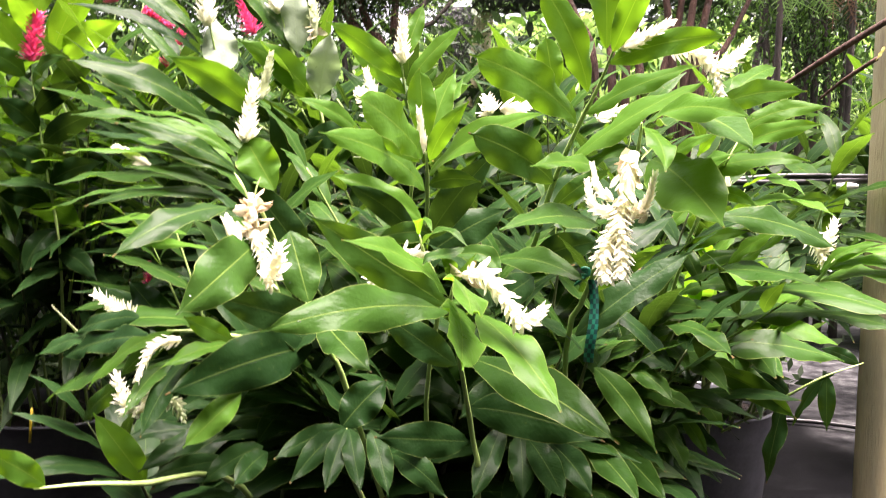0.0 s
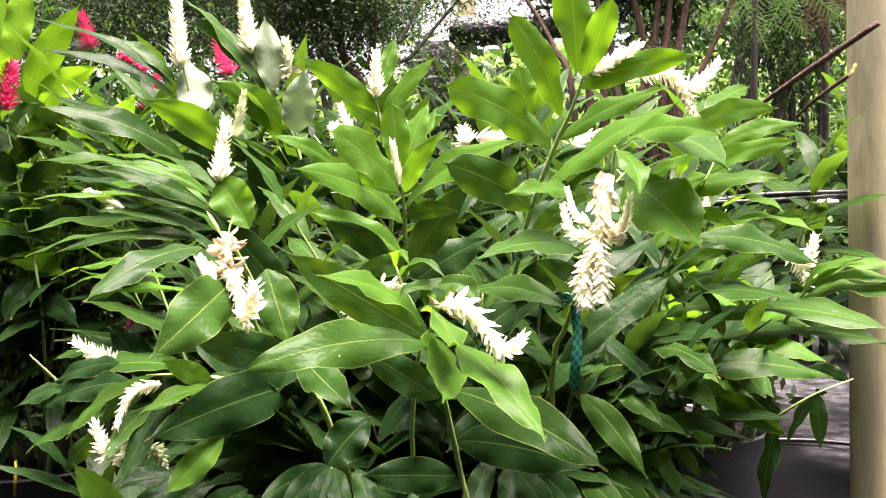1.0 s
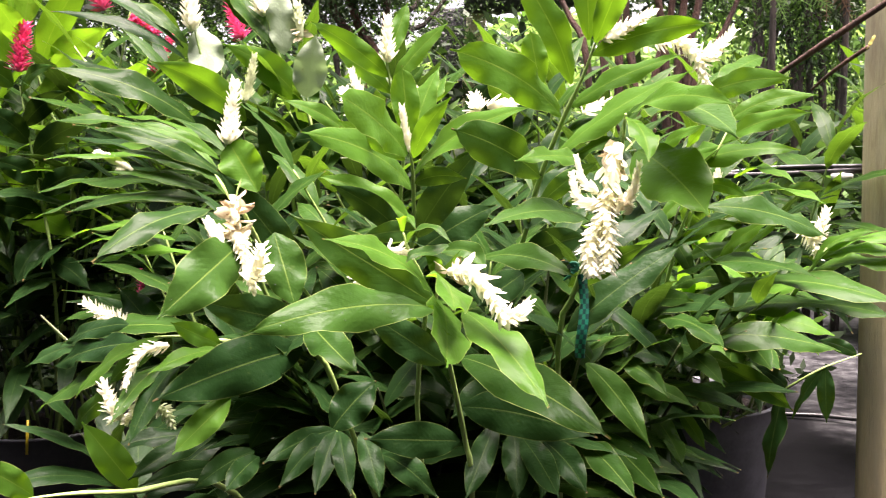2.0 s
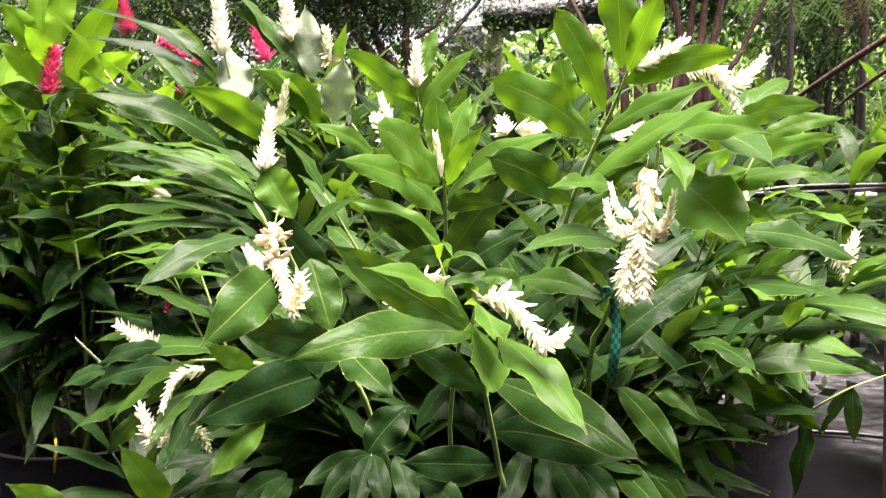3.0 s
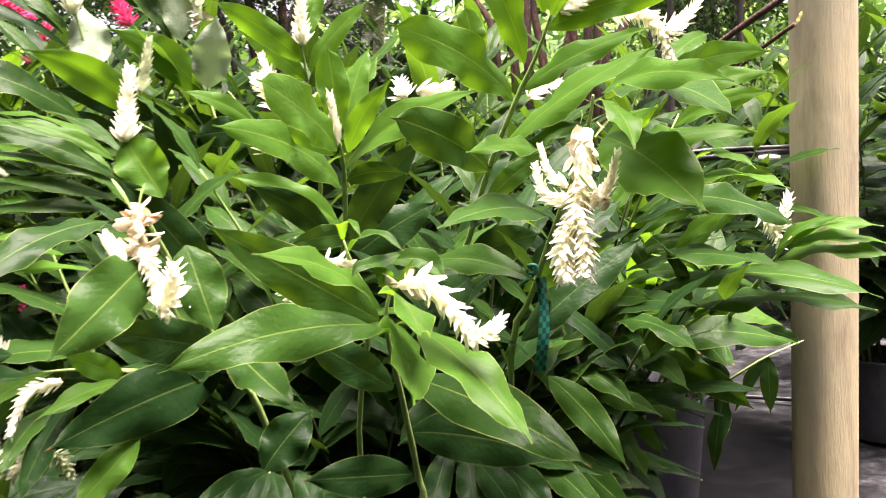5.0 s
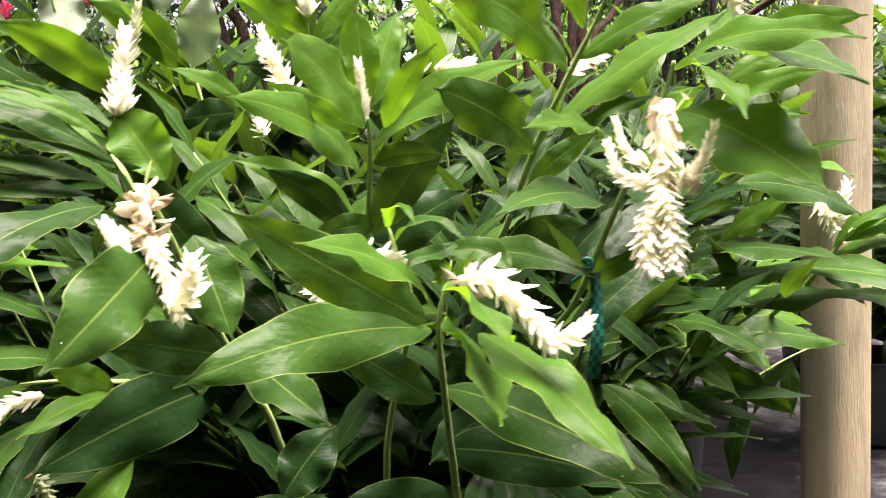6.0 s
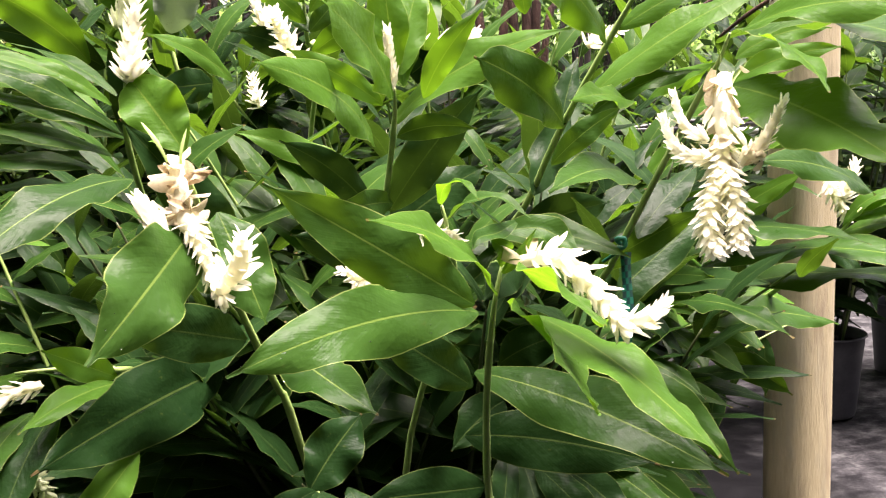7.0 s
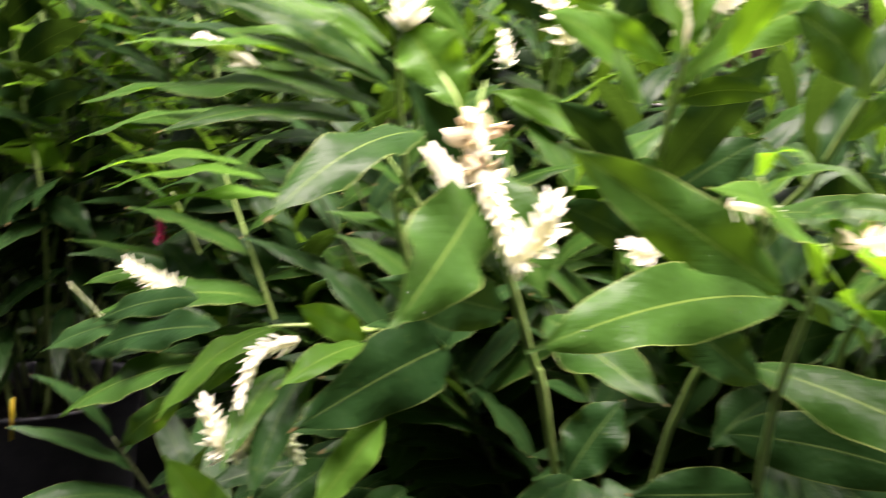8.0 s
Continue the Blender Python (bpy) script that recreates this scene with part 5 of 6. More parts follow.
flower(main, [(0.300, 1.285, 1.320), (0.282, 1.300, 1.337), (0.273, 1.310, 1.373)], 0.012, turns=4, scale=0.6, seed=71, open_angle=14)
flower(main, [(0.332, 1.268, 1.297), (0.344, 1.250, 1.323), (0.349, 1.225, 1.360)], 0.013, turns=5, scale=0.68, seed=7, open_angle=16)
flower(main, [(0.325, 1.260, 1.310), (0.342, 1.255, 1.301)], 0.012, turns=1.6, dry=1.0, scale=0.6, seed=72)
flower(main, [(0.094, 1.250, 1.215), (0.123, 1.220, 1.219), (0.152, 1.200, 1.186), (0.169, 1.180, 1.159)], 0.02, turns=5.5, scale=1.0, seed=9, dry=0.1, open_angle=35, taper=0.85)
flower(main, [(0.170, 1.180, 1.163), (0.186, 1.170, 1.170), (0.201, 1.165, 1.186)], 0.014, turns=2.2, scale=0.85, seed=10, open_angle=22)
flower(main, [(0.005, 1.300, 1.243), (0.031, 1.280, 1.240), (0.044, 1.270, 1.232)], 0.012, turns=2, scale=0.6, seed=11)
flower(main, [(-0.029, 1.420, 1.182), (-0.048, 1.400, 1.187), (-0.065, 1.400, 1.195)], 0.014, turns=2.5, scale=0.7, seed=12)
flower(main, [(-0.279, 1.500, 1.403), (-0.274, 1.500, 1.444), (-0.263, 1.500, 1.508)], 0.022, turns=8, scale=0.95, seed=13, open_angle=30)
flower(main, [(0.016, 1.520, 1.388), (0.013, 1.510, 1.423), (0.010, 1.500, 1.458)], 0.01, turns=3.5, scale=0.85, seed=14, open_angle=11)
flower(main, [(0.327, 1.420, 1.547), (0.359, 1.400, 1.562), (0.394, 1.380, 1.582)], 0.018, turns=5, scale=0.85, seed=15, open_angle=20)
flower(right, [(0.414, 1.500, 1.559), (0.453, 1.490, 1.554), (0.481, 1.480, 1.522), (0.491, 1.470, 1.476)], 0.022, turns=8, scale=0.95, seed=16)
flower(right, [(0.486, 1.480, 1.522), (0.510, 1.470, 1.537), (0.535, 1.470, 1.567)], 0.018, turns=4, scale=0.85, seed=17, open_angle=26)
flower(right, [(0.730, 1.730, 1.241), (0.747, 1.720, 1.209), (0.754, 1.710, 1.178)], 0.02, turns=4, scale=0.9, seed=18)
flower(right, [(0.752, 1.720, 1.209), (0.760, 1.710, 1.241), (0.768, 1.710, 1.272)], 0.018, turns=4, scale=0.85, seed=19, open_angle=28)
flower(right, [(0.616, 1.900, 1.318), (0.617, 1.900, 1.347)], 0.01, turns=2, scale=0.7, seed=20, open_angle=15)
flower(main, [(0.326, 1.700, 1.452), (0.347, 1.700, 1.467), (0.376, 1.680, 1.474)], 0.014, turns=3, scale=0.8, seed=21)
flower(back, [(-0.071, 1.750, 1.409), (-0.103, 1.720, 1.477), (-0.117, 1.700, 1.504)], 0.024, turns=6, scale=1.0, seed=51, open_angle=40)
flower(back, [(0.029, 1.620, 1.429), (0.024, 1.620, 1.464), (0.024, 1.620, 1.500)], 0.01, turns=3, scale=0.8, seed=52, open_angle=14)
flower(back, [(-0.138, 1.900, 1.384), (-0.146, 1.900, 1.410), (-0.148, 1.900, 1.436)], 0.014, turns=3, scale=0.8, seed=53)
flower(main, [(0.130, 2.000, 1.478), (0.124, 2.000, 1.491), (0.119, 2.000, 1.515)], 0.02, turns=3.5, scale=1.15, seed=22)
flower(main, [(0.149, 1.900, 1.483), (0.178, 1.900, 1.482), (0.208, 1.900, 1.492)], 0.02, turns=3.5, scale=1.2, seed=23, open_angle=20)
flower(left, [(-0.651, 1.940, 1.027), (-0.681, 1.920, 1.052), (-0.723, 1.900, 1.088)], 0.024, turns=6, scale=1.1, seed=24)
flower(left, [(-0.768, 1.950, 0.976), (-0.771, 1.880, 1.024), (-0.776, 1.820, 1.071)], 0.007, turns=5, scale=0.42, seed=25, open_angle=8, kind='green')
flower(left, [(-0.403, 1.520, 1.065), (-0.440, 1.500, 1.056), (-0.453, 1.480, 1.032), (-0.459, 1.460, 1.004)], 0.016, turns=4, scale=0.8, seed=26, open_angle=20)
flower(left, [(-0.465, 1.460, 0.953), (-0.480, 1.455, 0.974), (-0.490, 1.450, 1.020)], 0.02, turns=4, scale=0.95, seed=27)
flower(left, [(-0.446, 1.500, 0.979), (-0.462, 1.500, 0.950), (-0.469, 1.480, 0.942)], 0.016, turns=3, scale=0.8, seed=28)
flower(left, [(-0.432, 1.550, 0.947), (-0.418, 1.540, 0.937), (-0.402, 1.530, 0.915)], 0.016, turns=3, scale=0.75, seed=29, kind='green')
flower(main, [(-0.431, 1.470, 1.363), (-0.458, 1.470, 1.378), (-0.488, 1.470, 1.394)], 0.014, turns=3, scale=0.8, seed=30, open_angle=14)
flower(back, [(-0.557, 2.200, 1.697), (-0.559, 2.200, 1.803), (-0.564, 2.200, 1.938)], 0.03, turns=15, scale=1.2, seed=31, open_angle=27)
flower(back, [(-0.394, 2.250, 1.736), (-0.406, 2.250, 1.822), (-0.415, 2.250, 1.960)], 0.03, turns=15, scale=1.2, seed=32, open_angle=27)
flower(back, [(-0.329, 1.800, 1.495), (-0.316, 1.800, 1.540), (-0.306, 1.800, 1.587)], 0.018, turns=6, scale=0.8, seed=33, kind='green', open_angle=24)
flower(back, [(-0.304, 2.250, 1.681), (-0.307, 2.250, 1.723), (-0.310, 2.250, 1.767)], 0.026, turns=4, scale=1.0, seed=34, kind='green', dry=0.3)
flower(back, [(-0.059, 1.950, 1.583), (-0.059, 1.940, 1.624), (-0.057, 1.930, 1.676)], 0.022, turns=6, scale=1.0, seed=35, open_angle=28)
flower(back, [(-0.121, 1.970, 1.510), (-0.132, 1.970, 1.538), (-0.142, 1.970, 1.571)], 0.018, turns=3, scale=0.9, seed=36, open_angle=24)
flower(red, [(-1.298, 2.800, 1.678), (-1.288, 2.800, 1.748), (-1.271, 2.800, 1.826)], 0.032, turns=14, scale=1.15, seed=41, kind='red', open_angle=48, taper=0.75)
flower(red, [(-1.010, 3.200, 1.701), (-0.990, 3.200, 1.750), (-0.947, 3.200, 1.844)], 0.032, turns=12, scale=1.15, seed=42, kind='red', open_angle=48)
flower(red, [(-0.917, 2.750, 1.831), (-0.883, 2.750, 1.803), (-0.843, 2.750, 1.778)], 0.032, turns=10, scale=1.15, seed=43, kind='red', open_angle=48)
flower(red, [(-1.189, 3.200, 1.929), (-1.203, 3.200, 1.989), (-1.217, 3.200, 2.056)], 0.03, turns=10, scale=1.15, seed=44, kind='red', open_angle=48)
flower(red, [(-0.672, 3.100, 1.804), (-0.700, 3.100, 1.862), (-0.715, 3.100, 1.931)], 0.03, turns=10, scale=1.15, seed=45, kind='red', open_angle=48)
flower(red, [(-0.904, 2.700, 0.991), (-0.904, 2.700, 1.034), (-0.907, 2.700, 1.072)], 0.018, turns=4, scale=0.7, seed=46, kind='red', open_angle=35)


# ---- fuller foliage of the same plants ----
# inner canes, mostly in the leaf colour darkened for shade
rnd = random.Random(5)
for k in range(13):
    a = 6.28 * k / 13 + rnd.uniform(-0.2, 0.2)
    shoot(main, (0.12 + 0.18 * math.cos(a), 2.05 + 0.18 * math.sin(a), 0.38), (0.12 + 0.5 * math.cos(a), 2.0 + 0.25 * math.sin(a), rnd.uniform(0.85, 1.3)), 7, 0.27, rnd.uniform(0, 180), 0.1, seed=k, low=LEAF_OLD_SHADED, mat=LEAF_OLD_SHADED)
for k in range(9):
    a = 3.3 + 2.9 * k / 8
    shoot(main, (0.12 + 0.16 * math.cos(a), 2.05 + 0.16 * math.sin(a), 0.38), (0.12 + 0.55 * math.cos(a), 1.95 + 0.36 * math.sin(a), rnd.uniform(0.95, 1.2)), 6, 0.24, rnd.uniform(0, 180), 0.2, seed=k + 500, mat=LEAF_OLD_SHADED)
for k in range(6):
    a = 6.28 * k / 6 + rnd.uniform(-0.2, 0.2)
    shoot(left, (-0.45 + 0.14 * math.cos(a), 2.05 + 0.14 * math.sin(a), 0.36), (-0.45 + 0.35 * math.cos(a), 1.95 + 0.3 * math.sin(a), rnd.uniform(0.75, 1.1)), 6, 0.25, rnd.uniform(0, 180), 0.1, seed=k + 20, low=LEAF_OLD_SHADED, mat=LEAF_OLD_SHADED)
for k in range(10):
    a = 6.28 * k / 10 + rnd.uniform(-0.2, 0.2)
    shoot(back, (-0.38 + 0.18 * math.cos(a), 2.7 + 0.18 * math.sin(a), 0.38), (-0.38 + 0.5 * math.cos(a), 2.65 + 0.3 * math.sin(a), rnd.uniform(1.1, 1.6)), 7, 0.3, rnd.uniform(0, 180), 0.2, seed=k + 40, low=LEAF_OLD_SHADED, mat=LEAF_OLD_SHADED if k % 2 else LEAF)
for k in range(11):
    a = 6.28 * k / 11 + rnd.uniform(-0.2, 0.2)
    shoot(right, (0.86 + 0.18 * math.cos(a), 3.22 + 0.18 * math.sin(a), 0.42), (0.75 + 0.45 * math.cos(a), 2.9 + 0.4 * math.sin(a), rnd.uniform(0.9, 1.45)), 6, 0.3, rnd.uniform(0, 180), 0.5, seed=k + 80, low=LEAF_OLD_SHADED, mat=LEAF_OLD_SHADED if k % 2 else LEAF)
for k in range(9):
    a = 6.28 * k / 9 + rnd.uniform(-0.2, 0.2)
    shoot(red, (-1.42 + 0.18 * math.cos(a), 3.15 + 0.18 * math.sin(a), 0.44), (-1.45 + 0.45 * math.cos(a), 3.1 + 0.35 * math.sin(a), rnd.uniform(1.2, 1.75)), 8, 0.32, rnd.uniform(0, 180), 0.25, LEAF_RED if k % 3 == 0 else LEAF_OLD_SHADED, seed=k + 120, low=LEAF_OLD_SHADED)
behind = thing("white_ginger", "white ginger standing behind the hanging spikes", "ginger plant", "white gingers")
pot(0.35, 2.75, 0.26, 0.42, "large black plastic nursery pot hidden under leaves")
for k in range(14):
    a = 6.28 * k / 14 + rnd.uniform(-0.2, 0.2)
    shoot(behind, (0.35 + 0.15 * math.cos(a), 2.75 + 0.15 * math.sin(a), 0.38), (0.3 + 0.55 * math.cos(a), 2.55 + 0.35 * math.sin(a), rnd.uniform(0.95, 1.5)), 8, 0.3, rnd.uniform(0, 180), 0.15, seed=k + 160, low=LEAF_OLD_SHADED, mat=LEAF_OLD_SHADED if k % 3 else LEAF)
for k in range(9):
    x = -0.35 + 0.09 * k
    shoot(behind, (0.2 + 0.02 * k, 2.6, 0.38), (x, 2.3 + 0.2 * (k % 3), rnd.uniform(1.48, 1.68)), 8, 0.3, rnd.uniform(0, 180), 0.3, seed=k + 700, mat=LEAF_OLD_SHADED if k % 2 else LEAF)


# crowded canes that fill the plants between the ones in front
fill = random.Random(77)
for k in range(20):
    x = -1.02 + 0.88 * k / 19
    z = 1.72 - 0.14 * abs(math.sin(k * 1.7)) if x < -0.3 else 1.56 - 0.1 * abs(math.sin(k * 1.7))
    shoot(back, (-0.38 + 0.2 * math.cos(k * 2.4), 2.72 + 0.2 * math.sin(k * 2.4), 0.38), (x, 2.58 + 0.22 * (k % 3), z), 8, 0.31, fill.uniform(-40, 40), 0.3, seed=k + 900, mat=(LEAF, LEAF_OLD_SHADED, LEAF)[k % 3], low=LEAF_OLD_SHADED)
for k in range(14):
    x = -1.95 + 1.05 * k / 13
    shoot(red, (-1.42 + 0.2 * math.cos(k * 2.4), 3.15 + 0.2 * math.sin(k * 2.4), 0.44), (x, 2.95 + 0.2 * (k % 3), 1.82 - 0.25 * abs(math.sin(k * 1.7))), 8, 0.33, fill.uniform(-60, 60), 0.4, seed=k + 1060, mat=(LEAF_RED, LEAF)[k % 2], low=LEAF_OLD_SHADED, wide=0.25)
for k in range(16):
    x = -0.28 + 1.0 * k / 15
    shoot(behind, (0.35 + 0.18 * math.cos(k * 2.4), 2.75 + 0.18 * math.sin(k * 2.4), 0.38), (x, 2.42 + 0.2 * (k % 3), 1.54 - 0.2 * abs(math.sin(k * 2.1))), 8, 0.28, fill.uniform(-40, 40), 0.3, seed=k + 940, mat=(LEAF, LEAF_OLD_SHADED, LEAF_OLD_SHADED)[k % 3], low=LEAF_OLD_SHADED)
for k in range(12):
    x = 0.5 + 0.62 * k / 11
    shoot(right, (0.86 + 0.2 * math.cos(k * 2.4), 3.25 + 0.2 * math.sin(k * 2.4), 0.46), (x, 2.75 + 0.2 * (k % 3), 1.42 - 0.3 * abs(math.sin(k * 1.3))), 8, 0.28, fill.uniform(-40, 40), 0.55, seed=k + 970, mat=(LEAF, LEAF_OLD_SHADED)[k % 2], low=LEAF_OLD_SHADED)
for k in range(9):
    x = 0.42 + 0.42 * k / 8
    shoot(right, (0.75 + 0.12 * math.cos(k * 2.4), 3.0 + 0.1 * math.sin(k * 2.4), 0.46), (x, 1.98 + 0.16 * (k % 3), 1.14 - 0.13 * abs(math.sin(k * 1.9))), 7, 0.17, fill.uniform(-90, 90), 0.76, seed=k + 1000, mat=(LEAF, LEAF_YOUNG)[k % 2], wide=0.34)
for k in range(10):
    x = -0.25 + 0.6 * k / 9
    shoot(main, (0.12 + 0.15 * math.cos(k * 2.4), 2.05 + 0.15 * math.sin(k * 2.4), 0.38), (x, 1.86 + 0.12 * (k % 3), 1.36 - 0.22 * abs(math.sin(k * 1.9))), 8, 0.25, fill.uniform(-45, 45), 0.35, seed=k + 1030, mat=(LEAF, LEAF_OLD_SHADED)[k % 2], low=LEAF_OLD_SHADED, wide=0.25)
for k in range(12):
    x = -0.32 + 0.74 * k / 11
    shoot(main, (0.12 + 0.15 * math.cos(k * 2.4), 2.05 + 0.15 * math.sin(k * 2.4), 0.38), (x, 1.74 + 0.07 * (k % 3), 1.27 - 0.26 * abs(math.sin(k * 2.3))), 7, 0.23, fill.uniform(-22, 22), 0.4, seed=k + 1100, mat=(LEAF, LEAF, LEAF_OLD_SHADED)[k % 3], low=LEAF_OLD_SHADED, wide=0.3)
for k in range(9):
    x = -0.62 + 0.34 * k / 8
    shoot(left, (-0.45 + 0.12 * math.cos(k * 2.4), 2.05 + 0.12 * math.sin(k * 2.4), 0.36), (x, 2.12 + 0.1 * (k % 3), 1.22 - 0.25 * abs(math.sin(k * 1.3))), 7, 0.24, fill.uniform(-30, 30), 0.4, seed=k + 1130, mat=(LEAF, LEAF_OLD_SHADED)[k % 2], low=LEAF_OLD_SHADED, wide=0.27)
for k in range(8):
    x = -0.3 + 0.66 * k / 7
    shoot(main, (0.12 + 0.15 * math.cos(k * 2.4), 2.02 + 0.12 * math.sin(k * 2.4), 0.38), (x, 1.66 + 0.06 * (k % 2), 1.02 - 0.16 * (k % 3) / 2), 6, 0.24, fill.uniform(-20, 20), 0.35, seed=k + 1160, mat=(LEAF_OLD_SHADED, LEAF)[k % 2], wide=0.34)


# ---- far surroundings ----
def foliage(name, label, centre, spread, count, size, mats, seed, category, parent=None, droop=0.0, slim=0.2, clump=120):
    """Many small pointed leaves thrown through an uneven cloud."""
    g = np.random.default_rng(seed)
    hubs = g.normal(0, 1, (max(6, count // clump), 3)) * np.array(spread) * 0.55 + np.array(centre)
    verts, faces, fm = [], [], []
    for i in range(count):
        h = g.integers(len(hubs))
        c = hubs[h] + g.normal(0, 1, 3) * np.array(spread) * 0.16
        c[2] = max(c[2], 0.03)
        d = g.normal(0, 1, 3)
        d[2] -= droop
        d = unit(d)
        n = unit(np.cross(d, g.normal(0, 1, 3)))
        ln = size * g.uniform(0.6, 1.4)
        w = ln * slim
        k = len(verts)
        verts += [c, c + d * ln * 0.45 + n * w, c + d * ln, c + d * ln * 0.45 - n * w]
        faces.append((k, k + 1, k + 2, k + 3))
        fm.append(int(h) % len(mats))
    return link(name, verts, faces, mats, parent, label, smooth=False, faces_mat=fm)


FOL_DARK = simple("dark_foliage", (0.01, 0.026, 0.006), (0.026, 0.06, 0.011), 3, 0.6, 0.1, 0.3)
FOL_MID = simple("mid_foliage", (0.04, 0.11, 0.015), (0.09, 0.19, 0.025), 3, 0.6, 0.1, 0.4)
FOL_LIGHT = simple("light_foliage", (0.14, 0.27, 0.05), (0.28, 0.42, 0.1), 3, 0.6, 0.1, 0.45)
FERN_GREEN = simple("green_fern", (0.1, 0.22, 0.04), (0.22, 0.38, 0.1), 8, 0.6, 0.2, 0.4)
FERN_BROWN = simple("brown_fern", (0.1, 0.05, 0.03), (0.2, 0.12, 0.06), 8, 0.7, 0.2, 0.3)
SHEET = simple("black_sheet", (0.006, 0.006, 0.008), (0.022, 0.022, 0.026), 6, 0.45, 0.6, dist=0.03)
YELLOW_LEAF = simple("yellowed_leaf", (0.35, 0.32, 0.06), (0.5, 0.45, 0.12), 30, 0.6, 0.2, 0.3)
TIE = simple("green_tie", (0.0, 0.12, 0.07), (0.01, 0.2, 0.12), 30, 0.4, 0.1)
YELLOW = simple("yellow_plastic", (0.6, 0.42, 0.02), (0.75, 0.55, 0.04), 30, 0.5, 0.1)


def checker_tape():
    m, nt, b = material("checkered_tape", 0.45)
    uv = nt.nodes.new("ShaderNodeUVMap")
    ch = nt.nodes.new("ShaderNodeTexChecker")
    ch.inputs["Scale"].default_value = 1.0
    ch.inputs[1].default_value, ch.inputs[2].default_value = (0.0, 0.2, 0.12, 1), (0.005, 0.045, 0.04, 1)
    nt.links.new(uv.outputs[0], ch.inputs[0])
    nt.links.new(ch.outputs[0], b.inputs["Base Color"])
    bump(nt, b, noise_tex(nt, 60.0), 0.2, 0.002)
    return m


def tape_strip(top, foot, width=0.017):
    """A strip of green checkered flagging tape hanging from a cane, slightly curled."""
    verts, uvs, faces = [], [], []
    top, foot = np.array(top), np.array(foot)
    n = 24
    for i in range(n + 1):
        t = i / n
        c = top + (foot - top) * t + np.array((0.004 * math.sin(t * 5), 0.006 * math.sin(t * 7), 0))
        a = 0.5 * math.sin(t * 4 + 0.6)
        s = np.array((math.cos(a), math.sin(a), 0)) * width / 2
        b = np.array((-math.sin(a), math.cos(a), 0)) * 0.0006
        verts += [c - s - b, c + s - b, c + s + b, c - s + b]
        uvs += [(0, t * 17), (3, t * 17), (3, t * 17), (0, t * 17)]
    for i in range(n):
        for k in range(4):
            faces.append((i * 4 + k, i * 4 + (k + 1) % 4, i * 4 + 4 + (k + 1) % 4, i * 4 + 4 + k))
    ob = link("flagging_tape", verts, faces, checker_tape(), None, "", uvs)
    tagged(ob, "green checkered flagging tape hanging from a ginger cane", "flagging tape")


def hanging_sheet(a, b):
    """A creased black plastic sheet between two opposite corners."""
    verts, faces = [], []
    nx, nz = 14, 16
    for back in (0, 1):
        for j in range(nz + 1):
            for i in range(nx + 1):
                x = a[0] + (b[0] - a[0]) * i / nx
                z = a[2] + (b[2] - a[2]) * j / nz
                verts.append((x + 0.03 * noise.noise((x * 4, z * 4, 0)), a[1] + 0.05 * noise.noise((x * 7, z * 2.5, 1)) + 0.004 * back, z))
    off = (nx + 1) * (nz + 1)
    for back in (0, 1):
        for j in range(nz):
            for i in range(nx):
                k = back * off + j * (nx + 1) + i
                f = (k, k + 1, k + nx + 2, k + nx + 1)
                faces.append(f if back else f[::-1])
    tagged(link("plastic_sheet", verts, faces, SHEET), "creased black plastic sheet hanging from the frame", "plastic sheet")


def frond(parent, pts, mat):
    """A fern frond: a rib with paired leaflets, each toothed."""
    curve = bezier(pts, 26)
    verts, faces = tube_data(curve, (0.005, 0.002), 5)
    for i in range(2, 26):
        t = i / 25
        d = unit(curve[i] - curve[i - 1])
        s = unit(np.cross(d, (0.1, 1.0, 0.3)))
        ln = 0.075 * math.sin(math.pi * (0.12 + 0.86 * t)) + 0.006
        for sg in (-1, 1):
            w = unit(s * sg + d * 0.45 + np.array((0, 0, -0.25)))
            for q in range(7):
                p = curve[i] + w * ln * q / 7
                tooth = ln * 0.13 * (1 - q / 7.5) + 0.0015
                for e in (-1, 1):
                    k = len(verts)
                    verts += [p, p + w * ln * 0.13, p + w * ln * 0.1 + d * e * tooth]
                    faces.append((k, k + 1, k + 2))
    return link("frond", verts, faces, mat, parent)


evergreen = thing("tree", "dark feathery evergreen with leaning reddish trunks", "tree", "trees behind the gingers")
tube("trunk", [(-0.50, 4.80, -0.02), (-0.50, 4.80, 1.75), (-0.67, 4.95, 2.22), (-0.84, 5.10, 2.72)], (0.034, 0.027, 0.015), BARK, evergreen)
tube("trunk", [(-0.41, 4.80, -0.02), (-0.41, 4.80, 1.75), (-0.54, 4.95, 2.13), (-0.71, 5.10, 2.59)], (0.034, 0.027, 0.015), BARK, evergreen)
tube("trunk", [(-0.33, 4.80, -0.02), (-0.33, 4.80, 1.69), (-0.39, 4.95, 2.13), (-0.34, 5.10, 2.58)], (0.034, 0.027, 0.015), BARK, evergreen)
tube("trunk", [(-0.33, 4.70, -0.02), (-0.33, 4.70, 1.80), (-0.14, 4.85, 2.14), (0.16, 5.00, 2.51)], (0.018, 0.014, 0.008), BARK_DARK, evergreen)
tube("trunk", [(-0.37, 4.70, -0.02), (-0.37, 4.70, 1.86), (-0.20, 4.85, 2.23), (-0.08, 5.00, 2.55)], (0.018, 0.014, 0.008), BARK_DARK, evergreen)
tube("trunk", [(-0.61, 4.70, -0.02), (-0.61, 4.70, 1.86), (-0.86, 4.85, 2.30), (-1.10, 5.00, 2.61)], (0.018, 0.014, 0.008), BARK_DARK, evergreen)
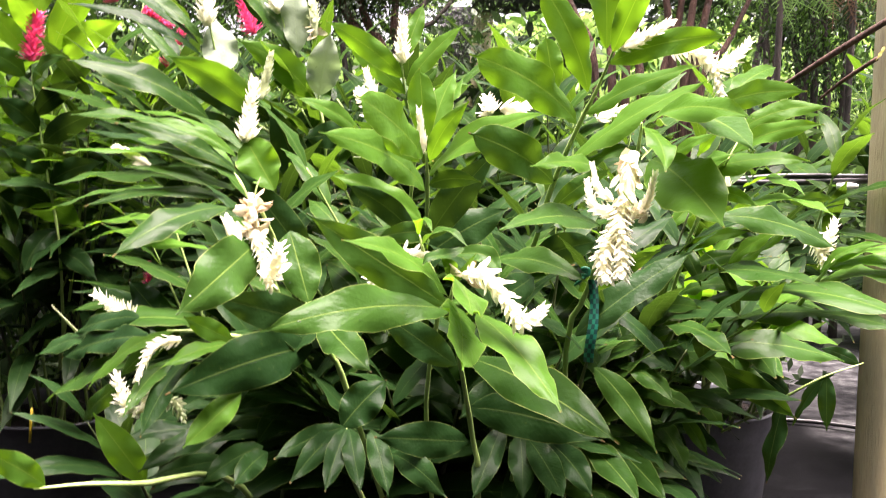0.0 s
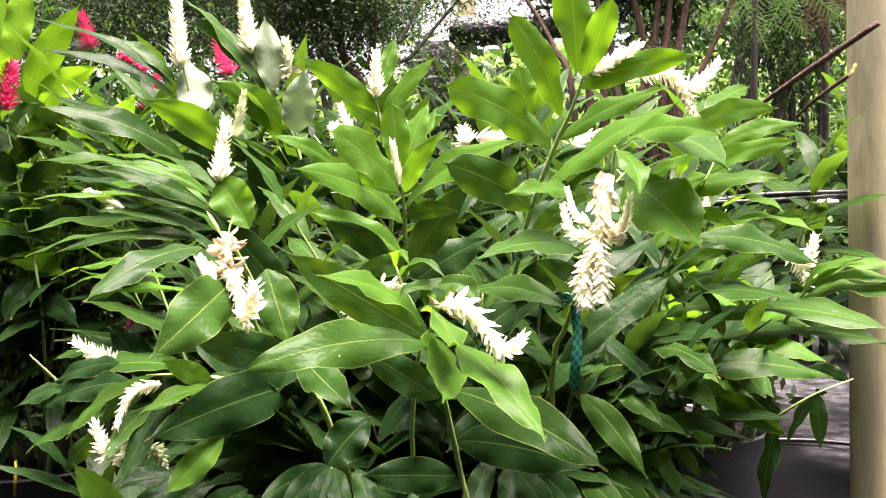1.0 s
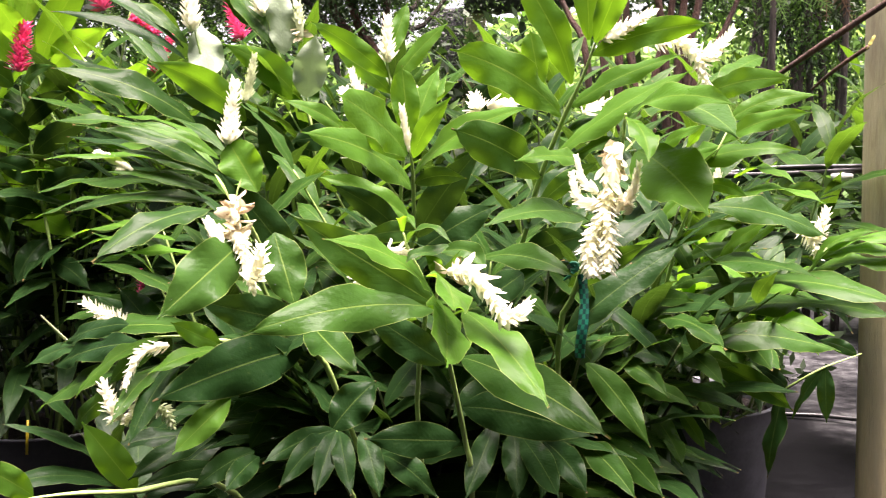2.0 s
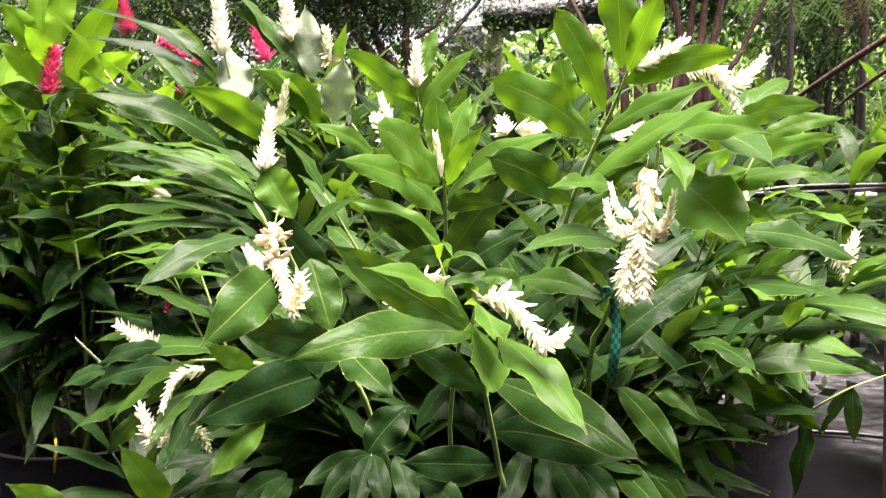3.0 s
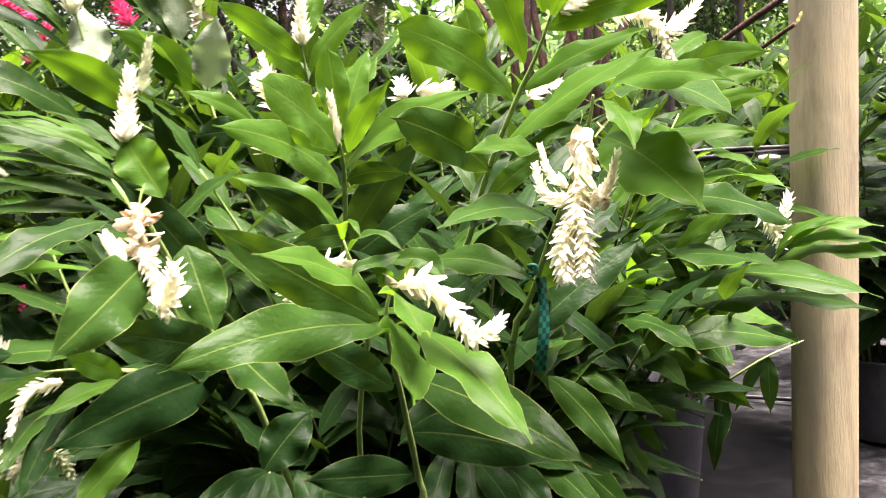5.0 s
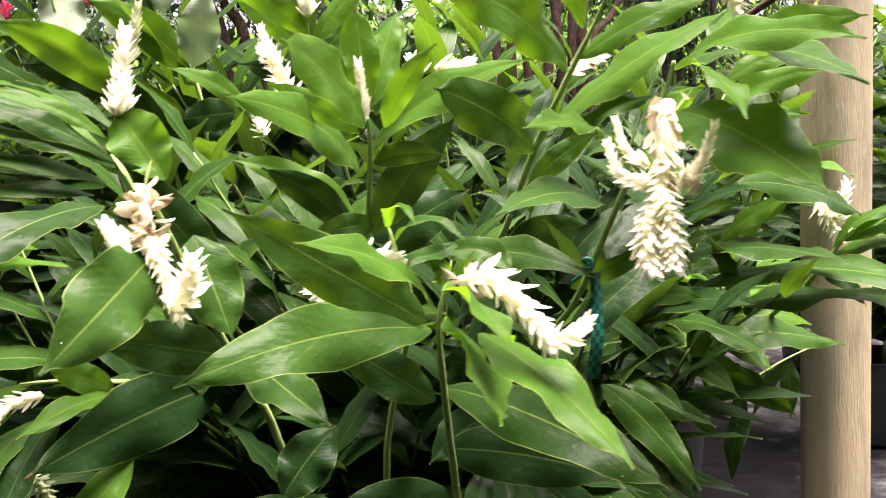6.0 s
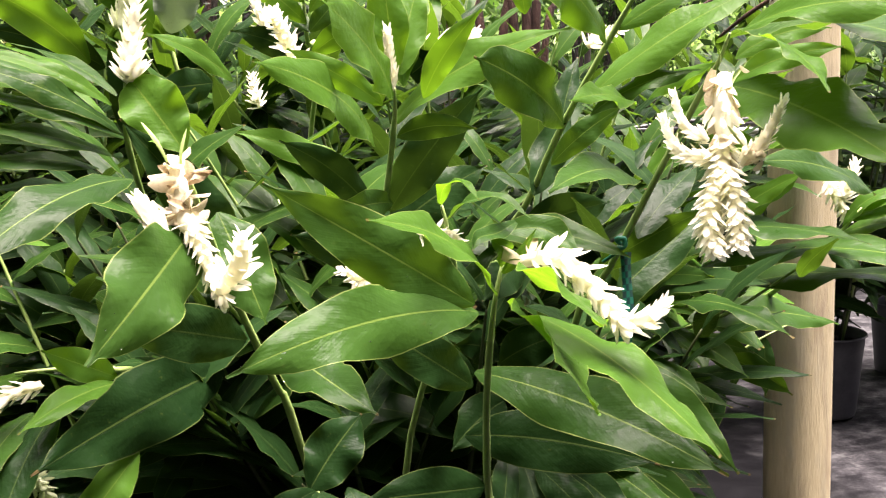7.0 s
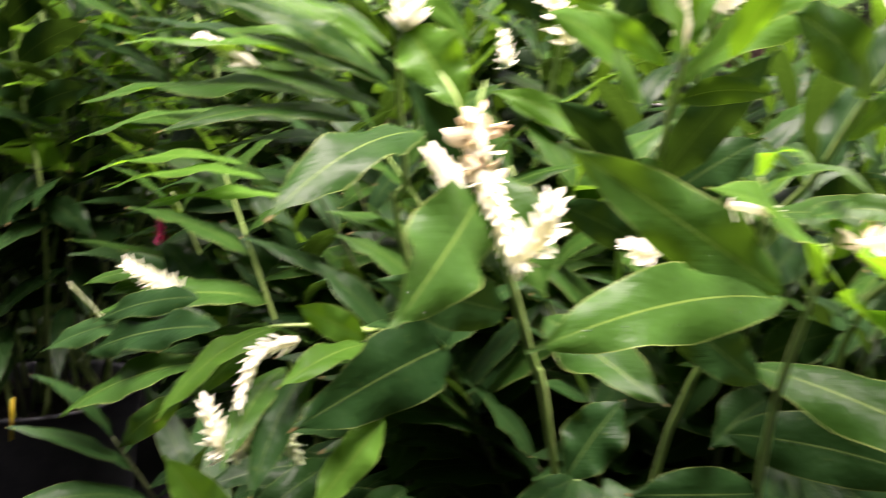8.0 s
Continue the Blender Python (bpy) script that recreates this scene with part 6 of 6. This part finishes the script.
slender = thing("tree", "clump of slender reddish trunks under a dark crown", "tree", "trees behind the gingers")
tube("trunk", [(0.72, 4.50, -0.02), (0.72, 4.50, 1.60), (0.71, 4.65, 2.06), (0.68, 4.80, 2.51)], (0.026, 0.021, 0.012), BARK, slender)
tube("trunk", [(0.78, 4.50, -0.02), (0.78, 4.50, 1.60), (0.80, 4.65, 2.11), (0.78, 4.80, 2.51)], (0.026, 0.021, 0.012), BARK, slender)
tube("trunk", [(0.86, 4.50, -0.02), (0.86, 4.50, 1.59), (0.84, 4.65, 2.05), (0.87, 4.80, 2.51)], (0.026, 0.021, 0.012), BARK, slender)
tube("trunk", [(1.01, 4.50, -0.02), (1.01, 4.50, 1.59), (1.00, 4.65, 2.13), (0.94, 4.80, 2.51)], (0.026, 0.021, 0.012), BARK, slender)
tube("trunk", [(0.94, 4.50, -0.02), (0.94, 4.50, 1.59), (1.05, 4.65, 2.05), (1.13, 4.80, 2.50)], (0.026, 0.021, 0.012), BARK, slender)
tube("trunk", [(1.10, 4.50, -0.02), (1.10, 4.50, 1.67), (1.19, 4.65, 2.13), (1.30, 4.80, 2.50)], (0.026, 0.021, 0.012), BARK, slender)
tube("trunk", [(1.06, 4.50, -0.02), (1.06, 4.50, 1.67), (1.12, 4.65, 2.13), (1.19, 4.80, 2.50)], (0.026, 0.021, 0.012), BARK, slender)
tube("trunk", [(1.11, 4.40, -0.02), (1.11, 4.40, 1.64), (1.28, 4.55, 1.97), (1.51, 4.70, 2.41)], (0.02, 0.016, 0.009), BARK, slender)
tube("trunk", [(0.63, 4.40, -0.02), (0.63, 4.40, 1.70), (0.54, 4.55, 2.10), (0.36, 4.70, 2.47)], (0.02, 0.016, 0.009), BARK, slender)
bamboo = thing("tree", "clump of thin dark speckled trunks", "tree", "trees behind the gingers")
bamboo.location, bamboo.scale = (-0.04, 0.0, -0.548), (1.4, 1.4, 1.4)
tube("trunk", [(1.57, 5.20, 0.377), (1.57, 5.20, 1.74), (1.66, 5.35, 2.17), (1.63, 5.50, 2.66)], (0.024, 0.019, 0.011), BARK_DARK, bamboo)
tube("trunk", [(1.65, 5.20, 0.377), (1.65, 5.20, 1.74), (1.68, 5.35, 2.24), (1.79, 5.50, 2.65)], (0.024, 0.019, 0.011), BARK_DARK, bamboo)
tube("trunk", [(1.67, 5.20, 0.377), (1.67, 5.20, 1.74), (1.79, 5.35, 2.20), (1.85, 5.50, 2.65)], (0.024, 0.019, 0.011), BARK_DARK, bamboo)
tube("trunk", [(1.83, 5.20, 0.377), (1.83, 5.20, 1.74), (1.83, 5.35, 2.14), (1.89, 5.50, 2.65)], (0.024, 0.019, 0.011), BARK_DARK, bamboo)
tube("trunk", [(1.91, 5.20, 0.377), (1.91, 5.20, 1.74), (1.93, 5.35, 2.26), (1.92, 5.50, 2.65)], (0.024, 0.019, 0.011), BARK_DARK, bamboo)
tube("trunk", [(1.85, 5.20, 0.377), (1.85, 5.20, 1.74), (1.96, 5.35, 2.20), (2.11, 5.50, 2.64)], (0.024, 0.019, 0.011), BARK_DARK, bamboo)
tube("trunk", [(1.98, 5.20, 0.377), (1.98, 5.20, 1.74), (2.00, 5.35, 2.20), (2.05, 5.50, 2.64)], (0.024, 0.019, 0.011), BARK_DARK, bamboo)
tube("trunk", [(2.07, 5.20, 0.377), (2.07, 5.20, 1.73), (2.14, 5.35, 2.19), (2.21, 5.50, 2.64)], (0.024, 0.019, 0.011), BARK_DARK, bamboo)
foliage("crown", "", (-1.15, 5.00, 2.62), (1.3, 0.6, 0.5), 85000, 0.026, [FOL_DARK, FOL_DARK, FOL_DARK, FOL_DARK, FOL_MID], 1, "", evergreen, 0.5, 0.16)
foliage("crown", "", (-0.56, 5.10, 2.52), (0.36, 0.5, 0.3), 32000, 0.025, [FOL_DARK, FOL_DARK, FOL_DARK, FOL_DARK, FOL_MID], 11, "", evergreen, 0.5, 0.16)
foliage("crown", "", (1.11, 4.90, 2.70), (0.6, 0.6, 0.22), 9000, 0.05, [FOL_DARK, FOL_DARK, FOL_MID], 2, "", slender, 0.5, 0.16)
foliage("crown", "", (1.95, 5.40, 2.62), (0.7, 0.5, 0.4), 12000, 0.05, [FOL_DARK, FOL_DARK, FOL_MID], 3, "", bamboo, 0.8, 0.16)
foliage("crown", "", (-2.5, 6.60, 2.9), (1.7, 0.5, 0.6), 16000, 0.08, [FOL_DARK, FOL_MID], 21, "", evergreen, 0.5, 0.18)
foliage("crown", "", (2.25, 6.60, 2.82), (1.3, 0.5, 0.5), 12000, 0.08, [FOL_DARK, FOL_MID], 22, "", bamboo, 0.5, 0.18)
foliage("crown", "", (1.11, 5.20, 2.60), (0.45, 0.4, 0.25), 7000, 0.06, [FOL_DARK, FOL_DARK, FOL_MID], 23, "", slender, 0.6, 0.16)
# Added above the view to shade the red ginger.
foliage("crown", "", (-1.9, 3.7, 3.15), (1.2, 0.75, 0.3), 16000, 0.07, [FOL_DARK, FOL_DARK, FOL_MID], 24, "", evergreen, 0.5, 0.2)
# Added above the view to shade the big pot and the ground there.
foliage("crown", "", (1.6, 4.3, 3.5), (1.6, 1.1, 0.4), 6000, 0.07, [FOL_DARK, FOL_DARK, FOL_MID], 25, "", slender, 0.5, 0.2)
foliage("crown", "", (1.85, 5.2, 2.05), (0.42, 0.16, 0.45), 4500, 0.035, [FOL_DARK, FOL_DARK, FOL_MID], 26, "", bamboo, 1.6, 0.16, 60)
far_post = thing("wooden_post", "pale wooden frame post far behind the gingers", "post")
tube("shaft", [(0.05, 6.00, 0.00), (0.05, 6.00, 1.91), (0.18, 6.00, 2.99)], (0.07, 0.065, 0.06), POST, far_post, sides=14)
cloth_roll = thing("shade_cloth_roll", "rolled black shade cloth tied along a rail", "shade cloth")
tube("roll", [(0.01, 5.90, 2.43), (0.24, 5.90, 2.42), (0.60, 5.90, 2.44), (0.99, 5.90, 2.42)], (0.085, 0.1, 0.085, 0.09), SHEET, cloth_roll, steps=40, sides=12, knots=0.1)
hanging_sheet((-0.22, 6.10, 2.40), (0.05, 6.10, 1.80))
tagged(tube("water_pipe", [(0.08, 2.95, 1.31), (0.34, 2.93, 1.31), (0.78, 2.90, 1.32), (1.03, 2.88, 1.32), (1.29, 2.85, 1.33)], (0.011,), PIPE, steps=30), "black plastic irrigation pipe strapped to the post", "pipe", "irrigation pipes")
tagged(tube("water_pipe", [(0.08, 2.95, 1.33), (0.34, 2.93, 1.33), (0.78, 2.90, 1.32), (1.03, 2.88, 1.34), (1.29, 2.85, 1.34)], (0.008,), PIPE, steps=30), "black plastic irrigation pipe strapped to the post", "pipe", "irrigation pipes")
tagged(tube("water_pipe", [(1.35, 5.03, 0.012), (1.68, 4.90, 0.012), (1.90, 4.85, 0.012), (2.17, 4.72, 0.012)], (0.012,), PIPE, steps=30), "black plastic irrigation pipe lying on the weed mat", "pipe", "irrigation pipes")
tagged(tube("pipe_fitting", [(1.19, 2.85, 1.31), (1.22, 2.84, 1.31), (1.25, 2.84, 1.31)], (0.009, 0.012, 0.008), WHITE_PLASTIC, steps=9), "white plastic pipe fitting on the irrigation pipe", "pipe fitting")
fallen = thing("branch", "dead brown branch leaning against the post", "branch")
tube("limb", [(0.99, 2.90, 1.59), (1.13, 2.75, 1.70), (1.28, 2.62, 1.81)], (0.006, 0.01, 0.009), BARK, fallen)
tube("twig", [(1.11, 2.80, 1.57), (1.15, 2.72, 1.62), (1.20, 2.62, 1.67)], (0.004, 0.006, 0.006), BARK, fallen)
leaf(fallen, (1.21, 2.60, 1.70), (1.18, 2.58, 1.66), 0.011, (0.5, -1, 0.2), (0, 0, 0), YELLOW_LEAF)
tape_strip((0.30, 1.50, 1.18), (0.30, 1.50, 1.04))
tagged(tube("plastic_tie", [(0.27, 1.50, 1.17), (0.28, 1.49, 1.18), (0.29, 1.49, 1.19), (0.28, 1.48, 1.20), (0.29, 1.48, 1.20), (0.29, 1.48, 1.19), (0.28, 1.48, 1.19), (0.28, 1.48, 1.19)], (0.0022, 0.003, 0.0035, 0.002), TIE, steps=24), "green plastic tie knotted round a ginger cane", "tie")
green_fern = thing("fern", "tree fern with arching green fronds behind the gingers", "fern")
green_fern.location, green_fern.scale = (-0.04, 0.0, -0.548), (1.4, 1.4, 1.4)
tube("trunk", [(1.62, 5.00, 0.377), (1.62, 4.95, 1.28), (1.62, 4.90, 2.58)], (0.02, 0.018, 0.016), BARK_DARK, green_fern)
frond(green_fern, [(1.62, 4.90, 2.58), (1.52, 4.90, 2.49), (1.37, 4.90, 2.37), (1.22, 4.90, 2.23)], FERN_GREEN)
frond(green_fern, [(1.62, 4.90, 2.58), (1.58, 4.90, 2.48), (1.49, 4.90, 2.31), (1.53, 4.90, 2.19)], FERN_GREEN)
frond(green_fern, [(1.62, 4.90, 2.58), (1.65, 4.90, 2.48), (1.62, 4.90, 2.25), (1.69, 4.90, 2.07)], FERN_GREEN)
frond(green_fern, [(1.62, 4.90, 2.58), (1.71, 4.90, 2.48), (1.75, 4.90, 2.33), (1.63, 4.90, 2.10)], FERN_GREEN)
frond(green_fern, [(1.62, 4.90, 2.58), (1.75, 4.90, 2.48), (1.83, 4.90, 2.36), (1.75, 4.90, 2.25)], FERN_GREEN)
frond(green_fern, [(1.62, 4.90, 2.58), (1.54, 4.90, 2.49), (1.40, 4.90, 2.37), (1.31, 4.90, 2.26)], FERN_GREEN)
frond(green_fern, [(1.62, 4.90, 2.58), (1.83, 4.90, 2.48), (1.98, 4.90, 2.30), (2.11, 4.90, 2.21)], FERN_GREEN)
frond(green_fern, [(1.62, 4.90, 2.58), (1.56, 4.90, 2.48), (1.46, 4.90, 2.37), (1.40, 4.90, 2.15)], FERN_GREEN)
frond(green_fern, [(1.62, 4.90, 2.58), (1.62, 4.90, 2.48), (1.57, 4.90, 2.31), (1.81, 4.90, 2.16)], FERN_GREEN)
frond(green_fern, [(1.62, 4.90, 2.58), (1.74, 4.90, 2.48), (1.81, 4.90, 2.24), (1.92, 4.90, 2.14)], FERN_GREEN)
frond(green_fern, [(1.62, 4.90, 2.58), (1.52, 4.90, 2.49), (1.37, 4.90, 2.26), (1.25, 4.90, 2.17)], FERN_GREEN)
brown_fern = thing("fern", "tree fern with drying red-brown fronds behind the gingers", "fern")
brown_fern.location, brown_fern.scale = (-0.04, 0.0, -0.548), (1.4, 1.4, 1.4)
tube("trunk", [(2.03, 5.10, 0.377), (2.03, 5.05, 1.29), (2.03, 5.00, 2.60)], (0.02, 0.018, 0.016), BARK_DARK, brown_fern)
frond(brown_fern, [(2.03, 5.00, 2.60), (2.04, 5.00, 2.50), (1.99, 5.00, 2.26), (2.08, 5.00, 2.05)], FERN_BROWN)
frond(brown_fern, [(2.03, 5.00, 2.60), (2.10, 5.00, 2.49), (2.11, 5.00, 2.29), (2.20, 5.00, 2.16)], FERN_BROWN)
frond(brown_fern, [(2.03, 5.00, 2.60), (2.01, 5.00, 2.50), (1.93, 5.00, 2.29), (1.92, 5.00, 2.08)], FERN_BROWN)
frond(brown_fern, [(2.03, 5.00, 2.60), (2.07, 5.00, 2.49), (2.05, 5.00, 2.35), (2.02, 5.00, 2.17)], FERN_BROWN)
tagged(tube("plant_label", [(-1.32, 2.75, 0.48), (-1.31, 2.75, 0.59)], (0.006,), YELLOW, steps=3, sides=4), "yellow plastic plant label stuck in the soil", "plant label")
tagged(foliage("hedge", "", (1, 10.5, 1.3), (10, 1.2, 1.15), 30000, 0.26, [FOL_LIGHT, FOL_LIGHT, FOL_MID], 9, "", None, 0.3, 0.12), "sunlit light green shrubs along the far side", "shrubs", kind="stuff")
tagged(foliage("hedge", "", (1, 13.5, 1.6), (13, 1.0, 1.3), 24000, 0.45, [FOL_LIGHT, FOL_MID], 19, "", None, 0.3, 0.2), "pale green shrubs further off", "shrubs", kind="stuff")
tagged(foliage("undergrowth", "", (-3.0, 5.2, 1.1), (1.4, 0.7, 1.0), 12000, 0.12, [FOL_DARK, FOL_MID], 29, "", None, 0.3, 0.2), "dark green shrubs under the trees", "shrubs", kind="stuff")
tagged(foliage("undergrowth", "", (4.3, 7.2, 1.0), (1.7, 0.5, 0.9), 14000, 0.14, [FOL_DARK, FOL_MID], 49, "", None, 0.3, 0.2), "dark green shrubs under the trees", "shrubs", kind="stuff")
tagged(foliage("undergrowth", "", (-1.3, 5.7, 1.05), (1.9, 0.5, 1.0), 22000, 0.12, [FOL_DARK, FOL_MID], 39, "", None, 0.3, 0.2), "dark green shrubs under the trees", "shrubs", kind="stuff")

# ---- gingers further back, darker by leaves with shade in their colour ----
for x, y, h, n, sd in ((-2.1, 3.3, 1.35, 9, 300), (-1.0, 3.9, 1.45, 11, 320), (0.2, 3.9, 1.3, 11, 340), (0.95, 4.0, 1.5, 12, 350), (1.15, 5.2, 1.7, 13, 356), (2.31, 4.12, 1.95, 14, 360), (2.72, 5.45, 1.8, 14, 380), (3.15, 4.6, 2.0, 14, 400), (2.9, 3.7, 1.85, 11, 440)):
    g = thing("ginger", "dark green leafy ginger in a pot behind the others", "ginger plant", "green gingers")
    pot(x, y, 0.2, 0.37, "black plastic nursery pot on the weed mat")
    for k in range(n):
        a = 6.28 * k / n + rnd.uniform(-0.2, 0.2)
        shoot(g, (x + 0.1 * math.cos(a), y + 0.1 * math.sin(a), 0.34), (x + 0.42 * math.cos(a), y + 0.35 * math.sin(a), h * rnd.uniform(0.72, 1.08)), 8, 0.34, rnd.uniform(0, 180), 0.12, (LEAF, LEAF_OLD_SHADED)[k % 2], seed=sd + k, rows=9, wide=0.3, low=LEAF_OLD_SHADED)

# ---- unseen panels added to block sky light behind the camera, beside it and overhead ----
SKY_BLOCK = simple("dark_green_blocker", (0.012, 0.02, 0.014), (0.03, 0.045, 0.03), 40, 0.9, 0.3)
for nm, c, half in (("wall_south", (0.0, -1.6, 1.9), (6.0, 0.05, 1.95)), ("wall_west", (-6.0, 3.0, 1.9), (0.05, 5.2, 1.95)), ("wall_east", (6.05, 0.5, 1.9), (0.05, 2.1, 1.95)), ("ceiling", (0.0, -0.7, 3.88), (6.0, 0.95, 0.03))):
    bm = bmesh.new()
    bmesh.ops.create_cube(bm, size=1.0)
    bmesh.ops.scale(bm, vec=tuple(2 * q for q in half), verts=bm.verts)
    bmesh.ops.translate(bm, vec=c, verts=bm.verts)
    tagged(part(nm, bm, SKY_BLOCK, None), "unseen dark green panel added to block sky light", "ceiling" if nm == "ceiling" else "wall", kind="structure")
